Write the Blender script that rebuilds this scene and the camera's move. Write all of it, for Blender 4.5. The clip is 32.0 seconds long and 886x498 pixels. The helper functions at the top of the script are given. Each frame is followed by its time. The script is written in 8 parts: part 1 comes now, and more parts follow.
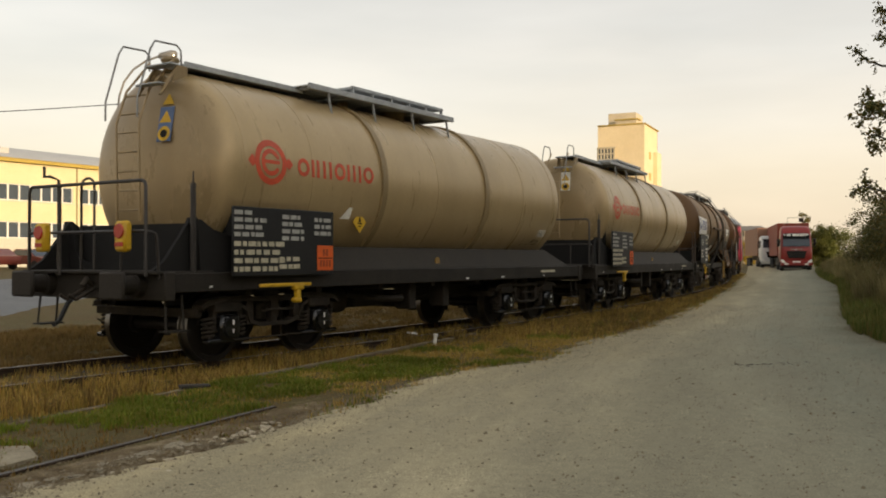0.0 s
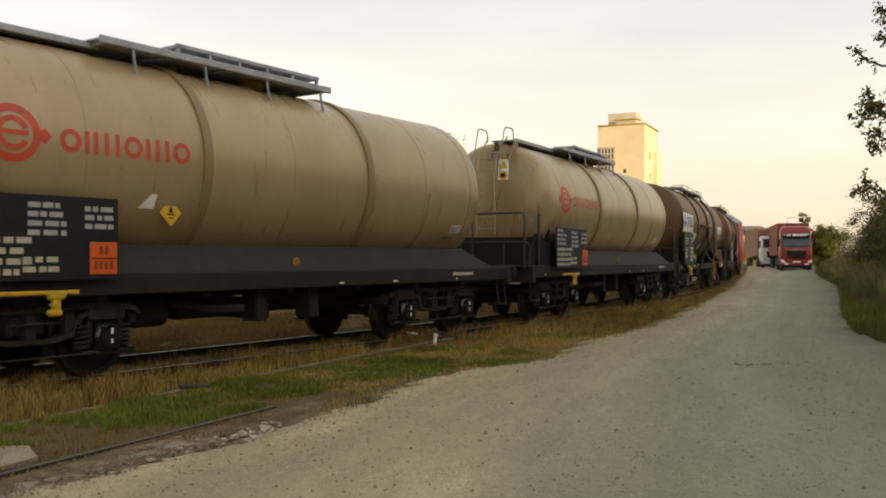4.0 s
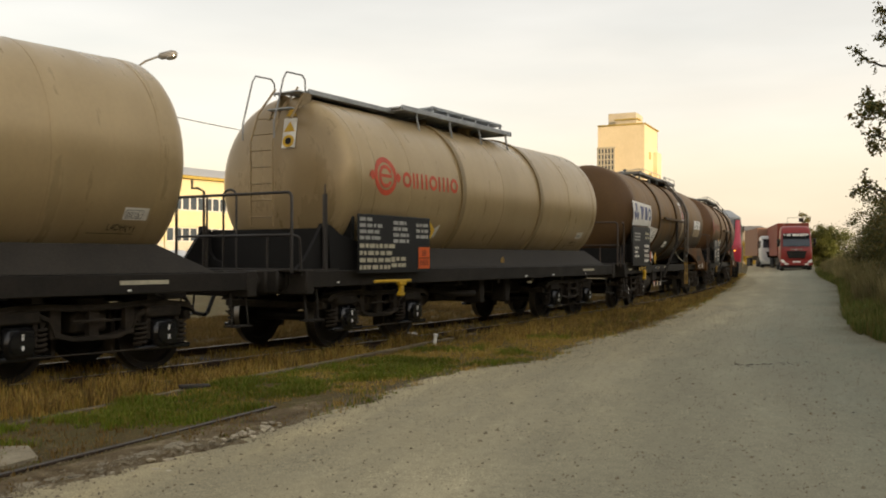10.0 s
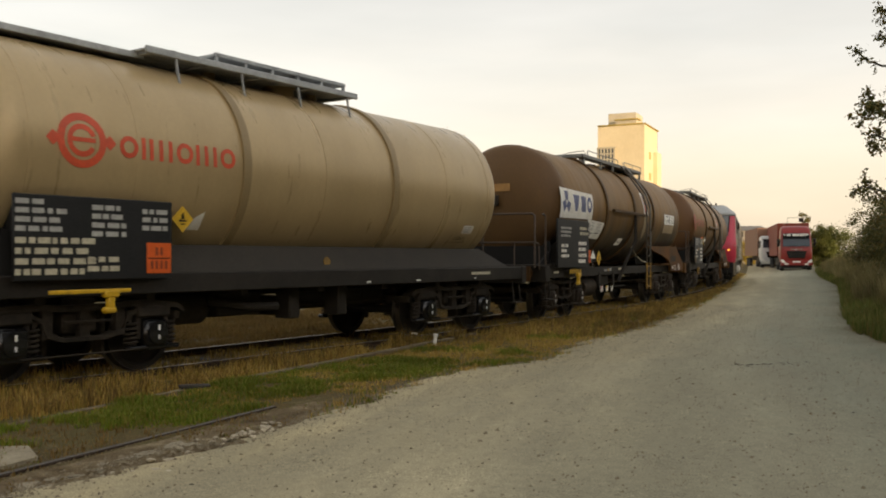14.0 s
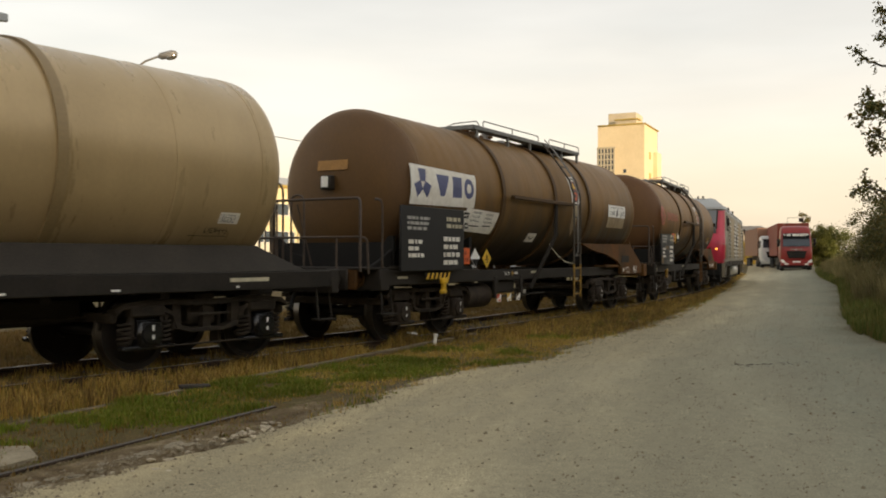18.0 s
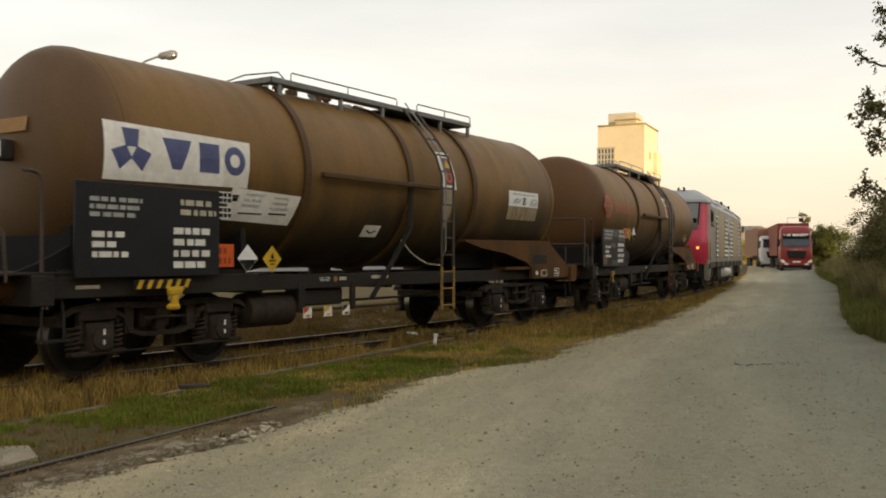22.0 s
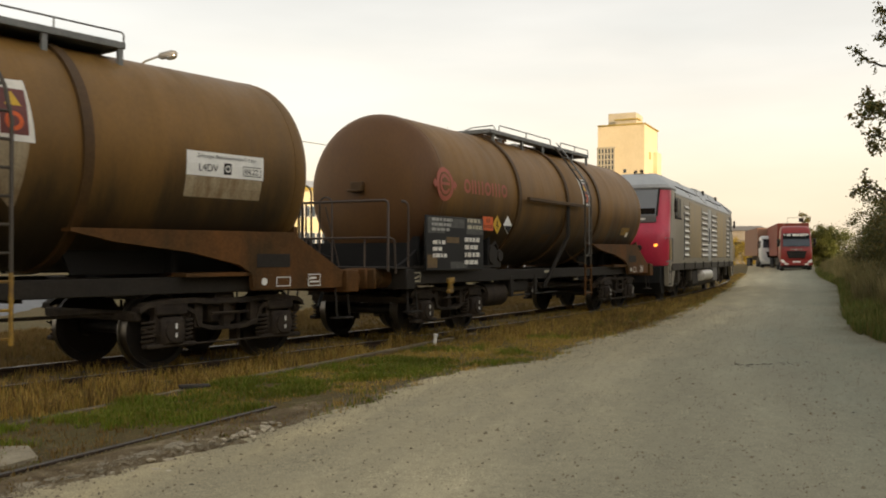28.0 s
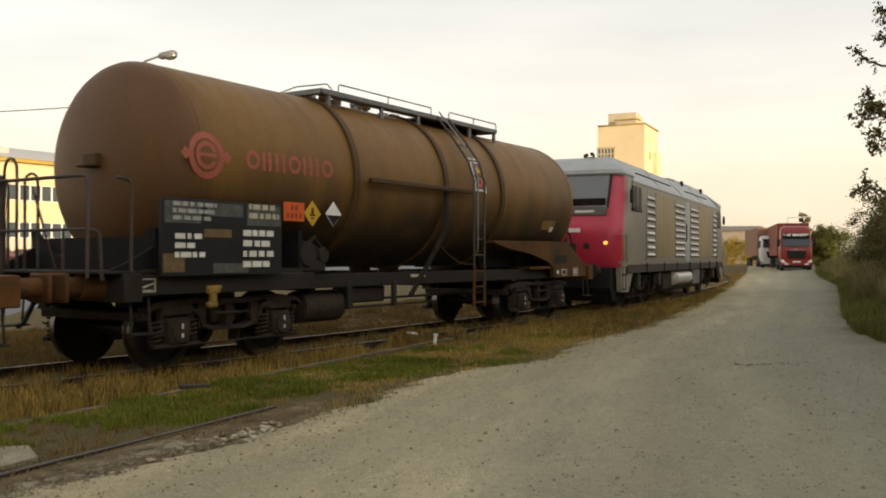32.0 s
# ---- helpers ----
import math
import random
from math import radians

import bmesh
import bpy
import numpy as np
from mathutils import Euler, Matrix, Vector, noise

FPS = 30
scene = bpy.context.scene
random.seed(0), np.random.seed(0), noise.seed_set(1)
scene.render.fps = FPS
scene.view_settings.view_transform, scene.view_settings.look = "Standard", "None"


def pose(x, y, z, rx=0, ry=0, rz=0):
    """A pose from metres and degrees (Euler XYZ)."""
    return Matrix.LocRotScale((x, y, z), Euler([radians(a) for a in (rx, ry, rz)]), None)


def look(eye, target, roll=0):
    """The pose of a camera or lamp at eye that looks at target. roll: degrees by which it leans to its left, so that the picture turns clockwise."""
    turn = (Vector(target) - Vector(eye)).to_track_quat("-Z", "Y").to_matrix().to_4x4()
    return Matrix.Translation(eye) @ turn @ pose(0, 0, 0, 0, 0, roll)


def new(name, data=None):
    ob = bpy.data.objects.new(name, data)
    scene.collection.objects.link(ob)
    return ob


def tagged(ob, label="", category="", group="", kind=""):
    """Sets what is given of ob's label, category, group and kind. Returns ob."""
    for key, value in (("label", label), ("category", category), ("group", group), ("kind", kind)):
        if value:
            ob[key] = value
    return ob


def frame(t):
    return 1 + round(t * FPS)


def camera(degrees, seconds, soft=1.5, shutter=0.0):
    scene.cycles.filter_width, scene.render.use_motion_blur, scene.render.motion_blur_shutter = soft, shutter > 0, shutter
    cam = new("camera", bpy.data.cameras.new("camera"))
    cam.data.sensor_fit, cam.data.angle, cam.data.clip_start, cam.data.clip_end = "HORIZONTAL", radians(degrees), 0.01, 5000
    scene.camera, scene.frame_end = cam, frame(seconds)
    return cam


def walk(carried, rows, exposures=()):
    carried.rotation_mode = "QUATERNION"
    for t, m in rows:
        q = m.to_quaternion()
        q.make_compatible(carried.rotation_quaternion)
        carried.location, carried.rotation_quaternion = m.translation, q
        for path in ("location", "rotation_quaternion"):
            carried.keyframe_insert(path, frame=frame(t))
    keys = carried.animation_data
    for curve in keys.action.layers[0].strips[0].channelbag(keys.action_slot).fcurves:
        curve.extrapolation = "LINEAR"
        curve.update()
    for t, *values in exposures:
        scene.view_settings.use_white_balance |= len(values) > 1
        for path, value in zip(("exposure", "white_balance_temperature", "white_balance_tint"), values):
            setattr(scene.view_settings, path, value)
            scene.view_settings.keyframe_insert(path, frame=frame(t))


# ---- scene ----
# camera: it stands still on the gravel road, a little above the rails' height
cam = camera(52.21, 32.0, soft=1.9, shutter=0.5)
EYE = (0.0, 0.0, 1.382)
VIEW = look(EYE, (0.0, 100.0, 1.382 + 100 * math.tan(radians(0.497))), 0.045)
walk(cam, [(0.0, VIEW), (32.0, VIEW)], exposures=[(0.0, 0.30, 7500, 14), (3.0, 0.44, 7500, 14), (7.0, 0.46, 7500, 14), (12.0, 0.42, 7500, 14), (17.0, 0.43, 7500, 14), (22.0, 0.48, 7500, 14), (32.0, 0.48, 7500, 14)])

# sky, sun, exposure
SUN_AZ, SUN_EL = 140.0, 6.5          # degrees clockwise from +y, above the horizon
_az, _el = radians(SUN_AZ), radians(SUN_EL)
SUN_DIR = Vector((math.sin(_az) * math.cos(_el), math.cos(_az) * math.cos(_el), math.sin(_el)))
world = bpy.data.worlds.new("sky")
world.use_nodes = True
scene.world = world


def build_sky():
    nt = world.node_tree
    N, L = nt.nodes, nt.links
    N.clear()
    out = N.new("ShaderNodeOutputWorld")
    bg = N.new("ShaderNodeBackground")
    sky = N.new("ShaderNodeTexSky")
    sky.sky_type, sky.sun_disc = "NISHITA", False
    sky.sun_elevation, sky.sun_rotation = radians(SUN_EL), radians(SUN_AZ)
    sky.air_density, sky.dust_density = 1.0, 2.0
    # thin cloud veil over the clear sky: cream near the horizon, pale grey above
    tc = N.new("ShaderNodeTexCoord")
    sep = N.new("ShaderNodeSeparateXYZ")
    L.new(tc.outputs["Generated"], sep.inputs[0])
    ramp = N.new("ShaderNodeValToRGB")
    e = ramp.color_ramp.elements
    e[0].position, e[0].color = 0.0, (0.95, 0.875, 0.745, 1)
    e[1].position, e[1].color = 0.6, (0.74, 0.82, 0.90, 1)
    e.new(0.09).color = (0.96, 0.905, 0.805, 1)
    e.new(0.155).color = (0.955, 0.95, 0.92, 1)
    e.new(0.25).color = (0.88, 0.915, 0.935, 1)
    L.new(sep.outputs["Z"], ramp.inputs[0])
    mp = N.new("ShaderNodeMapping")
    mp.inputs["Scale"].default_value = (1.0, 1.0, 5.0)
    L.new(tc.outputs["Generated"], mp.inputs[0])
    nz = N.new("ShaderNodeTexNoise")
    nz.inputs["Scale"].default_value, nz.inputs["Detail"].default_value = 1.6, 5
    L.new(mp.outputs[0], nz.inputs["Vector"])
    r2 = N.new("ShaderNodeMapRange")
    r2.inputs[1].default_value, r2.inputs[2].default_value = 0.3, 0.7
    r2.inputs[3].default_value, r2.inputs[4].default_value = 0.84, 1.10
    L.new(nz.outputs[0], r2.inputs[0])
    n3 = N.new("ShaderNodeTexNoise")
    n3.inputs["Scale"].default_value, n3.inputs["Detail"].default_value = 2.4, 4
    L.new(mp.outputs[0], n3.inputs["Vector"])
    r3 = N.new("ShaderNodeMapRange")
    r3.inputs[1].default_value, r3.inputs[2].default_value = 0.46, 0.62
    r3.inputs[3].default_value, r3.inputs[4].default_value = 0.0, 0.5
    L.new(n3.outputs[0], r3.inputs[0])
    lift = N.new("ShaderNodeMapRange")
    lift.inputs[1].default_value, lift.inputs[2].default_value = 0.10, 0.24
    L.new(sep.outputs["Z"], lift.inputs[0])
    f3 = N.new("ShaderNodeMath")
    f3.operation = "MULTIPLY"
    L.new(r3.outputs[0], f3.inputs[0])
    L.new(lift.outputs[0], f3.inputs[1])
    hue = N.new("ShaderNodeMix")
    hue.data_type = "RGBA"
    L.new(f3.outputs[0], hue.inputs[0])
    L.new(ramp.outputs[0], hue.inputs[6])
    hue.inputs[7].default_value = (0.80, 0.86, 0.90, 1)
    veil = N.new("ShaderNodeVectorMath")
    veil.operation = "SCALE"
    L.new(hue.outputs[2], veil.inputs[0])
    L.new(r2.outputs[0], veil.inputs["Scale"])
    # the veil glows round the low sun
    dot = N.new("ShaderNodeVectorMath")
    dot.operation = "DOT_PRODUCT"
    L.new(tc.outputs["Generated"], dot.inputs[0])
    dot.inputs[1].default_value = SUN_DIR
    fall = N.new("ShaderNodeMath")
    fall.operation = "MAXIMUM"
    L.new(dot.outputs["Value"], fall.inputs[0])
    fall.inputs[1].default_value = 0.0
    power = N.new("ShaderNodeMath")
    power.operation = "POWER"
    L.new(fall.outputs[0], power.inputs[0])
    power.inputs[1].default_value = 7.0
    gain = N.new("ShaderNodeMath")
    gain.operation = "MULTIPLY_ADD"
    L.new(power.outputs[0], gain.inputs[0])
    gain.inputs[1].default_value, gain.inputs[2].default_value = VEIL * 2.4, VEIL
    v2 = N.new("ShaderNodeVectorMath")
    v2.operation = "SCALE"
    L.new(gain.outputs[0], v2.inputs["Scale"])
    L.new(veil.outputs[0], v2.inputs[0])
    s2 = N.new("ShaderNodeVectorMath")
    s2.operation = "SCALE"
    s2.inputs["Scale"].default_value = CLEAR
    L.new(sky.outputs[0], s2.inputs[0])
    add = N.new("ShaderNodeVectorMath")
    L.new(v2.outputs[0], add.inputs[0])
    L.new(s2.outputs[0], add.inputs[1])
    L.new(add.outputs[0], bg.inputs["Color"])
    bg.inputs["Strength"].default_value = 1.0
    L.new(bg.outputs[0], out.inputs[0])


VEIL, CLEAR = 0.615, 0.05
build_sky()
sun = new("sun", bpy.data.lights.new("sun", "SUN"))
sun.data.energy, sun.data.angle, sun.data.color = 3.6, radians(0.6), (1.0, 0.84, 0.60)
sun.matrix_world = look(SUN_DIR * 200, (0, 0, 0))


# ---- materials ----
MATS = {}


def mat(name, col, rough=0.6, metal=0.0, var=0.25, scale=3.0, fine=40.0, bump=0.15, col2=None, spec=0.5, streak=0.0, emit=0.0, rand=0.0, space="Object", dist=0.01):
    """Two scales of colour variation and a bump; streak stretches the large one downwards (run-off dirt)."""
    if name in MATS:
        return MATS[name]
    m = bpy.data.materials.new(name)
    m.use_nodes = True
    MATS[name] = m
    N, L = m.node_tree.nodes, m.node_tree.links
    b = N["Principled BSDF"]
    b.inputs["Roughness"].default_value, b.inputs["Metallic"].default_value = rough, metal
    b.inputs["Specular IOR Level"].default_value = spec
    tc = N.new("ShaderNodeTexCoord")
    mp = N.new("ShaderNodeMapping")
    if streak:
        mp.inputs["Scale"].default_value = (1, 1, 1 - streak)
    L.new(tc.outputs[space], mp.inputs[0])
    n1 = N.new("ShaderNodeTexNoise")
    n1.inputs["Scale"].default_value, n1.inputs["Detail"].default_value = scale, 6
    n1.inputs["Roughness"].default_value = 0.65
    L.new(mp.outputs[0], n1.inputs["Vector"])
    n2 = N.new("ShaderNodeTexNoise")
    n2.inputs["Scale"].default_value, n2.inputs["Detail"].default_value = fine, 4
    L.new(tc.outputs[space], n2.inputs["Vector"])
    c2 = col2 or tuple(c * (1 - var) for c in col)
    ramp = N.new("ShaderNodeValToRGB")
    e = ramp.color_ramp.elements
    e[0].position, e[0].color = 0.33, (*c2, 1)
    e[1].position, e[1].color = 0.66, (*col, 1)
    L.new(n1.outputs[0], ramp.inputs[0])
    mx = N.new("ShaderNodeMix")
    mx.data_type, mx.blend_type = "RGBA", "MULTIPLY"
    mx.inputs[0].default_value = min(1.0, var * 1.6 + 0.1)
    L.new(ramp.outputs[0], mx.inputs[6])
    r2 = N.new("ShaderNodeMapRange")
    r2.inputs[1].default_value, r2.inputs[2].default_value = 0.3, 0.7
    r2.inputs[3].default_value, r2.inputs[4].default_value = 0.62, 1.15
    L.new(n2.outputs[0], r2.inputs[0])
    L.new(r2.outputs[0], mx.inputs[7])
    last = mx.outputs[2]
    if rand:
        oi = N.new("ShaderNodeObjectInfo")
        r3 = N.new("ShaderNodeMapRange")
        r3.inputs[3].default_value, r3.inputs[4].default_value = 1 - rand, 1 + rand
        L.new(oi.outputs["Random"], r3.inputs[0])
        v = N.new("ShaderNodeVectorMath")
        v.operation = "SCALE"
        L.new(last, v.inputs[0])
        L.new(r3.outputs[0], v.inputs["Scale"])
        last = v.outputs[0]
    L.new(last, b.inputs["Base Color"])
    rr = N.new("ShaderNodeMapRange")
    rr.inputs[3].default_value, rr.inputs[4].default_value = max(0.02, rough - 0.12), min(1, rough + 0.12)
    L.new(n1.outputs[0], rr.inputs[0])
    L.new(rr.outputs[0], b.inputs["Roughness"])
    if bump:
        bp = N.new("ShaderNodeBump")
        bp.inputs["Strength"].default_value, bp.inputs["Distance"].default_value = bump, dist
        L.new(n2.outputs[0], bp.inputs["Height"])
        L.new(bp.outputs[0], b.inputs["Normal"])
    if emit:
        b.inputs["Emission Color"].default_value = (*col, 1)
        b.inputs["Emission Strength"].default_value = emit
    return m


def tank_mat(name, col, dirt, shade_col, rough, metal, spec, zones, amount, grain=0.10, end_dirt_shade=None, end=(-5.02, -4.82)):
    """Tank shell: blotchy paint, fine vertical run-off, and a ragged belly shade painted into the colour within
    stretches of the tank.
    """
    m = bpy.data.materials.new(name)
    m.use_nodes = True
    MATS[name] = m
    N, L = m.node_tree.nodes, m.node_tree.links
    b = N["Principled BSDF"]
    b.inputs["Metallic"].default_value, b.inputs["Specular IOR Level"].default_value = metal, spec
    tc = N.new("ShaderNodeTexCoord")

    def noise_at(scale, stretch, detail=6, soft=0.6):
        mp = N.new("ShaderNodeMapping")
        mp.inputs["Scale"].default_value = stretch
        L.new(tc.outputs["Object"], mp.inputs[0])
        n = N.new("ShaderNodeTexNoise")
        n.inputs["Scale"].default_value, n.inputs["Detail"].default_value, n.inputs["Roughness"].default_value = scale, detail, soft
        L.new(mp.outputs[0], n.inputs["Vector"])
        return n.outputs[0]

    def span(v, a, b_, lo, hi):
        r = N.new("ShaderNodeMapRange")
        r.interpolation_type = "SMOOTHSTEP"
        for k, q in enumerate((a, b_, lo, hi), 1):
            r.inputs[k].default_value = q
        L.new(v, r.inputs[0])
        return r.outputs[0]

    def calc(op, a, b_):
        q = N.new("ShaderNodeMath")
        q.operation = op
        for k, v in enumerate((a, b_)):
            if isinstance(v, float):
                q.inputs[k].default_value = v
            else:
                L.new(v, q.inputs[k])
        return q.outputs[0]

    def blend(f, a, c):
        mx = N.new("ShaderNodeMix")
        mx.data_type = "RGBA"
        L.new(f, mx.inputs[0])
        if isinstance(a, tuple):
            mx.inputs[6].default_value = (*a, 1)
        else:
            L.new(a, mx.inputs[6])
        mx.inputs[7].default_value = (*c, 1)
        return mx.outputs[2]

    blot = noise_at(0.9, (1, 1, 0.5))
    runs = noise_at(3.2, (1, 0.25, 0.10), 7, 0.7)
    fine = noise_at(26.0, (1, 1, 0.6), 4)
    ragged_noise = noise_at(1.1, (1, 0.3, 0.30), 5, 0.6)
    colour = blend(span(blot, 0.34, 0.68, 0.0, 0.8), col, dirt)
    colour = blend(span(runs, 0.50, 0.74, 0.0, 0.4), colour, dirt)
    sep = N.new("ShaderNodeSeparateXYZ")
    L.new(tc.outputs["Object"], sep.inputs[0])
    along = calc("ADD", sep.outputs[0], calc("MULTIPLY", calc("SUBTRACT", ragged_noise, 0.5), 2.2))
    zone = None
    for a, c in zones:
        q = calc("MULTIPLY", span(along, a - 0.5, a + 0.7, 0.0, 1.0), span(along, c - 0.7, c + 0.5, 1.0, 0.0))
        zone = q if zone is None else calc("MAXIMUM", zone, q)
    # the belly's shade is painted in, its upper edge broken by noise
    reach = calc("ADD", sep.outputs[2], calc("ADD", calc("MULTIPLY", calc("SUBTRACT", ragged_noise, 0.5), 1.8), calc("MULTIPLY", calc("SUBTRACT", runs, 0.5), 1.0)))
    belly_shade = calc("MULTIPLY", calc("MULTIPLY", zone, span(reach, 1.55, 2.85, 1.0, 0.0)), amount)
    colour = blend(belly_shade, colour, shade_col)
    if end_dirt_shade:
        # the tank's end darkened: its dirt and the shade on it painted together
        over = calc("ADD", sep.outputs[0], calc("MULTIPLY", calc("SUBTRACT", blot, 0.5), 0.5))
        colour = blend(calc("MULTIPLY", span(over, end[0], end[1], 1.0, 0.0), span(ragged_noise, 0.25, 0.7, 0.5, 0.95)), colour, end_dirt_shade)
    v = N.new("ShaderNodeVectorMath")
    v.operation = "SCALE"
    L.new(colour, v.inputs[0])
    L.new(span(fine, 0.3, 0.7, 1.0 - grain, 1.0 + grain), v.inputs["Scale"])
    L.new(v.outputs[0], b.inputs["Base Color"])
    L.new(span(runs, 0.3, 0.7, rough - 0.06, rough + 0.12), b.inputs["Roughness"])
    bp = N.new("ShaderNodeBump")
    bp.inputs["Strength"].default_value, bp.inputs["Distance"].default_value = 0.05, 0.02
    L.new(blot, bp.inputs["Height"])
    L.new(bp.outputs[0], b.inputs["Normal"])
    return m


def leaf_mat(name, cols, rough=0.6, trans=0.25):
    """Leaves and blades: each island takes its own tint."""
    m = bpy.data.materials.new(name)
    m.use_nodes = True
    N, L = m.node_tree.nodes, m.node_tree.links
    b = N["Principled BSDF"]
    b.inputs["Roughness"].default_value = rough
    b.inputs["Specular IOR Level"].default_value = 0.25
    g = N.new("ShaderNodeNewGeometry")
    ramp = N.new("ShaderNodeValToRGB")
    e = ramp.color_ramp.elements
    e[0].position, e[0].color = 0.0, (*cols[0], 1)
    e[1].position, e[1].color = 1.0, (*cols[-1], 1)
    for k, c in enumerate(cols[1:-1], 1):
        e.new(k / (len(cols) - 1)).color = (*c, 1)
    L.new(g.outputs["Random Per Island"], ramp.inputs[0])
    n = N.new("ShaderNodeTexNoise")
    n.inputs["Scale"].default_value = 0.35
    tc = N.new("ShaderNodeTexCoord")
    L.new(tc.outputs["Object"], n.inputs["Vector"])
    mr = N.new("ShaderNodeMapRange")
    mr.inputs[1].default_value, mr.inputs[2].default_value = 0.3, 0.7
    mr.inputs[3].default_value, mr.inputs[4].default_value = 0.7, 1.25
    L.new(n.outputs[0], mr.inputs[0])
    v = N.new("ShaderNodeVectorMath")
    v.operation = "SCALE"
    L.new(ramp.outputs[0], v.inputs[0])
    L.new(mr.outputs[0], v.inputs["Scale"])
    L.new(v.outputs[0], b.inputs["Base Color"])
    if trans:
        t = N.new("ShaderNodeBsdfTranslucent")
        L.new(v.outputs[0], t.inputs["Color"])
        ms = N.new("ShaderNodeMixShader")
        ms.inputs[0].default_value = trans
        L.new(b.outputs[0], ms.inputs[1])
        L.new(t.outputs[0], ms.inputs[2])
        L.new(ms.outputs[0], N["Material Output"].inputs[0])
    return m


def glass_mat(name, tint=(0.03, 0.04, 0.05)):
    m = bpy.data.materials.new(name)
    m.use_nodes = True
    b = m.node_tree.nodes["Principled BSDF"]
    b.inputs["Base Color"].default_value = (*tint, 1)
    b.inputs["Roughness"].default_value = 0.06
    b.inputs["Specular IOR Level"].default_value = 0.7
    return m


# ---- mesh tools ----
class Mesh:
    """Collects vertices and faces for one mesh."""

    def __init__(self):
        self.v, self.f = [], []

    def add(self, vs, fs):
        o = len(self.v)
        self.v += [tuple(p) for p in vs]
        self.f += [tuple(i + o for i in f) for f in fs]
        return self

    def box(self, x0, x1, y0, y1, z0, z1, c=0.0, m=None):
        """A box; c: width of its chamfered edges."""
        lo, hi = (min(x0, x1), min(y0, y1), min(z0, z1)), (max(x0, x1), max(y0, y1), max(z0, z1))
        if c <= 0:
            vs = [((lo, hi)[i][0], (lo, hi)[j][1], (lo, hi)[k][2]) for i in (0, 1) for j in (0, 1) for k in (0, 1)]
            fs = [(0, 1, 3, 2), (4, 6, 7, 5), (0, 4, 5, 1), (2, 3, 7, 6), (0, 2, 6, 4), (1, 5, 7, 3)]
        else:
            c = min(c, *(0.45 * (hi[k] - lo[k]) for k in range(3)))
            vs, idx = [], {}
            for i in (0, 1):
                for j in (0, 1):
                    for k in (0, 1):
                        for ax in range(3):
                            p = []
                            for a, s in enumerate((i, j, k)):
                                e = (lo, hi)[s][a]
                                p.append(e if a == ax else e + (c if s == 0 else -c))
                            idx[i, j, k, ax] = len(vs)
                            vs.append(tuple(p))
            fs = []
            for ax in range(3):
                a, b = [q for q in range(3) if q != ax]
                for s in (0, 1):
                    q = []
                    for u, w in ((0, 0), (1, 0), (1, 1), (0, 1)):
                        key = [0, 0, 0]
                        key[ax], key[a], key[b] = s, u, w
                        q.append(idx[(*key, ax)])
                    fs.append(tuple(q))
                for u in (0, 1):
                    for w in (0, 1):
                        k0, k1 = [0, 0, 0], [0, 0, 0]
                        k0[a] = k1[a] = u
                        k0[b] = k1[b] = w
                        k0[ax], k1[ax] = 0, 1
                        fs.append((idx[(*k0, a)], idx[(*k1, a)], idx[(*k1, b)], idx[(*k0, b)]))
            for i in (0, 1):
                for j in (0, 1):
                    for k in (0, 1):
                        fs.append((idx[i, j, k, 0], idx[i, j, k, 1], idx[i, j, k, 2]))
        if m is not None:
            vs = [m @ Vector(p) for p in vs]
        return self.add(vs, fs)

    def tube(self, pts, r=0.02, n=8, closed=False):
        """A round bar along points."""
        pts = [Vector(p) for p in pts]
        rings, up = [], None
        for i, p in enumerate(pts):
            a = pts[i - 1] if (i or closed) else p
            b = pts[(i + 1) % len(pts)] if (i < len(pts) - 1 or closed) else p
            d = (b - a).normalized() if (b - a).length > 1e-9 else Vector((0, 0, 1))
            if up is None:
                up = d.orthogonal().normalized()
            up = (up - d * up.dot(d))
            up = up.normalized() if up.length > 1e-6 else d.orthogonal().normalized()
            s = d.cross(up)
            rr = r[i] if isinstance(r, (list, tuple)) else r
            rings.append([p + (up * math.cos(q) + s * math.sin(q)) * rr for q in (2 * math.pi * k / n for k in range(n))])
        vs = [v for ring in rings for v in ring]
        fs = []
        m = len(rings)
        for i in range(m if closed else m - 1):
            j = (i + 1) % m
            for k in range(n):
                fs.append((i * n + k, i * n + (k + 1) % n, j * n + (k + 1) % n, j * n + k))
        if not closed:
            fs += [tuple(range(n - 1, -1, -1)), tuple((m - 1) * n + k for k in range(n))]
        return self.add(vs, fs)

    def lathe(self, prof, axis="x", c=(0, 0, 0), n=32, caps=True):
        """Turns (along, radius) pairs about an axis through c."""
        vs, fs = [], []
        for a, r in prof:
            for k in range(n):
                q = 2 * math.pi * k / n
                u, w = r * math.cos(q), r * math.sin(q)
                vs.append({"x": (c[0] + a, c[1] + u, c[2] + w), "y": (c[0] + u, c[1] + a, c[2] + w), "z": (c[0] + u, c[1] + w, c[2] + a)}[axis])
        m = len(prof)
        for i in range(m - 1):
            for k in range(n):
                fs.append((i * n + k, i * n + (k + 1) % n, (i + 1) * n + (k + 1) % n, (i + 1) * n + k))
        if caps:
            fs += [tuple(range(n)), tuple((m - 1) * n + k for k in range(n))]
        return self.add(vs, fs)

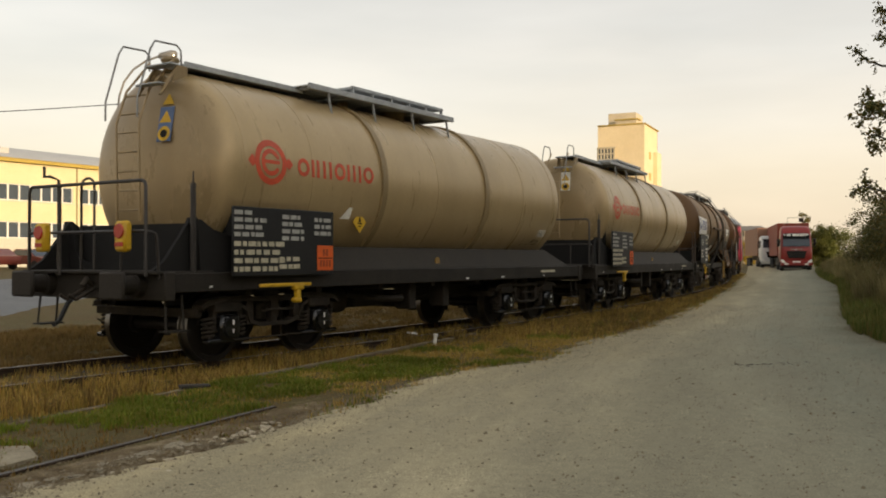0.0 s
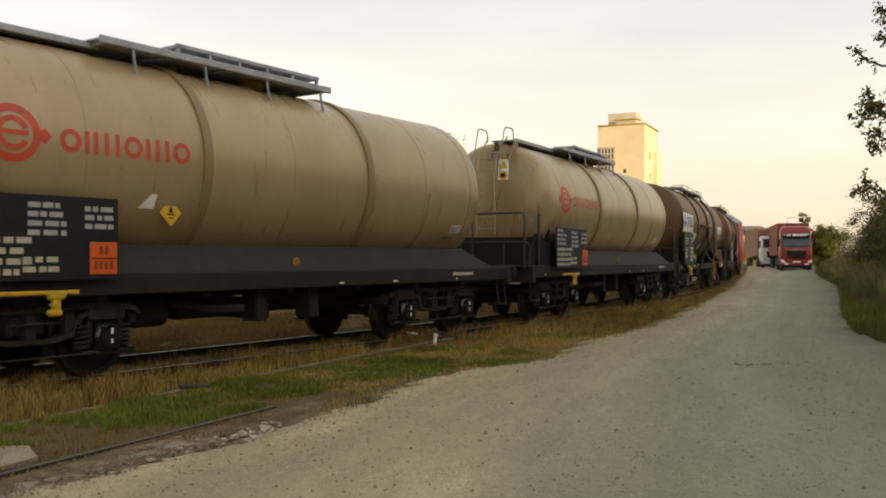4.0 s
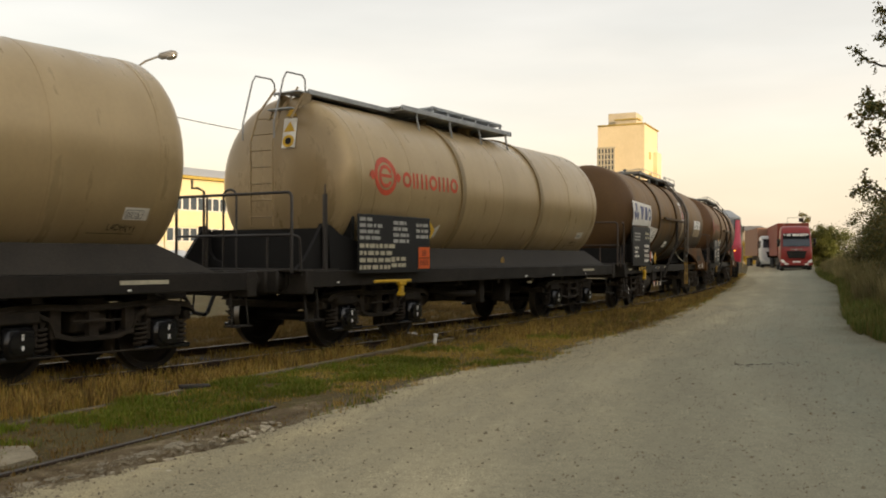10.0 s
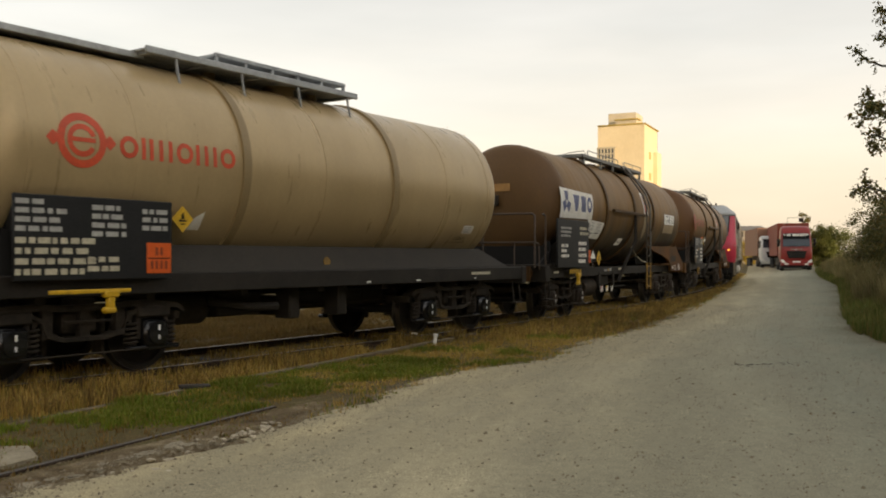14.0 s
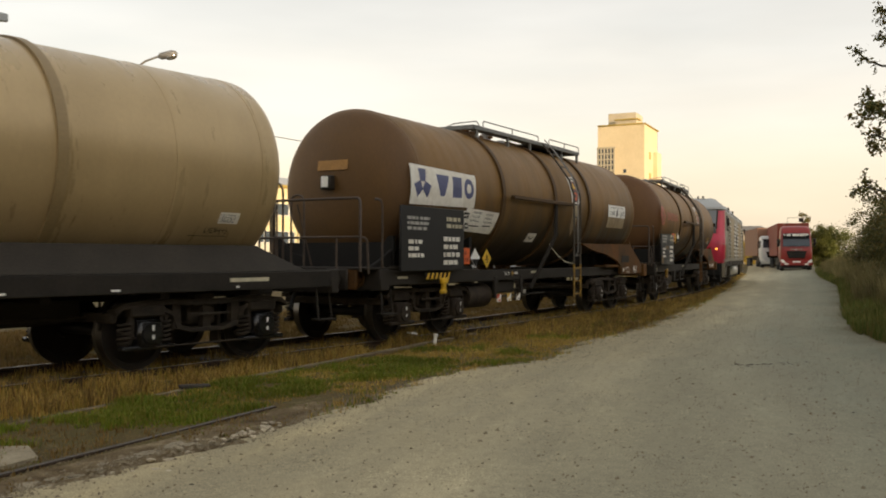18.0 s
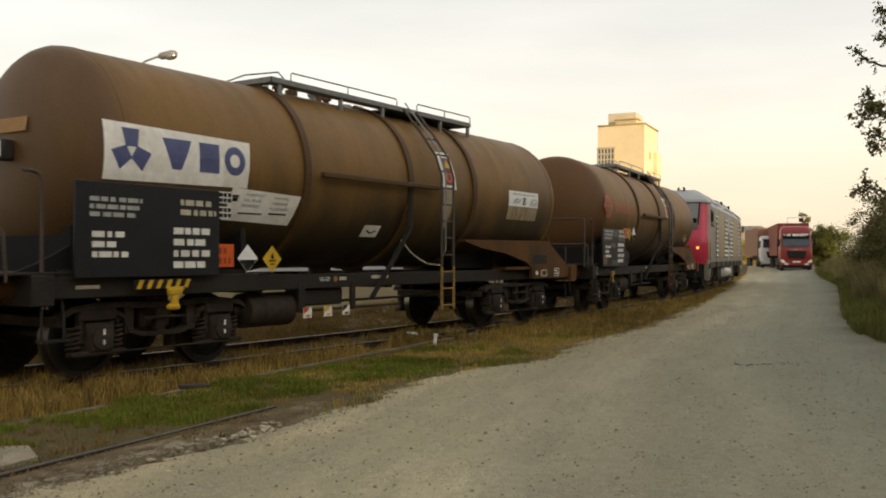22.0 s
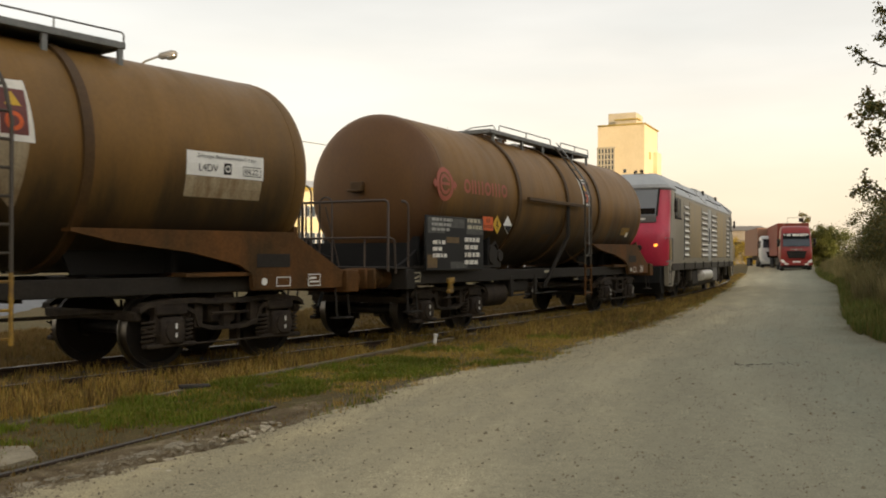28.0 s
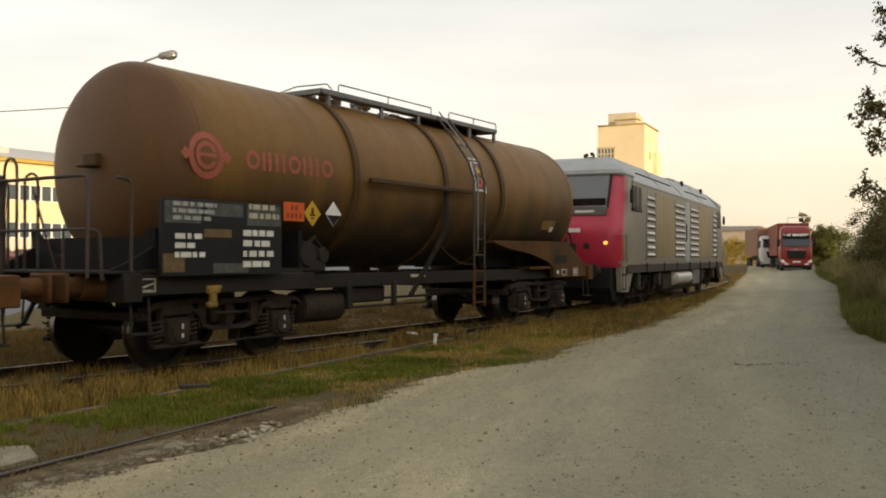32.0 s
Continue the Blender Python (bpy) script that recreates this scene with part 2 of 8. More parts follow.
    def prism(self, poly, a0, a1, axis="y"):
        """A polygon of (u, w) pairs drawn out along an axis; for y: (x, z), for x: (y, z), for z: (x, y)."""
        n = len(poly)
        put = {"y": lambda u, w, a: (u, a, w), "x": lambda u, w, a: (a, u, w), "z": lambda u, w, a: (u, w, a)}[axis]
        vs = [put(u, w, a0) for u, w in poly] + [put(u, w, a1) for u, w in poly]
        fs = [tuple(range(n)), tuple(range(2 * n - 1, n - 1, -1))] + [(k, k + n, (k + 1) % n + n, (k + 1) % n) for k in range(n)]
        return self.add(vs, fs)

    def data(self, name, material, smooth=True, angle=38):
        me = bpy.data.meshes.new(name)
        me.from_pydata(self.v, [], self.f)
        bm = bmesh.new()
        bm.from_mesh(me)
        bmesh.ops.recalc_face_normals(bm, faces=bm.faces)
        bm.to_mesh(me)
        bm.free()
        if smooth:
            me.polygons.foreach_set("use_smooth", [True] * len(me.polygons))
            me.set_sharp_from_angle(angle=radians(angle))
        me.materials.append(material)
        me.update()
        return me


def raw(name, vs, fs, material, smooth=False):
    me = bpy.data.meshes.new(name)
    me.from_pydata(vs, [], fs)
    if smooth:
        me.polygons.foreach_set("use_smooth", [True] * len(me.polygons))
    me.materials.append(material)
    me.update()
    return me


def part(name, me, material, parent, label="", at=None):
    """Links a mesh as one part of a thing or of a part."""
    ob = new(name, me.data(name, material) if isinstance(me, Mesh) else me)
    ob.parent = parent
    if at is not None:
        ob.matrix_basis = at
    if label:
        tagged(ob, label)
    return ob


def thing(name, label, category, at=None, group="", kind=""):
    ob = new(name)
    ob.empty_display_size = 0.3
    if at is not None:
        ob.matrix_basis = at
    return tagged(ob, label, category, group, kind)


def solid(name, me, material, label, category="", group="", kind="", at=None):
    """A thing, or a piece of the setting, that is one mesh."""
    ob = new(name, me.data(name, material) if isinstance(me, Mesh) else me)
    if at is not None:
        ob.matrix_basis = at
    return tagged(ob, label, category, group, kind)


# ---- the line of the track ----
KNOTS = (-8.0, 10.0, 24.0, 38.0, 52.0, 70.0, 100.0)
BEND = (-0.00572, -0.00746, -0.00967, -0.00228, -0.00537, -0.00552, -0.0054)
STEP = 0.25
GS = np.arange(-60, 220, STEP)


def lay_track():
    k = np.interp(GS, KNOTS, BEND)
    k[GS < -8] = 0.0
    i0 = int(round(60 / STEP))
    th = np.concatenate([[0], np.cumsum(0.5 * STEP * (k[1:] + k[:-1]))])
    th = th - th[i0] + radians(39.205)
    dx, dy = np.sin(th), np.cos(th)
    x = np.concatenate([[0], np.cumsum(0.5 * STEP * (dx[1:] + dx[:-1]))])
    y = np.concatenate([[0], np.cumsum(0.5 * STEP * (dy[1:] + dy[:-1]))])
    return x - x[i0] - 10.228, y - y[i0] + 3.732, th


TX, TY, TH = lay_track()


def on_track(s, lat=0.0):
    """The plan place s metres along the track and lat metres to its right, and the heading there."""
    a = np.interp(s, GS, TH)
    return np.interp(s, GS, TX) + lat * np.cos(a), np.interp(s, GS, TY) - lat * np.sin(a), a


def off_track(x, y):
    """Signed distance from the track, to its right positive."""
    x, y = np.atleast_1d(x).astype(float), np.atleast_1d(y).astype(float)
    d2 = (x[:, None] - TX[None, ::4]) ** 2 + (y[:, None] - TY[None, ::4]) ** 2
    j = np.argmin(d2, 1) * 4
    return (x - TX[j]) * np.cos(TH[j]) - (y - TY[j]) * np.sin(TH[j])


SPEED_T = (0.0, 5.0, 11.0, 17.0, 23.0, 28.0, 32.0)
SPEED = (0.764, 1.052, 1.261, 1.476, 1.316, 1.266, 1.334)
_g = np.arange(0, 32.01, 0.1)
_v = np.interp(_g, SPEED_T, SPEED)
_m = np.concatenate([[0], np.cumsum(0.05 * (_v[1:] + _v[:-1]))])


def rolled(t):
    """How far the train has come since the start."""
    return float(np.interp(t, _g, _m))


def stand(centre, half, t):
    """The pose of a vehicle whose bogies stand half a base before and behind its centre."""
    s = centre - rolled(t)
    xa, ya, _ = on_track(s - half)
    xb, yb, _ = on_track(s + half)
    return Matrix.Translation(((xa + xb) / 2, (ya + yb) / 2, 0)) @ Matrix.Rotation(math.atan2(yb - ya, xb - xa), 4, "Z")


def rise(x, y):
    """Height of the ground: level at the rails, the road climbing a little towards the far end."""
    x, y = np.atleast_1d(x).astype(float), np.atleast_1d(y).astype(float)
    d = off_track(x, y)
    far = np.clip((y - 20) / 55, 0, 1.3)
    right = np.clip((d - 2.5) / 5, 0, 1)
    left = np.clip((-d - 3) / 25, 0, 1)
    base = np.where(np.abs(d) < 2.2, -0.11, -0.06)
    return base + 0.36 * far * right * right * (3 - 2 * right) + 0.55 * left * np.clip((y + x * 0 - 5) / 30, 0, 1)


# ---- paints of the train ----
M_BEIGE = tank_mat("beige_cladding", (0.455, 0.330, 0.172), (0.375, 0.268, 0.136), (0.28, 0.202, 0.105), 0.30, 0.22, 0.5, ((-5.2, 5.2),), 0.28, 0.03, (0.27, 0.188, 0.094))
M_BEIGE_STRAP = mat("beige_strap", (0.27, 0.188, 0.088), 0.5, 0.05, 0.12, 2, 30, 0.03)
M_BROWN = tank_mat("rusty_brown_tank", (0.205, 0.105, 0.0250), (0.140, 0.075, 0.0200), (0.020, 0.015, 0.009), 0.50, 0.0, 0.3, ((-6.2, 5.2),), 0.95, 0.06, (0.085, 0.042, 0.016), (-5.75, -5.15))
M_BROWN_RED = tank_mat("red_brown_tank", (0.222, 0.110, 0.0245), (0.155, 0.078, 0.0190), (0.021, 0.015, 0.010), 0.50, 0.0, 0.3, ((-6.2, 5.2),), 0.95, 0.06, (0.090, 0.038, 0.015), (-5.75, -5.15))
M_BROWN_STRAP = mat("brown_strap", (0.092, 0.048, 0.016), 0.6, 0.0, 0.3, 3, 40, 0.08, spec=0.3)
M_RUST = mat("rusty_skirt", (0.158, 0.066, 0.020), 0.65, 0.0, 0.3, 1.6, 35, 0.08, (0.062, 0.036, 0.015), spec=0.15, streak=0.5)
M_FRAME = mat("dark_grey_frame", (0.034, 0.028, 0.022), 0.65, 0.0, 0.35, 2.5, 45, 0.08, (0.026, 0.022, 0.018), spec=0.2)
M_SOLE = mat("black_solebar", (0.021, 0.018, 0.015), 0.6, 0.0, 0.3, 2.5, 45, 0.08, (0.030, 0.025, 0.020), spec=0.2)
M_SADDLE = mat("grey_saddle", (0.047, 0.040, 0.032), 0.7, 0.0, 0.3, 2.0, 45, 0.06, spec=0.18, streak=0.6)
M_BOGIE = mat("bogie_grime", (0.058, 0.045, 0.033), 0.8, 0.0, 0.4, 5, 60, 0.25, (0.024, 0.020, 0.016), spec=0.2)
M_BOGIE_C = mat("bogie_brown_grime", (0.064, 0.047, 0.032), 0.8, 0.0, 0.4, 5, 60, 0.25, (0.026, 0.020, 0.016), spec=0.2)
M_WHEEL = mat("wheel_steel", (0.032, 0.026, 0.022), 0.6, 0.5, 0.35, 6, 60, 0.1)
M_TREAD = mat("polished_wheel_tread", (0.20, 0.185, 0.165), 0.32, 1.0, 0.2, 8, 60, 0.05)
M_CAP = mat("glossy_black", (0.012, 0.012, 0.013), 0.22, 0.0, 0.2, 6, 50, 0.03)
M_RAILBROWN = mat("rusty_handrail", (0.085, 0.055, 0.036), 0.6, 0.0, 0.35, 8, 60, 0.05, (0.045, 0.032, 0.024))
M_RAILBAR = mat("black_handrail", (0.032, 0.026, 0.022), 0.5, 0.0, 0.3, 8, 60, 0.05)
M_BARE = mat("galvanised_steel", (0.30, 0.30, 0.29), 0.5, 0.5, 0.25, 6, 60, 0.06)
M_WALKWAY_DARK = mat("dark_walkway_grey", (0.22, 0.225, 0.215), 0.6, 0.2, 0.3, 4, 60, 0.08)
M_WALKWAY = mat("walkway_grey", (0.44, 0.46, 0.465), 0.6, 0.2, 0.3, 4, 60, 0.08)
M_LADDER = mat("brown_grey_ladder", (0.085, 0.068, 0.050), 0.6, 0.2, 0.3, 6, 60, 0.05)
M_WHITE = mat("white_marking", (0.87, 0.86, 0.80), 0.55, 0.0, 0.12, 6, 60, 0.03)
M_WHITE_DIRTY = mat("dirty_white_board", (0.86, 0.84, 0.77), 0.6, 0.0, 0.10, 2.2, 14, 0.03, (0.66, 0.61, 0.52))
M_CREAM = mat("faded_cream_text", (0.60, 0.54, 0.39), 0.6, 0.0, 0.3, 9, 60, 0.02)
M_GREYTXT = mat("faded_grey_text", (0.46, 0.45, 0.41), 0.6, 0.0, 0.3, 9, 60, 0.02)
M_REDPAINT = mat("red_lettering", (0.68, 0.085, 0.03), 0.5, 0.0, 0.25, 3, 40, 0.02)
M_REDFADED = mat("faded_red_lettering", (0.46, 0.11, 0.065), 0.6, 0.0, 0.3, 5, 40, 0.02, (0.34, 0.085, 0.05))
M_BLUE = mat("blue_lettering", (0.085, 0.100, 0.22), 0.5, 0.0, 0.25, 4, 40, 0.02)
M_ORANGE = mat("orange_placard", (0.74, 0.115, 0.012), 0.5, 0.0, 0.15, 8, 50, 0.02)
M_FIGURE = mat("worn_dark_figure", (0.30, 0.05, 0.012), 0.6, 0.0, 0.3, 9, 60, 0.02)
M_YELLOW = mat("yellow_paint", (0.72, 0.42, 0.02), 0.5, 0.0, 0.25, 6, 50, 0.04)
M_YELLOW_OLD = mat("worn_yellow_paint", (0.42, 0.24, 0.03), 0.6, 0.0, 0.4, 7, 50, 0.05, (0.16, 0.09, 0.03))
M_BLACK = mat("black_paint", (0.016, 0.015, 0.014), 0.75, 0.0, 0.2, 6, 50, 0.03, spec=0.2)
M_BOARD = mat("black_data_board", (0.020, 0.020, 0.020), 0.5, 0.0, 0.3, 3, 50, 0.03, spec=0.25)
M_SIGNBLUE = mat("blue_sign", (0.10, 0.16, 0.30), 0.5, 0.0, 0.15, 8, 50, 0.02)
M_LAMPRED = mat("red_lens", (0.42, 0.03, 0.015), 0.2, 0.0, 0.1, 8, 50, 0.0)
M_HOSE = mat("rubber_hose", (0.020, 0.020, 0.020), 0.7, 0.0, 0.2, 6, 50, 0.05)
M_OCHRE = mat("ochre_plate", (0.40, 0.20, 0.05), 0.6, 0.0, 0.25, 6, 50, 0.03)


class Skin:
    """Flat shapes laid on the camera side of a tank: u along the wagon, w the height of a point on the curved shell."""

    def __init__(self, r, zc, lift=0.006):
        self.r, self.zc, self.lift = r, zc, lift
        self.m = Mesh()

    def place(self, u, w):
        a = math.asin(max(-0.999, min(0.999, (w - self.zc) / self.r)))
        q = self.r + self.lift
        return (u, -q * math.cos(a), self.zc + q * math.sin(a))

    def quad(self, pts, nu=2, nw=3):
        """A four-cornered patch, corners in turn."""
        p = [Vector((*q, 0)) for q in pts]
        vs, fs = [], []
        for i in range(nu + 1):
            for j in range(nw + 1):
                a, b = i / nu, j / nw
                q = p[0].lerp(p[1], a).lerp(p[3].lerp(p[2], a), b)
                vs.append(self.place(q.x, q.y))
        for i in range(nu):
            for j in range(nw):
                k = i * (nw + 1) + j
                fs.append((k, k + nw + 1, k + nw + 2, k + 1))
        self.m.add(vs, fs)
        return self

    def rect(self, u0, u1, w0, w1):
        return self.quad([(u0, w0), (u1, w0), (u1, w1), (u0, w1)], 2, max(2, int((w1 - w0) / 0.12)))

    def ring(self, u, w, ro, ri, a0=0, a1=360, sq=1.0, n=28):
        vs, fs = [], []
        for i in range(n + 1):
            a = radians(a0 + (a1 - a0) * i / n)
            for r in (ri, ro):
                vs.append(self.place(u + r * math.cos(a), w + r * sq * math.sin(a)))
        for i in range(n):
            fs.append((2 * i, 2 * i + 1, 2 * i + 3, 2 * i + 2))
        self.m.add(vs, fs)
        return self

    def text(self, body, u, w, size):
        """Letters laid on the shell, left edge at u, base line at w."""
        cu = bpy.data.curves.new("lettering", "FONT")
        cu.body, cu.size = body, size
        tmp = new("lettering", cu)
        bpy.context.view_layer.update()
        me = bpy.data.meshes.new_from_object(tmp.evaluated_get(bpy.context.evaluated_depsgraph_get()))
        self.m.add([self.place(u + v.co.x, w + v.co.y) for v in me.vertices], [tuple(p.vertices) for p in me.polygons])
        bpy.data.objects.remove(tmp)
        bpy.data.curves.remove(cu)
        bpy.data.meshes.remove(me)
        return self

    def data(self, name, material):
        me = raw(name, self.m.v, self.m.f, material)
        return me


def bars(name, x0, x1, z0, z1, y, rows, material, parent, seed, fill=0.8, label=""):
    """Lines of unreadable writing on an upright board: plain bars."""
    rnd = random.Random(seed)
    m = Mesh()
    h = (z1 - z0) / rows
    for i in range(rows):
        x = x0
        end = x0 + (x1 - x0) * (fill + rnd.uniform(-0.25, 0.2))
        while x < min(end, x1):
            w = rnd.uniform(0.05, 0.16)
            m.box(x, min(x + w, x1), y, y - 0.004, z0 + h * (i + 0.22), z0 + h * (i + 0.8))
            x += w + rnd.uniform(0.02, 0.05)
    return tagged(part(name, m, material, parent, label), kind="stuff")


def plate_rows(x0, x1, y, z0, z1, parent):
    """Two rows of worn figures on an orange placard, as plain bars."""
    m = Mesh()
    h = (z1 - z0) / 2
    for row, n in ((0, 4), (1, 2)):
        w = (x1 - x0) / 4
        a = x0 + (4 - n) * w / 2
        for k in range(n):
            m.box(a + w * (k + 0.2), a + w * (k + 0.75), y, y - 0.002, z0 + h * (row + 0.2), z0 + h * (row + 0.8))
    tagged(part("worn_figures", m, M_FIGURE, parent), kind="stuff")


def dome(l0, l1, r, depth, n=11):
    """Profile of a tank with rounded ends."""
    pr = []
    for i in range(n + 1):
        a = math.pi / 2 * i / n
        pr.append((l0 + depth * (1 - math.cos(a)) , r * (math.sin(a) ** 0.72) if i else 0.02))
    pr += [(l0 + depth + (l1 - l0 - 2 * depth) * k / 6, r) for k in range(1, 6)]
    for i in range(n, -1, -1):
        a = math.pi / 2 * i / n
        pr.append((l1 - depth * (1 - math.cos(a)), r * (math.sin(a) ** 0.72) if i else 0.02))
    return pr


def ring_band(l, r, zc, w, proud):
    return Mesh().lathe([(l - w / 2, r - 0.01), (l - w / 2, r + proud), (l + w / 2, r + proud), (l + w / 2, r - 0.01)], "x", (0, 0, zc), 72, caps=False)


WHEELS = []      # wheelsets with their radius, keyed in motions()


def wheelset_mesh(r):
    m = Mesh()
    for s in (-1, 1):
        prof = [(-0.07, 0.13), (-0.02, 0.14), (-0.015, r * 0.80), (-0.065, r * 0.84), (-0.065, r - 0.005), (0.05, r), (0.055, r + 0.028), (0.075, r + 0.028), (0.08, r * 0.84), (0.03, r * 0.80), (0.02, 0.14), (0.07, 0.13)]
        m.lathe([(s * 0.75 - s * a, q) for a, q in prof], "y", (0, 0, 0), 36)
    m.lathe([(-1.1, 0.07), (-0.8, 0.075), (0.8, 0.075), (1.1, 0.07)], "y", (0, 0, 0), 16)
    # a few rubbed and chipped spots, so that the turning shows
    for k in range(5):
        a = 2 * math.pi * k / 5
        for s in (-1, 1):
            m.box(-0.035, 0.035, s * 0.77, s * 0.80, r * 0.45, r * 0.56, 0.01, Matrix.Rotation(a, 4, "Y"))
    me = m.data("wheelset", M_WHEEL)
    # polished running surface
    me.materials.append(M_TREAD)
    for p in me.polygons:
        if all(math.hypot(me.vertices[v].co.x, me.vertices[v].co.z) > r - 0.02 for v in p.vertices):
            p.material_index = 1
    return me


def bogie(parent, l, material, base=1.8, r=0.46, spots=True):
    """A two-axle freight bogie with its frame, axle boxes, springs and wheelsets."""
    h = base / 2
    m = Mesh()
    top = [(-h - 0.44, 0.70), (-h - 0.34, 0.76), (-h, 0.80), (-h + 0.40, 0.80), (-0.35, 0.78), (0.35, 0.78), (h - 0.40, 0.80), (h, 0.80), (h + 0.34, 0.76), (h + 0.44, 0.70)]
    belly = [(-h + 0.24, 0.72), (-h + 0.36, 0.66), (-0.48, 0.50), (-0.26, 0.44), (0.26, 0.44), (0.48, 0.50), (h - 0.36, 0.66), (h - 0.24, 0.72)]

    def beam(line, y0, y1, thick):
        for (xa, za), (xb, zb) in zip(line, line[1:]):
            m.add([(xa, y0, za), (xb, y0, zb), (xb, y1, zb), (xa, y1, za), (xa, y0, za + thick), (xb, y0, zb + thick), (xb, y1, zb + thick), (xa, y1, za + thick)],
                  [(0, 1, 2, 3), (4, 5, 6, 7), (0, 1, 5, 4), (2, 3, 7, 6), (1, 2, 6, 5), (0, 3, 7, 4)])

    for s in (-1, 1):
        beam(top, s * 0.90, s * 1.08, 0.065)
        beam(top, s * 0.88, s * 1.10, 0.02)
        beam(belly, s * 0.91, s * 1.07, 0.05)
        # webs beside three openings
        for xa, xb in ((-0.52, -0.40), (-0.06, 0.06), (0.40, 0.52)):
            m.box(xa, xb, s * 0.95, s * 1.04, 0.48, 0.80)
        m.prism([(-h + 0.24, 0.78), (-h + 0.36, 0.68), (-0.62, 0.56), (-0.62, 0.78)], s * 0.96, s * 1.02)
        m.prism([(h - 0.24, 0.78), (h - 0.36, 0.68), (0.62, 0.56), (0.62, 0.78)], s * 0.96, s * 1.02)
        # horn guides down each side of the axle boxes
        for e in (-1, 1):
            for q in (-0.20, 0.20):
                m.box(e * h + q - 0.03, e * h + q + 0.03, s * 0.96, s * 1.06, 0.40, 0.80, 0.01)
            m.box(e * h - 0.24, e * h + 0.24, s * 0.93, s * 1.10, 0.66, 0.80, 0.02)
        m.tube([(-0.3, s * 1.1, 0.66), (0.3, s * 1.1, 0.66)], 0.018, 6)
        m.tube([(-h - 0.4, s * 1.04, 0.52), (-h + 0.1, s * 1.12, 0.30), (h - 0.1, s * 1.12, 0.30)], 0.012, 5)
        m.box(-0.16, 0.16, s * 0.80, s * 1.0, 0.74, 0.92, 0.02)
    m.box(-0.22, 0.22, -0.95, 0.95, 0.52, 0.76, 0.03)
    for e in (-1, 1):
        m.box(e * (h + 0.36), e * (h + 0.46), -1.0, 1.0, 0.60, 0.72, 0.02)
        for s in (-1, 1):
            m.box(e * (h - 0.56), e * (h - 0.50), s * 0.66, s * 0.84, 0.24, 0.62, 0.01)
            m.tube([(e * (h - 0.53), s * 0.75, 0.62), (e * (h - 0.53), s * 0.75, 0.78)], 0.02, 6)
    m.tube([(-h - 0.4, 0.4, 0.66), (h + 0.4, 0.4, 0.66)], 0.03, 6)
    bg = part("bogie", m, material, parent, at=Matrix.Translation((l, 0, 0)))
    box_me = spring_me = cap_me = None
    for e in (-1, 1):
        for s in (-1, 1):
            if box_me is None:
                b = Mesh().box(-0.17, 0.17, -0.10, 0.10, -0.17, 0.17, 0.04)
                b.box(-0.36, 0.36, -0.07, 0.07, -0.20, -0.14, 0.015)
                b.lathe([(-0.13, 0.10), (-0.125, 0.135), (-0.08, 0.14)], "y", (0, 0, 0), 18)
                b.lathe([(0.13, 0.10), (0.125, 0.135), (0.08, 0.14)], "y", (0, 0, 0), 18)
                box_me = b.data("axle_box", M_CAP if spots else material)
                sp = Mesh()
                sp.tube([(0.075 * math.cos(k * 0.7), 0.075 * math.sin(k * 0.7), -0.14 + 0.27 * k / 44) for k in range(45)], 0.018, 5)
                spring_me = sp.data("coil_spring", material)
                ck = Mesh()
                for q in (-1, 1):
                    ck.box(-0.012, 0.012, q * 0.131, q * 0.136, 0.035, 0.10)
                    ck.box(-0.012, 0.012, q * 0.131, q * 0.136, -0.07, -0.02)
                cap_me = ck.data("chalk_mark", M_WHITE)
            ab = part("axle_box", box_me, M_CAP, bg, at=Matrix.Translation((e * h, s * 1.05, 0.47)))
            tagged(part("chalk_mark", cap_me, M_WHITE, bg, at=Matrix.Translation((e * h, s * 1.05, 0.47))), kind="stuff")
            for q in (-1, 1):
                part("coil_spring", spring_me, material, bg, at=Matrix.Translation((e * h + q * 0.27, s * 1.0, 0.47)))
        ws = part("wheelset", WSET[r], M_WHEEL, bg, at=Matrix.Translation((e * h, 0, r)))
        WHEELS.append((ws, e * h, r))
    return bg


WSET = {0.46: wheelset_mesh(0.46), 0.575: wheelset_mesh(0.575)}


def buffer_pair(parent, face, end, material=None):
    """Two side buffers at a vehicle's end; end is -1 or 1."""
    material = material or M_FRAME
    for s in (-1, 1):
        m = Mesh()
        m.lathe([(0.0, 0.16), (0.30, 0.15), (0.31, 0.115), (0.56, 0.115)], "x", (0, 0, 0), 18)
        b = part("buffer", m, material, parent, at=Matrix.Translation((face - end * 0.62, -s * 0.875, 1.04)) @ Matrix.Rotation(0 if end > 0 else math.pi, 4, "Z"))
        p = Mesh().box(0.55, 0.605, -0.225, 0.225, -0.165, 0.165, 0.03)
        part("buffer_plate", p, material, b)


def coupling(parent, face, end):
    m = Mesh()
    m.tube([(face - end * 0.75, 0, 1.02), (face - end * 0.42, 0, 1.02), (face - end * 0.33, 0, 1.10), (face - end * 0.28, 0, 1.02)], 0.045, 8)
    for s in (-0.09, 0.09):
        m.tube([(face - end * 0.40, s, 1.0), (face - end * 0.12, s, 0.86), (face - end * 0.02, s, 0.92)], 0.024, 6)
    part("screw_coupling", m, M_BOGIE, parent)
    h = Mesh()
    h.tube([(face - end * 0.5, 0.33, 0.95), (face - end * 0.30, 0.33, 0.80), (face - end * 0.16, 0.30, 0.58), (face - end * 0.05, 0.24, 0.55)], 0.03, 8)
    part("brake_hose", h, M_HOSE, parent)


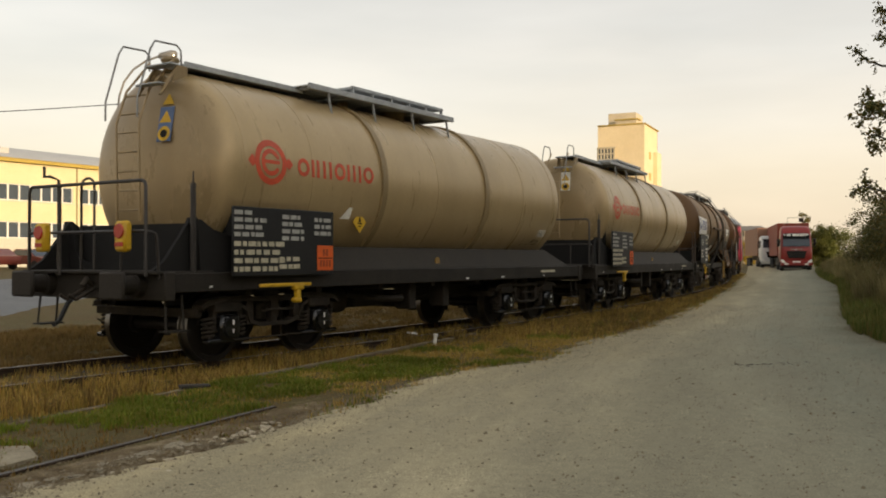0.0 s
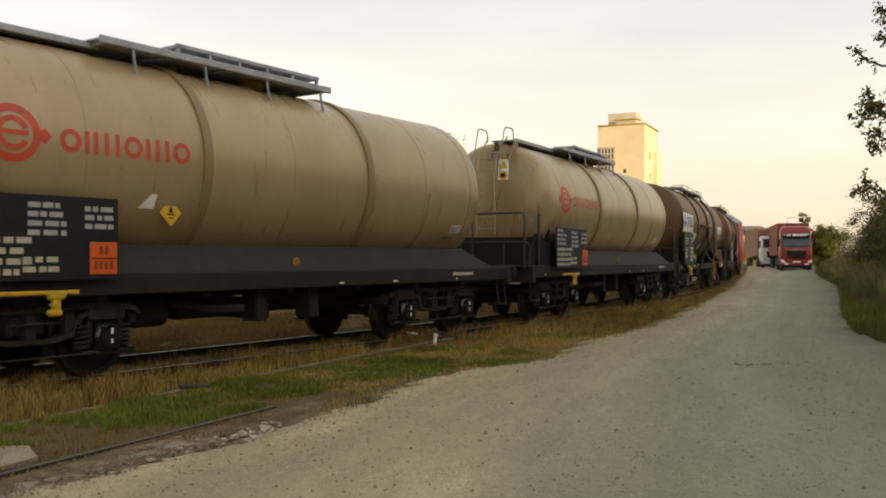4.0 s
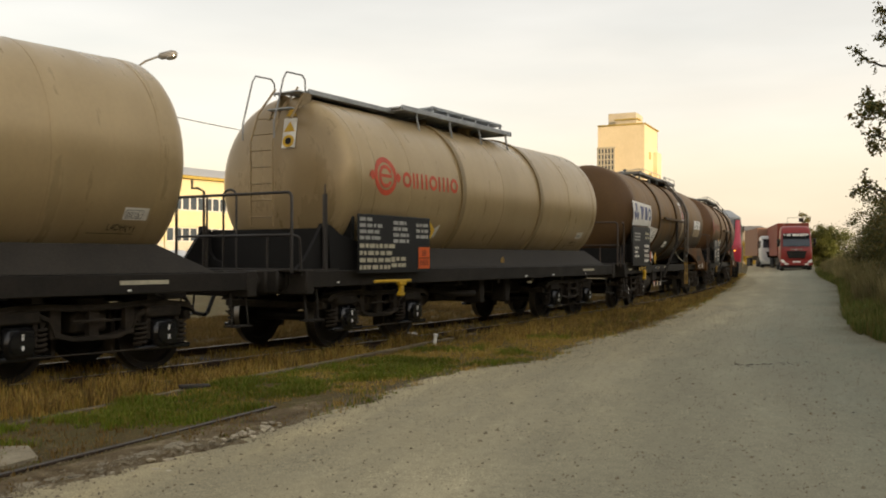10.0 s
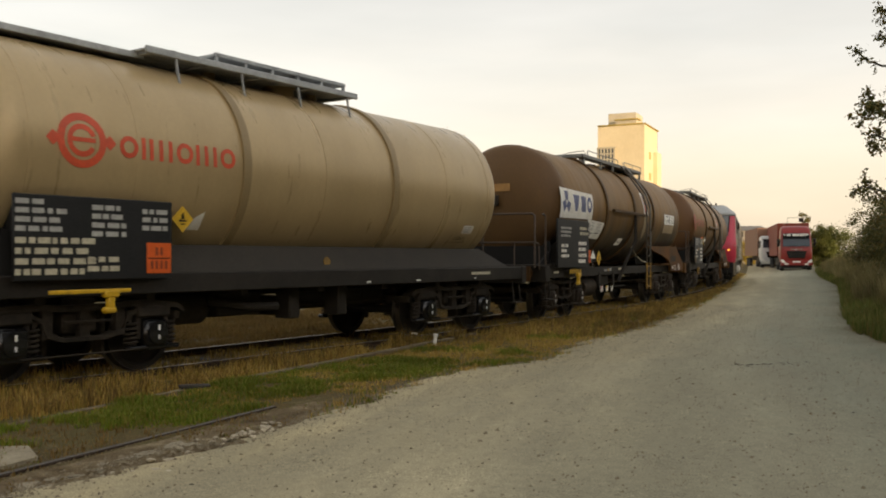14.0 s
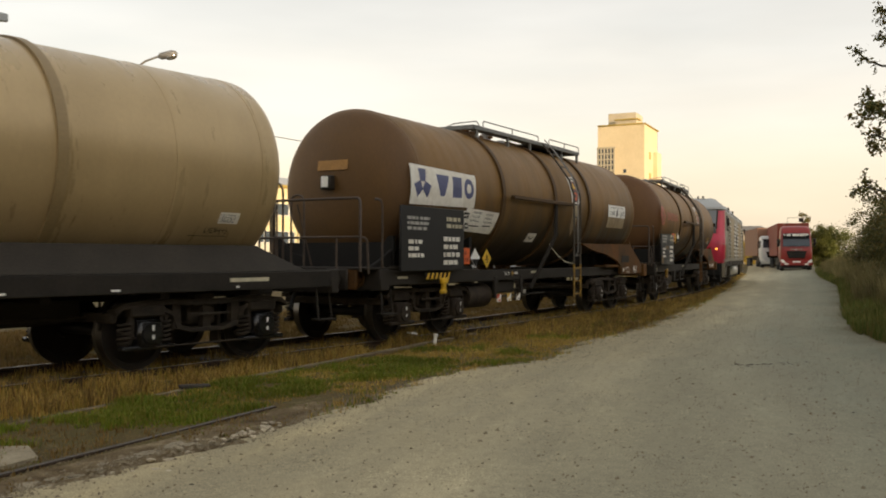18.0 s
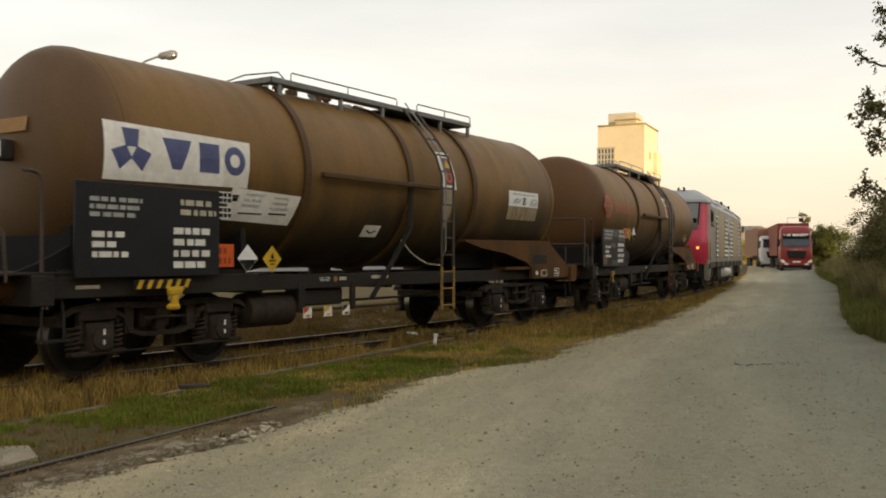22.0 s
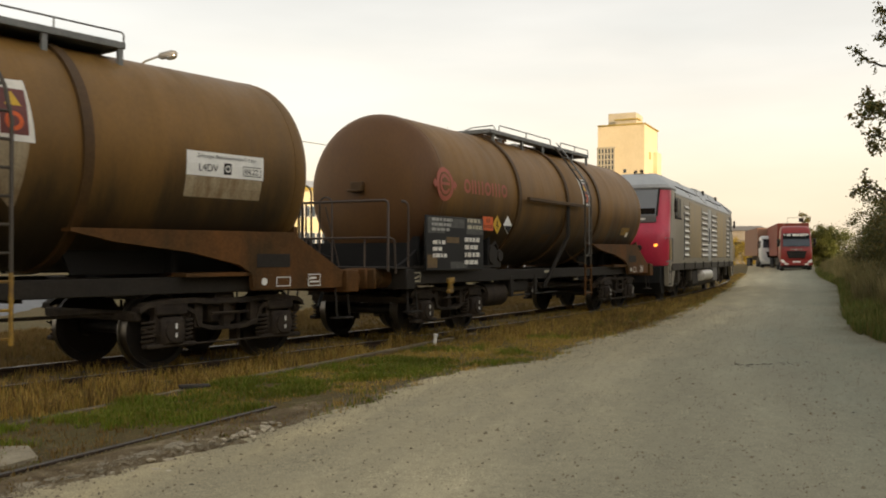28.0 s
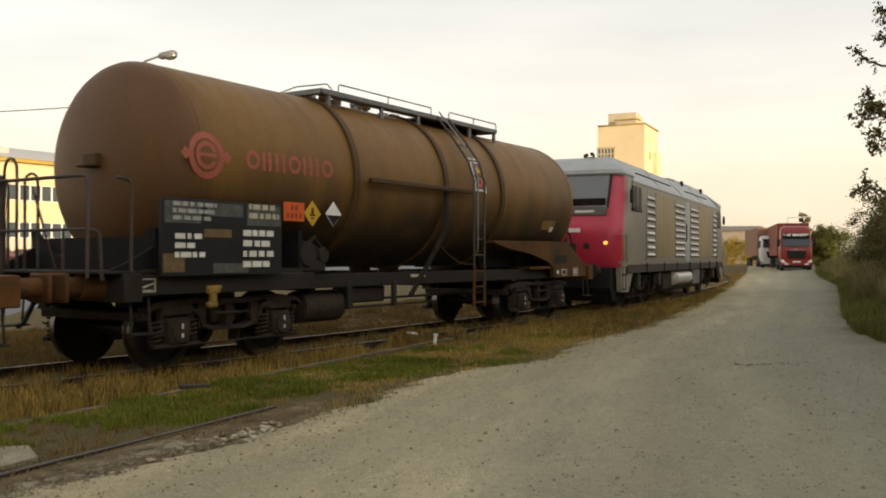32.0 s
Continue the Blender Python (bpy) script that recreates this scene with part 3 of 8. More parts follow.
def end_rails(parent, l_out, l_in, top, material, mid=True):
    """Handrails round a brakeman's platform at the wagon's end."""
    def bend(pts, r=0.07):
        out = [Vector(pts[0])]
        for a, b, c in zip(pts, pts[1:], pts[2:]):
            a, b, c = Vector(a), Vector(b), Vector(c)
            out += [b + (a - b).normalized() * r, b + (a - b).normalized() * r * 0.3 + (c - b).normalized() * r * 0.3, b + (c - b).normalized() * r]
        return out + [Vector(pts[-1])]
    y = 1.24
    part("handrail", Mesh().tube(bend([(l_out, y - 0.22, 1.15), (l_out, y - 0.22, top), (l_out, -y, top), (l_out, -y, 1.15)]), 0.022, 8), material, parent)
    part("handrail", Mesh().tube([(l_out, y - 0.22, 1.68), (l_out, -y, 1.68)], 0.018, 8), material, parent)
    part("handrail", Mesh().tube(bend([(l_out, -y, 1.68), (l_out + 0.12, -y - 0.04, 1.66), (l_out + 0.16, -y - 0.04, 1.12)], 0.05), 0.018, 8), material, parent)
    for q in (0.40, -0.78):
        part("rail_post", Mesh().tube([(l_out + 0.02, q, 1.15), (l_out + 0.02, q, 1.68 if q < 0 else top)], 0.016, 8), material, parent)
    part("grab_hoop", Mesh().tube(bend([(l_out + 0.25, 0.30, 1.15), (l_out + 0.25, 0.30, top + 0.10), (l_out + 0.25, 0.04, top + 0.10), (l_out + 0.25, 0.04, 1.15)], 0.10), 0.017, 8), material, parent)
    if mid:
        part("side_post", Mesh().tube(bend([(l_in - 0.22, -y - 0.02, top), (l_in, -y - 0.02, top), (l_in, -y - 0.02, 1.12)], 0.1), 0.02, 8), material, parent)
    part("brake_crank", Mesh().tube([(l_out + 0.1, 0.55, 1.15), (l_out + 0.1, 0.55, top + 0.08), (l_out - 0.02, 0.55, top + 0.12), (l_out - 0.03, 0.66, top + 0.12), (l_out - 0.03, 0.66, top + 0.25)], 0.02, 8), material, parent)


def lever(parent, l, material, reach=0.75):
    """Yellow change-over lever with its weight."""
    part("brake_lever", Mesh().box(l - reach, l + min(0.25, reach), -1.44, -1.47, 0.985, 1.03, 0.008), material, parent, "yellow brake change-over lever")
    m = Mesh().box(l - 0.10, l + 0.10, -1.40, -1.48, 0.93, 1.02, 0.02)
    m.box(l - 0.045, l + 0.045, -1.40, -1.47, 0.80, 0.95, 0.015)
    m.box(l - 0.10, l + 0.06, -1.40, -1.48, 0.76, 0.83, 0.02)
    part("lever_weight", m, material, parent)


def diamond(parent, x, z, y, size, colour, name, seed, skin=None, tip=None):
    m = Mesh()
    h = size / 2
    pts = [(x - h, z), (x, z - h), (x + h, z), (x, z + h)]
    m.prism(pts, y, y - 0.006)
    d = part(name, m, colour, parent, "diamond hazard sign with an unreadable emblem")
    k = Mesh().box(x - h * 0.34, x + h * 0.34, y - 0.007, y - 0.009, z - h * 0.18, z - h * 0.06)
    if tip == "low":
        k = Mesh().prism([(x - h * 0.86, z - h * 0.10), (x, z - h * 0.94), (x + h * 0.86, z - h * 0.10)], y - 0.007, y - 0.010)
    else:
        k.prism([(x - h * 0.16, z), (x + h * 0.16, z), (x + h * 0.06, z + h * 0.5), (x - h * 0.1, z + h * 0.35)], y - 0.007, y - 0.010)
        k.box(x - h * 0.2, x + h * 0.2, y - 0.007, y - 0.009, z - h * 0.42, z - h * 0.32)
    part("emblem", k, M_BLACK, d)
    return d


def emblem(r, zc, u, w, size, material, parent):
    """A round badge of rings with a pointed cross bar."""
    k = Skin(r, zc)
    k.ring(u, w, size, size * 0.80)
    k.ring(u, w, size * 0.60, size * 0.40, 20, 330)
    k.rect(u - size * 0.6, u + size * 0.55, w - size * 0.06, w + size * 0.10)
    for s in (-1, 1):
        k.quad([(u + s * size * 0.98, w - size * 0.12), (u + s * size * 1.16, w - size * 0.28), (u + s * size * 1.42, w), (u + s * size * 0.98, w + size * 0.12)])
        k.quad([(u + s * size * 0.98, w + size * 0.12), (u + s * size * 1.16, w + size * 0.28), (u + s * size * 1.42, w), (u + s * size * 0.98, w - size * 0.12)])
    k.ring(u, w, size * 0.80, size * 0.72)
    part("badge", k.data("badge", material), material, parent, "round badge of rings in red paint")


def wordmark(r, zc, u, w, length, h, material, parent):
    """Six plain marks in a row: rings and upright strokes."""
    t = h * 0.22
    x = u
    for kind in ("ring", "stroke", "three", "ring", "three", "ring"):
        k = Skin(r, zc)
        if kind == "ring":
            k.ring(x + h * 0.5, w + h * 0.5, h * 0.5, h * 0.5 - t)
            wide = 1.15
        elif kind == "stroke":
            k.rect(x, x + t, w, w + h)
            wide = 0.42
        else:
            for q in (0, 0.55, 1.10):
                k.rect(x + q * h, x + q * h + t, w, w + h)
            wide = 1.50
        x += h * wide * length / (h * 6.87)
        part("painted_mark", k.data("painted_mark", material), material, parent)


HALF_A, HALF_C = 6.32, 6.90


def beige_wagon(name, label, lamps):
    """Four-axle tank wagon with a clad beige tank on a long saddle."""
    W = thing(name, label, "tank wagon", group="tank wagons of the train")
    R, ZC = 1.34, 2.545
    part("tank", Mesh().lathe(dome(-5.14, 5.05, R, 0.42), "x", (0, 0, ZC), 72), M_BEIGE, W)
    for l in (-1.61, 1.60):
        part("strap", ring_band(l, R, ZC, 0.13, 0.035), M_BEIGE_STRAP, W)
    for l in (-4.60, -3.27, -0.02, 3.10, 4.45):
        part("seam", ring_band(l, R, ZC, 0.06, 0.004), M_BEIGE, W)
    # long saddle under the tank, with sloping sides and ends
    def trough(x0, x1, t0, t1, y0, y1, z0, z1):
        v = [(x0, -y0, z0), (x1, -y0, z0), (x1, y0, z0), (x0, y0, z0), (t0, -y1, z1), (t1, -y1, z1), (t1, y1, z1), (t0, y1, z1)]
        return Mesh().add(v, [(0, 1, 2, 3), (4, 5, 6, 7), (0, 1, 5, 4), (1, 2, 6, 5), (2, 3, 7, 6), (3, 0, 4, 7)])
    part("saddle", trough(-2.95, 5.25, -2.95, 4.55, 1.31, 1.07, 1.19, 1.53), M_SADDLE, W)
    e = Mesh()
    for s in (-1, 1):
        e.prism([(-5.3, 1.16), (-2.95, 1.16), (-2.95, 1.52), (-4.6, 1.60), (-5.1, 1.72), (-5.3, 1.84), (-5.36, 1.84)], s * 1.22, s * 1.28)
    hollow = [(-1.28, 1.16), (1.28, 1.16), (1.28, 1.86), (1.16, 1.86), (1.08, 1.72), (1.04, 1.46), (0.94, 1.34), (0.78, 1.30), (-0.78, 1.30), (-0.94, 1.34), (-1.04, 1.46), (-1.08, 1.72), (-1.16, 1.86), (-1.28, 1.86)]
    e.prism(hollow, -5.42, -5.36, "x")
    # two black sheets stand for the shade inside this hollow
    e.prism([(-1.16, 1.16), (1.16, 1.16), (1.16, 1.80), (-1.16, 1.80)], -5.26, -5.22, "x")
    e.prism([(-1.22, 1.16), (1.22, 1.16), (1.22, 2.05)] + [(1.30 * math.sin(a), 2.545 - 1.30 * math.cos(a)) for a in (1.0, 0.75, 0.5, 0.25, 0, -0.25, -0.5, -0.75, -1.0)] + [(-1.22, 2.05)], -4.72, -4.66, "x")
    e.box(-5.3, -3.2, -0.9, 0.9, 1.12, 1.22)
    for s in (-1, 1):
        e.prism([(-6.0, 1.2), (-5.42, 1.2), (-5.42, 1.84), (-5.55, 1.66), (-5.8, 1.34)], s * 1.17, s * 1.22)
    part("end_cradle", e, M_BLACK, W)
    f = Mesh()
    for s in (-1, 1):
        f.box(-5.85, 5.85, s * 1.20, s * 1.32, 0.95, 1.185, 0.012)
    part("solebar", f, M_SOLE, W)
    c = Mesh().box(-5.6, 5.6, -0.28, 0.28, 0.82, 1.10, 0.02)
    for l in (-4.4, -3.0, -1.5, 0.0, 1.5, 3.0, 4.4):
        c.box(l - 0.06, l + 0.06, -1.2, 1.2, 0.88, 1.12)
    part("centre_sill", c, M_FRAME, W)
    for end in (-1, 1):
        part("headstock", Mesh().box(end * 5.74, end * 5.9, -1.34, 1.34, 0.86, 1.20, 0.015), M_FRAME, W)
        face = HALF_A if lamps else (6.25 if end < 0 else 6.38)
        buffer_pair(W, end * face, end)
        coupling(W, end * HALF_A, end)
        bogie(W, end * 3.76, M_BOGIE)
        for s in (-1, 1):
            part("shunter_step", Mesh().tube([(end * 5.8, s * 1.22, 0.92), (end * 5.82, s * 1.26, 0.50), (end * 5.55, s * 1.26, 0.50), (end * 5.55, s * 1.22, 0.92)], 0.016, 6).box(end * 5.84, end * 5.5, s * 1.16, s * 1.34, 0.48, 0.50), M_FRAME, W)
    part("platform", Mesh().box(-6.02, -5.1, -1.30, 1.30, 1.17, 1.21, 0.01), M_FRAME, W)
    end_rails(W, -6.1, -5.75, 2.27, M_RAILBAR, False)
    part("side_post", Mesh().tube([(-5.42, -1.27, 1.15), (-5.42, -1.27, 2.28)], 0.035, 8).tube([(-5.42, -1.27, 2.28), (-5.42, -1.27, 2.42)], 0.012, 6), M_RAILBAR, W)
    # ladder up the tank's end, with hoops over its top
    lad = part("ladder", Mesh().tube([(-5.42, 0.16, 1.84), (-5.44, 0.16, 3.10), (-5.28, 0.16, 3.55), (-4.95, 0.10, 3.98)], 0.017, 8), M_BEIGE, W)
    part("ladder_rail", Mesh().tube([(-5.40, -0.26, 1.84), (-5.42, -0.26, 3.10), (-5.26, -0.26, 3.55), (-4.93, -0.34, 3.98)], 0.017, 8), M_BEIGE, lad)
    for k in range(7):
        z = 1.98 + 0.25 * k
        dx = 0 if z < 3.10 else (z - 3.10) * 0.36
        part("rung", Mesh().tube([(-5.43 + dx, 0.16, z), (-5.41 + dx, -0.26, z)], 0.012, 6), M_BEIGE, lad)
    for y in (0.14, -0.48):
        part("hoop", Mesh().tube([(-5.62, y, 3.12), (-5.62, y, 3.36), (-5.42, y, 4.02), (-5.35, y, 4.13), (-5.0, y, 4.14), (-4.93, y, 4.08), (-4.92, y, 3.88)], 0.013, 8), M_BARE, W)
    br = Mesh()
    for y in (-0.12, -0.56):
        br.prism([(-5.16, 3.62), (-4.90, 3.74), (-4.90, 3.86), (-5.08, 3.86)], y - 0.015, y + 0.015)
        br.tube([(-5.34, y, 3.44), (-5.05, y, 3.86)], 0.02, 6)
    part("walkway_bracket", br, M_BEIGE_STRAP, W)
    part("step_plate", Mesh().box(-5.20, -5.02, -0.58, -0.08, 3.85, 3.88, 0.01), M_WALKWAY, W)
    part("step_plate", Mesh().box(-5.36, -5.24, -0.56, -0.10, 3.58, 3.605, 0.01), M_WALKWAY, W)
    if lamps:
        part("top_cowl", Mesh().lathe([(3.86, 0.09), (3.98, 0.10), (4.02, 0.13), (4.06, 0.11), (4.08, 0.02)], "z", (-4.78, -0.1, 0), 16), M_BEIGE_STRAP, W)
    # walkway on top and the wide platform
    wk = part("walkway", Mesh().box(-4.9, -2.6, -0.50, -0.10, 3.88, 3.92, 0.01), M_WALKWAY, W)
    part("walkway_edge", Mesh().box(-4.9, -2.6, -0.54, -0.50, 3.865, 3.945, 0.008), M_WALKWAY, wk)
    pf = part("top_platform", Mesh().box(-2.76, 1.25, -0.03, 0.03, 3.90, 3.935, 0.01), M_WALKWAY, W)
    slat = Mesh().box(-2.76, 1.25, -0.078, 0.078, 3.94, 3.965, 0.005).data("slat", M_WALKWAY)
    for k in range(9):
        part("slat", slat, M_WALKWAY, pf, at=Matrix.Translation((0, -0.68 + 0.17 * k, 0)))
    for k in range(5):
        part("platform_bearer", Mesh().box(-2.70 + 0.97 * k, -2.64 + 0.97 * k, -0.78, 0.78, 3.90, 3.938, 0.006), M_WALKWAY, pf)
    for y in (-0.80, 0.80):
        part("platform_edge", Mesh().box(-2.78, 1.28, y - 0.025, y + 0.025, 3.895, 3.985, 0.01), M_WALKWAY, pf)
    for k in range(4):
        l = -2.3 + 1.12 * k
        for s in (-1, 1):
            part("stanchion", Mesh().tube([(l, s * 0.78, 3.95), (l, s * 0.80, 3.78), (l + 0.02, s * 0.84, 3.55)], 0.02, 6), M_BARE, pf)
    fr = part("folded_rail", Mesh().box(-1.5, 1.2, -0.62, -0.56, 4.10, 4.16, 0.01).box(-1.5, 1.2, -0.14, -0.08, 4.10, 4.16, 0.01), M_WALKWAY, pf)
    part("folded_panel", Mesh().box(-1.45, 1.15, -0.57, -0.13, 4.105, 4.135, 0.005), M_WALKWAY, fr)
    for k in range(6):
        l = -1.48 + 0.53 * k
        part("rail_bar", Mesh().box(l, l + 0.05, -0.62, -0.08, 4.105, 4.15, 0.006).box(l, l + 0.04, -0.61, -0.57, 3.96, 4.11), M_WALKWAY, fr)
    for l in (-1.3, 0.1, 0.8):
        part("valve", Mesh().lathe([(3.78, 0.22), (3.92, 0.22), (3.92, 0.26), (3.97, 0.26)] if l == 0.1 else [(3.78, 0.09), (3.97, 0.09)], "z", (l, -0.25, 0), 18), M_BEIGE_STRAP, W)
    # data board, placards, levers
    dx = 0.0 if lamps else 0.08
    bd = part("data_board", Mesh().box(-4.94, -2.98, -1.42, -1.455, 1.13, 2.02, 0.01), M_BOARD, W, "black data board with worn white writing", at=Matrix.Translation((dx, 0, 0)))
    bars("writing", -4.92, -4.35, 1.62, 1.99, -1.457, 4, M_GREYTXT, bd, 3, 0.8)
    bars("writing", -4.92, -4.0, 1.17, 1.60, -1.457, 4, M_CREAM, bd, 4, 0.95)
    bars("writing", -4.05, -3.62, 1.58, 1.96, -1.457, 4, M_GREYTXT, bd, 5, 0.9)
    bars("writing", -4.1, -3.62, 1.20, 1.40, -1.457, 2, M_CREAM, bd, 6, 0.7)
    bars("writing", -3.40, -3.05, 1.66, 1.94, -1.457, 3, M_GREYTXT, bd, 9, 0.9)
    part("orange_plate", Mesh().box(-3.34, -3.0, -1.456, -1.462, 1.19, 1.54, 0.004), M_ORANGE, bd, "orange placard, its figures worn away")
    part("plate_line", Mesh().box(-3.32, -3.02, -1.4625, -1.464, 1.355, 1.37), M_BLACK, bd)
    plate_rows(-3.30, -3.04, -1.4625, 1.21, 1.52, bd)
    diamond(W, *((-2.08, 1.91) if lamps else (-2.55, 1.84)), -1.215, 0.33, M_YELLOW, "hazard_sign", 1)
    k = Skin(R, ZC)
    k.quad([(-2.55, 1.95), (-2.32, 1.95), (-2.32, 2.12), (-2.40, 2.12)] if lamps else [(-2.48, 1.72), (-2.18, 1.72), (-2.18, 1.95), (-2.30, 1.88)])
    part("label_plate", k.data("label_plate", M_WHITE_DIRTY), M_WHITE_DIRTY, W)
    k = Skin(R, ZC)
    lx = 3.97 if lamps else 3.77
    k.rect(lx + 0.08, lx + 0.40, 1.81, 1.95)
    part("label_plate", k.data("label_plate", M_WHITE_DIRTY), M_WHITE_DIRTY, W)
    k = Skin(R, ZC, 0.009)
    k.text("0215", lx + 0.12, 1.845, 0.085)
    for a, b, c, d in ((0.10, 0.33, 1.83, 1.836), (0.10, 0.33, 1.918, 1.924), (0.10, 0.106, 1.83, 1.92), (0.324, 0.33, 1.83, 1.92)):
        k.rect(lx + a, lx + b, c, d)
    k.text("L4DH(+)", lx - 0.08, 1.69, 0.10)
    k.rect(lx - 0.30, lx + 0.30, 1.65, 1.656)
    tagged(part("lettering", k.data("lettering", M_BLACK), M_BLACK, W), kind="stuff")
    emblem(R, ZC, -4.14 + dx * 1.6, 2.64, 0.30, M_REDPAINT, W)
    wordmark(R, ZC, -3.62 + dx, 2.50, 1.78, 0.25, M_REDPAINT, W)
    lever(W, -3.72, M_YELLOW)
    part("yellow_dot", Mesh().lathe([(0, 0.07), (0.01, 0.07)], "y", (0.06, -1.255, 1.31), 14), M_YELLOW_OLD, W)
    for l, z, w in ((0.9, 0.985, 0.10), (2.2, 0.985, 0.12), (4.0, 0.985, 0.05), (-5.2, 1.0, 0.05)):
        part("stencil", Mesh().box(l, l + w, -1.321, -1.324, z, z + 0.024), M_WHITE, W)
    part("stencil", Mesh().box(3.9, 4.55, -1.321, -1.324, 1.06, 1.11), M_CREAM, W)
    # signs on the tank's end
    sg = part("end_sign", Mesh().box(0, 0.012, -0.115, 0.115, -0.235, 0.235, 0.004), M_SIGNBLUE if lamps else M_WHITE_DIRTY, W, "blue and yellow safety sign" if lamps else "pale safety sign with a yellow disc", at=Matrix.Translation((-5.13, -0.42, 3.10) if lamps else (-5.115, -0.33, 3.26)) @ Matrix.Rotation(radians(9), 4, "Z") @ Matrix.Rotation(radians(11), 4, "Y"))
    part("sign_disc", Mesh().lathe([(-0.006, 0.10), (-0.004, 0.10)], "x", (0, 0, -0.13), 18).prism([(-0.10, 0.02), (0.10, 0.02), (0, 0.18)], -0.006, -0.004, "x"), M_YELLOW, sg)
    part("warning_triangle", Mesh().prism([(-0.09, 0.27), (0.09, 0.27), (0, 0.42)], 0.004, 0.010, "x"), M_YELLOW, sg)
    part("sign_mark", Mesh().lathe([(-0.009, 0.055), (-0.007, 0.055)], "x", (0, 0, -0.13), 14), M_BLACK, sg)
    # under the frame: brake gear and brackets
    for x in (-0.5, 0.55):
        part("brake_bracket", Mesh().box(x, x + 0.21, -1.05, -0.75, 0.50, 0.95, 0.02), M_FRAME, W)
    part("brake_cylinder", Mesh().lathe([(-2.35, 0.06), (-2.28, 0.20), (-1.62, 0.20), (-1.55, 0.06)], "x", (0.0, -0.42, 0.68), 18), M_BOGIE, W)
    part("valve_box", Mesh().box(-1.45, -0.62, -0.62, 0.1, 0.56, 0.90, 0.03), M_FRAME, W)
    part("valve_box", Mesh().box(0.95, 2.35, -0.50, 0.35, 0.60, 0.90, 0.03), M_FRAME, W)
    part("brake_rigging", Mesh().box(-2.7, 2.7, 0.30, 0.40, 0.52, 0.72, 0.01).box(-0.10, 0.10, -0.7, 0.7, 0.50, 0.80, 0.02), M_BOGIE, W)
    part("air_reservoir", Mesh().lathe([(-0.75, 0.05), (-0.68, 0.19), (0.0, 0.19), (0.07, 0.05)], "x", (0.0, 0.45, 0.66), 18), M_BOGIE, W)
    part("brake_rod", Mesh().tube([(-2.6, -0.5, 0.66), (2.6, -0.5, 0.66)], 0.022, 6).tube([(-2.6, 0.2, 0.6), (2.6, 0.2, 0.6)], 0.02, 6), M_BOGIE, W)
    part("outlet_pipe", Mesh().tube([(-1.6, -0.6, 0.78), (-1.2, -0.95, 0.70), (-0.8, -1.1, 0.70)], 0.06, 8), M_FRAME, W)
    if lamps:
        for y in (0.64, -0.92):
            lp = part("tail_lamp", Mesh().box(-6.22, -6.10, y - 0.10, y + 0.10, 1.44, 1.80, 0.03), M_YELLOW, W, "yellow tail lamp box with a red lens")
            part("lens", Mesh().lathe([(-6.235, 0.08), (-6.22, 0.09)], "x", (0, y, 1.68), 18), M_LAMPRED, lp)
            part("lamp_strip", Mesh().box(-6.228, -6.22, y - 0.07, y + 0.07, 1.50, 1.55), M_LAMPRED, lp)
    return W


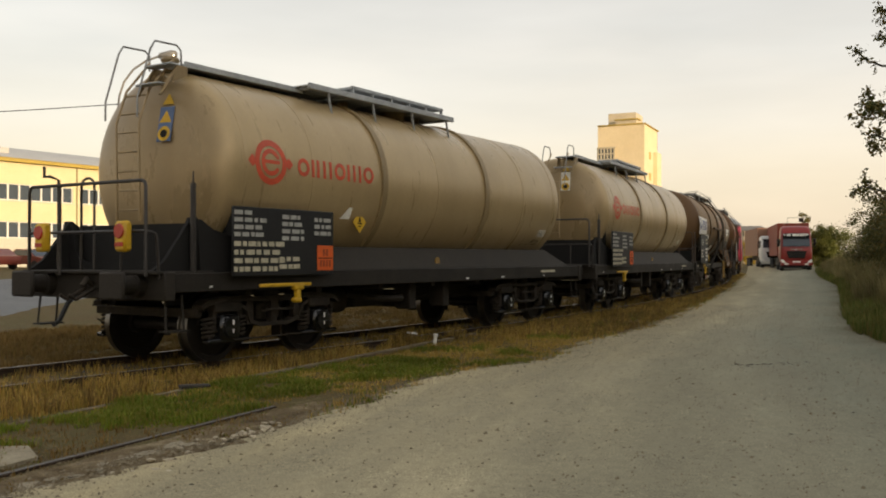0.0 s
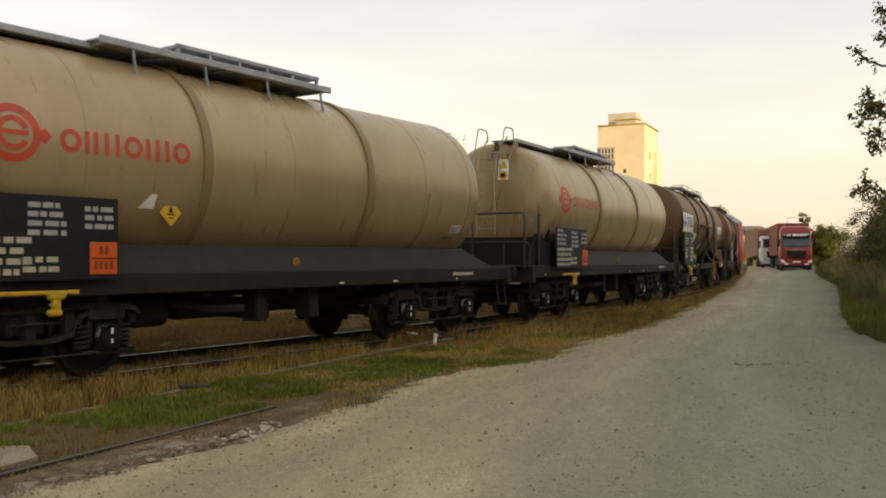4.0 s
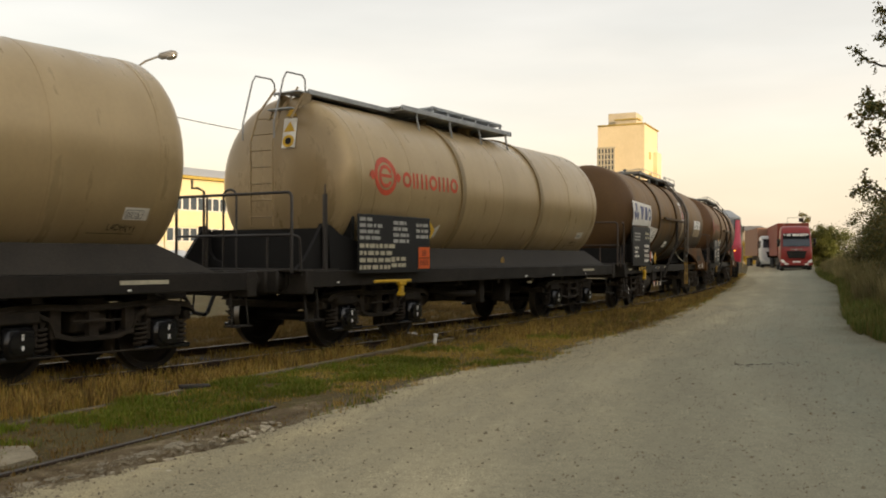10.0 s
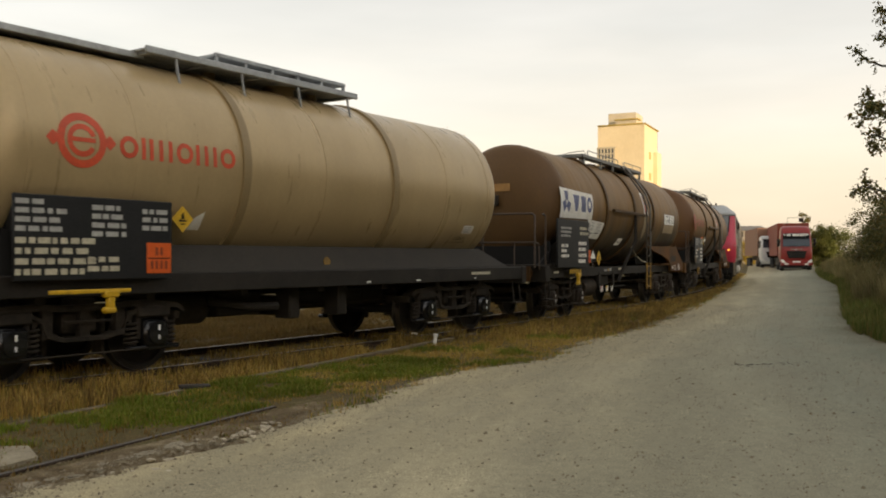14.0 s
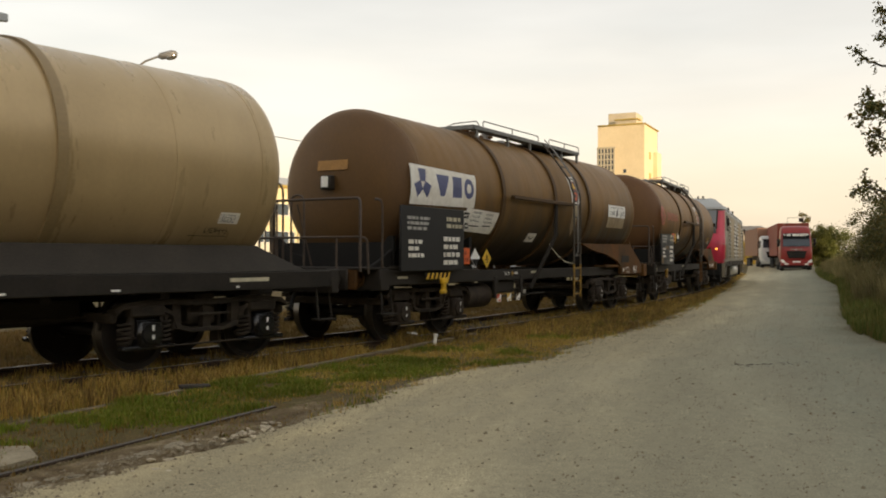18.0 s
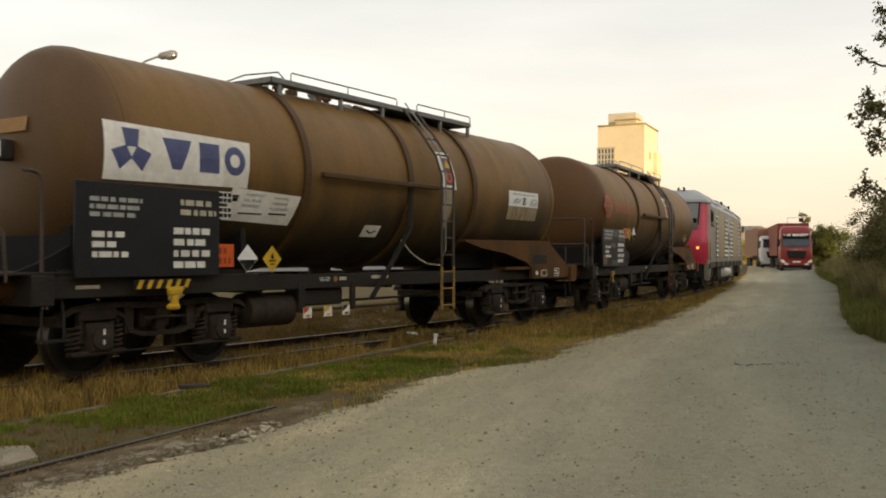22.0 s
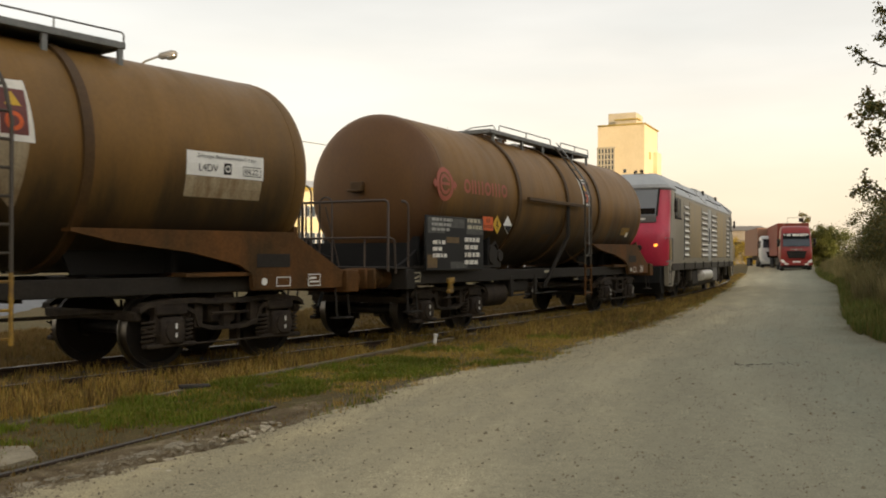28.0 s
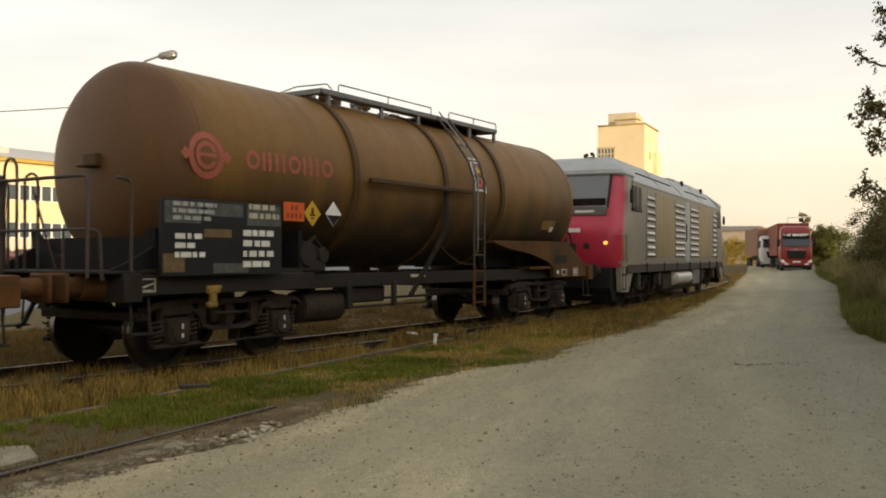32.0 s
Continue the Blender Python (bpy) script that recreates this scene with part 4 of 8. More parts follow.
def brown_wagon(name, label, board):
    """Four-axle tank wagon with a rusty brown tank, a side ladder and skirted saddles."""
    W = thing(name, label, "tank wagon", group="tank wagons of the train")
    R, ZC = 1.35, 2.56
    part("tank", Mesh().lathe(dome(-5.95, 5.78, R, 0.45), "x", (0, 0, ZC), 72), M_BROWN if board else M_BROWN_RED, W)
    for l in (-2.43, 0.08, 2.10):
        part("strap", ring_band(l, R, ZC, 0.12, 0.045), M_BROWN_STRAP, W)
    for l in (-5.42, 5.25):
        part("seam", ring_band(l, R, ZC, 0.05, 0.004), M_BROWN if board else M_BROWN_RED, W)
    f = Mesh()
    for s in (-1, 1):
        f.box(-6.45, 6.45, s * 0.98, s * 1.10, 0.92, 1.13, 0.012)
        f.box(-6.45, -3.3, s * 1.12, s * 1.30, 0.93, 1.16, 0.012)
    part("solebar", f, M_FRAME, W)
    cb = Mesh().box(-0.06, 0.06, -1.0, 1.0, 0.88, 1.12).data("cross_bearer", M_FRAME)
    for l in (-5.2, -3.0, -1.5, 0.0, 1.5, 3.0, 5.2):
        part("cross_bearer", cb, M_FRAME, W, at=Matrix.Translation((l, 0, 0)))
    # skirts over the bogies carry the tank
    for end in (-1, 1):
        q = M_RUST if end > 0 else M_FRAME
        for s in (-1, 1):
            if end > 0:
                pts = [(1.95, 1.66), (5.35, 1.66), (6.25, 1.18), (6.25, 0.94), (4.55, 0.94), (4.52, 1.16), (4.30, 1.28), (3.5, 1.44), (2.5, 1.55)]
            else:
                pts = [(-4.2, 1.24), (-6.25, 1.24), (-6.25, 0.94), (-3.55, 0.94), (-3.52, 1.22)]
            part("skirt", Mesh().prism(pts, s * 1.20, s * 1.27), q, W)
            x0 = 1.95 if end > 0 else -4.6
            x1 = 5.35 if end > 0 else -5.35
            part("skirt_lip", Mesh().prism([(x0, 1.66), (x1, 1.66), (x1, 1.72), (x0, 1.70)], s * 1.08, s * 1.27), q, W)
        part("saddle", Mesh().prism([(-1.24, 0.95), (1.24, 0.95), (1.24, 1.75), (0.6, 1.40), (0, 1.26), (-0.6, 1.40), (-1.24, 1.75)] if end < 0 else [(-0.95, 0.95), (0.95, 0.95), (0.95, 1.58), (0.6, 1.40), (0, 1.26), (-0.6, 1.40), (-0.95, 1.58)], end * 3.5, end * 3.58, "x"), M_BLACK, W)
        part("saddle", Mesh().prism([(-1.24, 1.17), (1.24, 1.17), (1.24, 1.80), (0.6, 1.42), (0, 1.28), (-0.6, 1.42), (-1.24, 1.80)], end * 5.30, end * 5.37, "x"), q, W)
        # black sheets added behind the skirt for the shade of its open hollow
        if end > 0:
            for s in (-1, 1):
                part("cradle_web", Mesh().prism([(2.25, 1.17), (4.6, 1.17), (4.6, 1.62), (2.05, 1.62)], s * 0.74, s * 0.78), M_BLACK, W)
        part("deck_plate", Mesh().box(end * 3.5, end * 6.3, -1.24, 1.24, 1.13, 1.18), q, W)
        part("headstock", Mesh().box(end * 6.3, end * 6.56, -1.32, 1.32, 0.86, 1.19, 0.015), M_RUST if end > 0 else M_FRAME, W)
        face = 7.03 if board and end > 0 else (7.15 if end < 0 and not board else HALF_C)
        buffer_pair(W, end * face, end, M_RUST)
        coupling(W, end * HALF_C, end)
        bogie(W, end * 4.5 - 0.2, M_BOGIE_C, spots=False)
        for s in (-1, 1):
            part("shunter_step", Mesh().tube([(end * 6.4, s * 1.22, 0.92), (end * 6.42, s * 1.26, 0.50), (end * 6.15, s * 1.26, 0.50), (end * 6.15, s * 1.22, 0.92)], 0.016, 6).box(end * 6.44, end * 6.1, s * 1.16, s * 1.34, 0.48, 0.50), M_FRAME, W)
    part("skirt_plate", Mesh().box(4.60, 5.20, -1.271, -1.276, 1.24, 1.42, 0.002), M_FRAME, W)
    part("skirt_plate", Mesh().box(4.58, 4.88, -1.271, -1.285, 0.95, 1.14, 0.004), M_RUST, W)
    part("platform", Mesh().box(-6.9, -5.3, -1.28, 1.28, 1.185, 1.22, 0.01), M_FRAME, W)
    end_rails(W, -6.98, -6.42, 2.27, M_RAILBROWN)
    # the brakeman's side: tall arched hoops, posts and a stay
    for y0, y1, z1 in ((0.48, 0.74, 2.58), (0.66, 0.98, 2.36)):
        part("grab_hoop", Mesh().tube([(-6.72, y0, 1.2), (-6.72, y0, z1 - 0.16)] + [(-6.72, (y0 + y1) / 2 - (y1 - y0) / 2 * math.cos(a), z1 - 0.16 + 0.16 * math.sin(a)) for a in (0.4, 0.8, 1.2, 1.57, 1.94, 2.34, 2.74)] + [(-6.72, y1, z1 - 0.16), (-6.72, y1, 1.2)], 0.018, 8), M_RAILBROWN, W)
    part("hoop_stay", Mesh().tube([(-6.70, 0.20, 2.22), (-6.45, 0.10, 1.22)], 0.014, 6), M_RAILBROWN, W)
    part("rail_post", Mesh().tube([(-6.74, 0.84, 1.2), (-6.74, 0.84, 2.30)], 0.014, 6), M_RAILBROWN, W)
    pl = part("side_ladder", Mesh().tube([(0.80, -1.50, 0.50), (0.80, -1.50, 2.75), (0.76, -1.40, 3.10), (0.70, -1.12, 3.52), (0.66, -0.80, 3.93)], 0.022, 8), M_LADDER, W)
    part("ladder_rail", Mesh().tube([(1.17, -1.50, 0.50), (1.17, -1.50, 2.75), (1.15, -1.40, 3.10), (1.10, -1.12, 3.52), (1.05, -0.80, 3.93)], 0.022, 8), M_LADDER, pl)
    path = [(-1.50, 0.55), (-1.50, 2.75), (-1.40, 3.10), (-1.12, 3.52), (-0.80, 3.93)]
    for k in range(12):
        z = 0.56 + 0.285 * k
        y = float(np.interp(z, [b for a, b in path], [a for a, b in path]))
        part("rung", Mesh().tube([(0.80 - max(0, z - 2.75) * 0.1, y, z), (1.17 - max(0, z - 2.75) * 0.08, y, z)], 0.016, 6), (M_YELLOW_OLD if board else M_RUST) if z < 1.2 else M_LADDER, pl)
    for x in (0.80, 1.17):
        part("yellow_foot", Mesh().tube([(x, -1.503, 0.49), (x, -1.503, 1.22)], 0.0245, 8), M_YELLOW_OLD if board else M_RUST, pl)
    part("grab_rail", Mesh().tube([(0.74, -1.56, 1.4), (0.74, -1.62, 1.5), (0.74, -1.62, 2.8), (0.70, -1.48, 3.2), (0.66, -1.2, 3.6), (0.62, -0.86, 4.02)], 0.013, 6), M_BARE, pl)
    ch = Mesh()
    path = [Vector(p) for p in ((-0.12, -1.31, 1.66), (0.08, -1.40, 1.42), (0.40, -1.46, 1.27), (0.78, -1.49, 1.24))]
    for k in range(22):
        f = k / 22 * 3
        p = path[int(f)].lerp(path[int(f) + 1], f % 1)
        q = path[int(f)].lerp(path[int(f) + 1], min(1, f % 1 + 0.085))
        ch.tube([p, q], 0.012, 5)
    part("chain", ch, M_CREAM if board else M_BROWN_STRAP, W)
    # tank heater bar, drop brace
    part("side_bar", Mesh().box(-2.22, 0.78, -1.42, -1.50, 2.51, 2.585, 0.012), M_BROWN_STRAP, W)
    part("brace", Mesh().tube([(0.06, -1.38, 2.5), (0.02, -1.40, 1.85), (-0.25, -1.20, 1.25), (-0.6, -1.08, 0.72)], 0.045, 6), M_FRAME, W)
    # platform and fittings on top
    pf = part("top_platform", Mesh().box(-2.5, 2.95, -0.73, -0.42, 3.925, 3.95, 0.006), M_WALKWAY_DARK, W)
    part("platform_panel", Mesh().box(-2.5, -2.25, -0.42, 0.72, 3.925, 3.95, 0.006), M_WALKWAY_DARK, pf)
    part("platform_panel", Mesh().box(0.55, 2.95, -0.42, 0.72, 3.925, 3.95, 0.006), M_WALKWAY_DARK, pf)
    part("platform_edge", Mesh().box(-2.52, 2.97, -0.755, -0.72, 3.89, 3.975, 0.008), M_WALKWAY_DARK, pf)
    part("platform_edge", Mesh().box(-2.52, -2.48, -0.755, 0.72, 3.89, 3.975, 0.008), M_WALKWAY_DARK, pf)
    part("platform_edge", Mesh().box(2.93, 2.97, -0.755, 0.72, 3.89, 3.975, 0.008), M_WALKWAY_DARK, pf)
    for a, b in ((-2.1, 0.55), (1.15, 2.95)):
        part("platform_rail", Mesh().tube([(a, -0.74, 3.96), (a, -0.74, 4.06), (a + 0.03, -0.74, 4.09), (b - 0.03, -0.74, 4.09), (b, -0.74, 4.06), (b, -0.74, 3.96)], 0.012, 6).tube([((a + b) / 2, -0.74, 3.96), ((a + b) / 2, -0.74, 4.09)], 0.011, 6), M_BARE, pf)
    part("platform_rail", Mesh().tube([(-2.95, -0.30, 3.87), (-2.75, -0.45, 3.98), (-2.35, -0.72, 4.06), (-2.25, -0.74, 3.98)], 0.012, 6), M_BARE, pf)
    for l in (-2.30, -0.92, 0.18, 1.95, 2.92):
        for s in (-1, 1):
            part("stanchion", Mesh().box(l - 0.035, l + 0.035, s * 0.68, s * 0.73, 3.68, 3.93, 0.006), M_WALKWAY_DARK, pf)
    rnd = random.Random(11)
    for k in range(8):
        l = -2.05 + 0.33 * k + rnd.uniform(-0.05, 0.05)
        y = rnd.uniform(-0.25, 0.0)
        h = rnd.uniform(0.06, 0.15)
        m = Mesh().lathe([(3.84, 0.05), (3.90 + h * 0.6, 0.05), (3.90 + h * 0.6, 0.09), (3.90 + h, 0.09)] if k % 2 else [(3.84, 0.10), (3.90 + h * 0.8, 0.10), (3.90 + h, 0.04)], "z", (l, y, 0), 14)
        if k % 3 == 1:
            m.tube([(l - 0.12, y - 0.05, 3.90 + h), (l + 0.12, y - 0.05, 3.90 + h)], 0.012, 6)
        part("valve", m, (M_BARE, M_RUST, M_BROWN_STRAP)[k % 3], W)
    part("manhole", Mesh().lathe([(3.85, 0.30), (3.93, 0.30), (3.93, 0.34), (3.96, 0.33)], "z", (1.6, 0.0, 0), 20), M_BROWN_STRAP, W)
    # under the tank
    for l in (-0.6, 0.25):
        part("outlet", Mesh().lathe([(1.02, 0.05), (1.06, 0.16), (1.24, 0.20)], "z", (l, 0, 0), 14), M_BROWN_STRAP, W)
    part("air_reservoir", Mesh().lathe([(-0.62, 0.04), (-0.54, 0.24), (0.34, 0.24), (0.42, 0.04)], "x", (-2.62, -0.80, 0.64), 20), M_BOGIE_C, W)
    m = Mesh().box(-2.32, -2.19, -1.12, -1.06, 0.58, 1.0, 0.01).box(-1.14, -1.04, -1.12, -1.06, 0.58, 1.0, 0.01).tube([(-2.3, -1.05, 0.60), (0.3, -1.0, 0.60)], 0.018, 6)
    part("brake_box", m.box(-2.1, -1.2, -1.0, -0.6, 0.66, 0.92, 0.03), M_FRAME, W)
    part("brake_rod", Mesh().tube([(-3.4, -0.55, 0.68), (3.4, -0.55, 0.68)], 0.022, 6), M_BOGIE_C, W)
    if board:
        for x, q in ((-2.25, M_REDPAINT), (-1.80, M_YELLOW), (-1.38, M_RUST)):
            t = part("tag_plate", Mesh().box(x, x + 0.18, -1.125, -1.132, 0.50, 0.65, 0.003), M_WHITE_DIRTY, W)
            part("tag_mark", Mesh().prism([(x + 0.0, 0.65), (x + 0.13, 0.65), (x + 0.09, 0.60), (x + 0.0, 0.56)], -1.133, -1.135).box(x + 0.06, x + 0.14, -1.133, -1.135, 0.515, 0.545), q, t)
        k = Skin(60.0, 1.04)
        k.text("KE-GP", -1.86, 1.02, 0.085)
        k.rect(-1.42, -1.25, 1.035, 1.05)
        k.rect(-1.42, -1.25, 1.06, 1.075)
        kg = k.data("lettering", M_WHITE)
        for v in kg.vertices:
            v.co.y = -1.102
        tagged(part("lettering", kg, M_WHITE, W), kind="stuff")
        part("yellow_dot", Mesh().lathe([(-1.108, 0.045), (-1.104, 0.045)], "y", (-1.51, 0, 1.05), 14), M_YELLOW_OLD, W)
    part("stencil", Mesh().box(-0.62, -0.18, -1.101, -1.104, 1.04, 1.09), M_CREAM, W)
    # data board and placards
    part("end_plate", Mesh().prism([(-1.22, 1.17), (1.22, 1.17), (1.22, 1.72), (1.12, 1.72), (1.02, 1.60), (0.85, 1.46), (0.6, 1.38), (-0.6, 1.38), (-0.85, 1.46), (-1.02, 1.60), (-1.12, 1.72), (-1.22, 1.72)], -6.05, -5.99, "x"), M_BLACK, W)
    # black sheet standing for the shade in the hollow below the tank's end
    part("end_sheet", Mesh().box(-5.985, -5.965, -1.12, 1.12, 1.17, 1.62), M_BLACK, W)
    for y in (-1.17, 1.17):
        part("gusset", Mesh().prism([(-6.75, 1.2), (-6.05, 1.2), (-6.05, 1.50), (-6.2, 1.42), (-6.45, 1.30)], y - 0.025, y + 0.025), M_BLACK, W)
    bd = part("data_board", Mesh().box(-6.16, -4.13, -1.40, -1.44, 1.15, 2.20 if board else 2.07, 0.01), M_BOARD, W, "black data board with worn white writing")
    bars("writing", -5.98, -5.30, 1.80, 2.05, -1.442, 3, M_GREYTXT, bd, 21, 0.9)
    bars("writing", -5.95, -5.45, 1.35, 1.68, -1.442, 3, M_WHITE_DIRTY, bd, 22, 0.7)
    bars("writing", -4.75, -4.20, 1.85, 2.08, -1.442, 2, M_CREAM, bd, 23, 0.9)
    bars("writing", -4.85, -4.30, 1.22, 1.75, -1.442, 4, M_WHITE_DIRTY, bd, 24, 0.8)
    if not board:
        for x0, x1, z0, z1, q in ((-6.10, -5.55, 1.78, 2.04, M_PATCH), (-5.45, -4.85, 1.88, 2.04, M_PATCH), (-4.78, -4.16, 1.78, 2.04, M_PATCH), (-5.50, -5.05, 1.62, 1.72, M_OCHREOLD), (-6.12, -5.80, 1.20, 1.42, M_OCHREOLD), (-5.35, -4.75, 1.18, 1.30, M_PATCH)):
            part("faded_patch", Mesh().box(x0, x1, -1.4405, -1.4412, z0, z1), q, bd)
    skin = Skin(R, ZC)
    if board:
        part("orange_plate", Mesh().box(-4.24, -3.86, -1.40, -1.406, 1.25, 1.54, 0.004), M_ORANGE, W, "orange placard, its figures worn away")
        plate_rows(-4.20, -3.90, -1.4065, 1.27, 1.52, W)
        diamond(W, -3.58, 1.36, -1.36, 0.36, M_WHITE, "hazard_sign", 2, tip="low")
        diamond(W, -3.13, 1.35, -1.36, 0.36, M_YELLOW, "hazard_sign", 3)
        part("stripe_plate", Mesh().box(-5.38, -4.55, -1.40, -1.41, 1.01, 1.12, 0.004), M_BLACK, W)
        s = Mesh()
        for k in range(6):
            x = -5.35 + 0.135 * k
            s.prism([(x, 1.015), (x + 0.06, 1.015), (x + 0.11, 1.115), (x + 0.05, 1.115)], -1.411, -1.413)
        part("stripes", s, M_YELLOW, W)
        for z in (1.86, 2.05):
            gp = part("grid_label", Mesh().box(-4.10, -3.88, -1.375, -1.38, z, z + 0.15, 0.002), M_WHITE_DIRTY, W)
            g = Mesh()
            for i in range(3):
                for j in range(2):
                    g.box(-4.085 + 0.07 * i, -4.03 + 0.07 * i, -1.381, -1.383, z + 0.015 + 0.068 * j, z + 0.065 + 0.068 * j)
            tagged(part("grid_cells", g, M_BLACK, gp), kind="stuff")
        # white field with blue blocks
        skin.quad([(-5.74, 2.24), (-3.56, 2.27), (-3.52, 2.86), (-5.74, 2.90)], 8, 8)
        part("white_field", skin.data("white_field", M_WHITE_DIRTY), M_WHITE_DIRTY, W, "large white painted field on the tank's flank")
        marks = []
        for a in (90, 210, 330):
            k = Skin(R, ZC, 0.010)
            q = radians(a)
            cx, cz = -5.38 + 0.13 * math.cos(q), 2.59 + 0.13 * math.sin(q)
            t = (math.cos(q), math.sin(q))
            n = (-t[1], t[0])
            k.quad([(cx + 0.13 * (t[0] * i + n[0] * j * 0.62), cz + 0.13 * (t[1] * i + n[1] * j * 0.62)) for i, j in ((-0.7, -1.0), (0.9, -1.5), (0.9, 1.5), (-0.7, 1.0))], 3, 3)
            marks.append(k)
        marks.append(Skin(R, ZC, 0.010).quad([(-4.94, 2.78), (-4.50, 2.78), (-4.66, 2.42), (-4.80, 2.42)], 4, 4))
        marks.append(Skin(R, ZC, 0.010).rect(-4.38, -4.06, 2.42, 2.78))
        marks.append(Skin(R, ZC, 0.010).ring(-3.80, 2.60, 0.18, 0.085))
        for k in marks:
            part("blue_mark", k.data("blue_mark", M_BLUE), M_BLUE, W)
        k = Skin(R, ZC)
        k.quad([(-3.86, 1.86), (-2.60, 1.82), (-2.50, 2.22), (-3.80, 2.27)], 6, 5)
        part("notice_plate", k.data("notice_plate", M_WHITE_DIRTY), M_WHITE_DIRTY, W, "dirty white notice plate with lines of writing")
        k = Skin(R, ZC, 0.010)
        for x, z, words in ((-3.55, 2.175, "IN EMERGENCY"), (-3.57, 2.105, "CALL POLICE"), (-3.59, 2.035, "FIRE BRIGADE"), (-3.02, 2.155, "IM NOTFALL"), (-3.04, 2.085, "FEUERWEHR"), (-3.06, 2.015, "POLIZEI RUFEN")):
            k.text(words, x, z, 0.052)
        k.rect(-3.62, -3.18, 1.945, 1.965)
        k.rect(-3.06, -2.72, 1.955, 1.975)
        k.quad([(-3.78, 2.10), (-3.68, 2.10), (-3.69, 2.15), (-3.77, 2.15)])
        k.quad([(-3.80, 2.155), (-3.66, 2.155), (-3.68, 2.18), (-3.78, 2.18)])
        tagged(part("writing", k.data("writing", M_BLACK), M_BLACK, W), kind="stuff")
        k = Skin(R, ZC)
        k.rect(3.41, 4.64, 2.38, 2.68)
        part("white_plate", k.data("white_plate", M_WHITE), M_WHITE, W, "white pressure plate with black lettering")
        k = Skin(R, ZC)
        k.rect(3.41, 4.62, 2.12, 2.375)
        part("run_off", k.data("run_off", M_RUNOFF), M_RUNOFF, W, "pale run-off stain under the plate")
        k = Skin(R, ZC, 0.010)
        k.text("Zul\u00e4ssiger Betriebs\u00fcberdruck 3 bar", 3.56, 2.605, 0.066)
        k.text("L4DV", 3.58, 2.44, 0.13)
        k.rect(3.98, 4.1, 2.42, 2.56)
        k.text("04.22", 4.32, 2.445, 0.10)
        for a, b, c, d in ((4.29, 4.59, 2.42, 2.428), (4.29, 4.59, 2.535, 2.543), (4.29, 4.297, 2.42, 2.54), (4.583, 4.59, 2.42, 2.54)):
            k.rect(a, b, c, d)
        tagged(part("lettering", k.data("lettering", M_BLACK), M_BLACK, W), kind="stuff")
        k = Skin(R, ZC, 0.013)
        k.ring(4.04, 2.49, 0.045, 0.028)
        tagged(part("lettering", k.data("lettering", M_WHITE), M_WHITE, W), kind="stuff")
        part("end_plate", Mesh().box(-0.01, 0.0, -0.31, 0.31, -0.085, 0.085, 0.004), M_OCHRE, W, "ochre plate on the tank's end", at=Matrix.Translation((-5.955, 0.06, 2.91)) @ Matrix.Rotation(radians(5), 4, "Y"))
        bx = part("end_box", Mesh().box(-0.14, 0.0, -0.11, 0.11, -0.12, 0.12, 0.02), M_FRAME, W, at=Matrix.Translation((-5.945, 0.12, 2.62)))
        part("box_label", Mesh().box(-0.146, -0.141, -0.06, 0.08, -0.08, 0.10, 0.002), M_WHITE, bx)
    else:
        part("orange_plate", Mesh().box(-4.02, -3.60, -1.36, -1.366, 1.87, 2.13, 0.004), M_ORANGE, W, "orange placard, its figures worn away")
        plate_rows(-3.98, -3.64, -1.3665, 1.89, 2.11, W)
        diamond(W, -3.43, 1.99, -1.36, 0.36, M_YELLOW, "hazard_sign", 2)
        diamond(W, -2.97, 2.0, -1.36, 0.36, M_WHITE, "hazard_sign", 3, tip="low")
        emblem(R, ZC, -5.38, 2.63, 0.29, M_REDFADED, W)
        wordmark(R, ZC, -4.71, 2.52, 1.79, 0.25, M_REDFADED, W)
        k = Skin(R, ZC)
        k.rect(4.0, 4.6, 1.96, 2.15)
        part("faded_plate", k.data("faded_plate", M_YELLOW_OLD), M_YELLOW_OLD, W)
        k = Skin(R, ZC, 0.01)
        k.rect(4.42, 4.58, 1.92, 2.03)
        part("label_plate", k.data("label_plate", M_WHITE_DIRTY), M_WHITE_DIRTY, W)
        part("end_bracket", Mesh().box(-0.2, 0.0, -0.12, 0.12, -0.02, 0.02, 0.01).box(-0.1, 0.0, -0.12, 0.12, -0.02, 0.16, 0.01), M_BROWN_STRAP, W, at=Matrix.Translation((-5.93, 0.06, 2.52)))
        lev = Mesh().box(-3.55, -2.95, -1.22, -1.05, 1.16, 1.34, 0.03)
        lev.lathe([(-1.26, 0.17), (-1.22, 0.19), (-1.16, 0.19), (-1.12, 0.10)], "y", (-3.38, 0, 1.42), 16)
        lev.lathe([(-1.24, 0.10), (-1.20, 0.13), (-1.10, 0.13)], "y", (-3.02, 0, 1.40), 14)
        lev.tube([(-3.38, -1.2, 1.55), (-3.2, -1.2, 1.66), (-3.02, -1.18, 1.50)], 0.03, 6)
        part("valve_gear", lev, M_FRAME, W)
    # signs by the ladder and small plates
    k = Skin(R, ZC)
    k.quad([(1.05, 2.56), (1.50, 2.56), (1.45, 3.22), (1.05, 3.20)], 3, 6)
    part("white_patch", k.data("white_patch", M_WHITE_DIRTY), M_WHITE_DIRTY, W)
    k = Skin(R, ZC, 0.010)
    k.ring(1.28, 2.77, 0.10, 0.055)
    part("sign_disc", k.data("sign_disc", M_ORANGE), M_ORANGE, W)
    k = Skin(R, ZC, 0.012)
    k.quad([(1.19, 2.93), (1.37, 2.93), (1.285, 3.08), (1.275, 3.08)])
    part("sign_triangle", k.data("sign_triangle", M_YELLOW), M_YELLOW, W)
    k = Skin(R, ZC, 0.009)
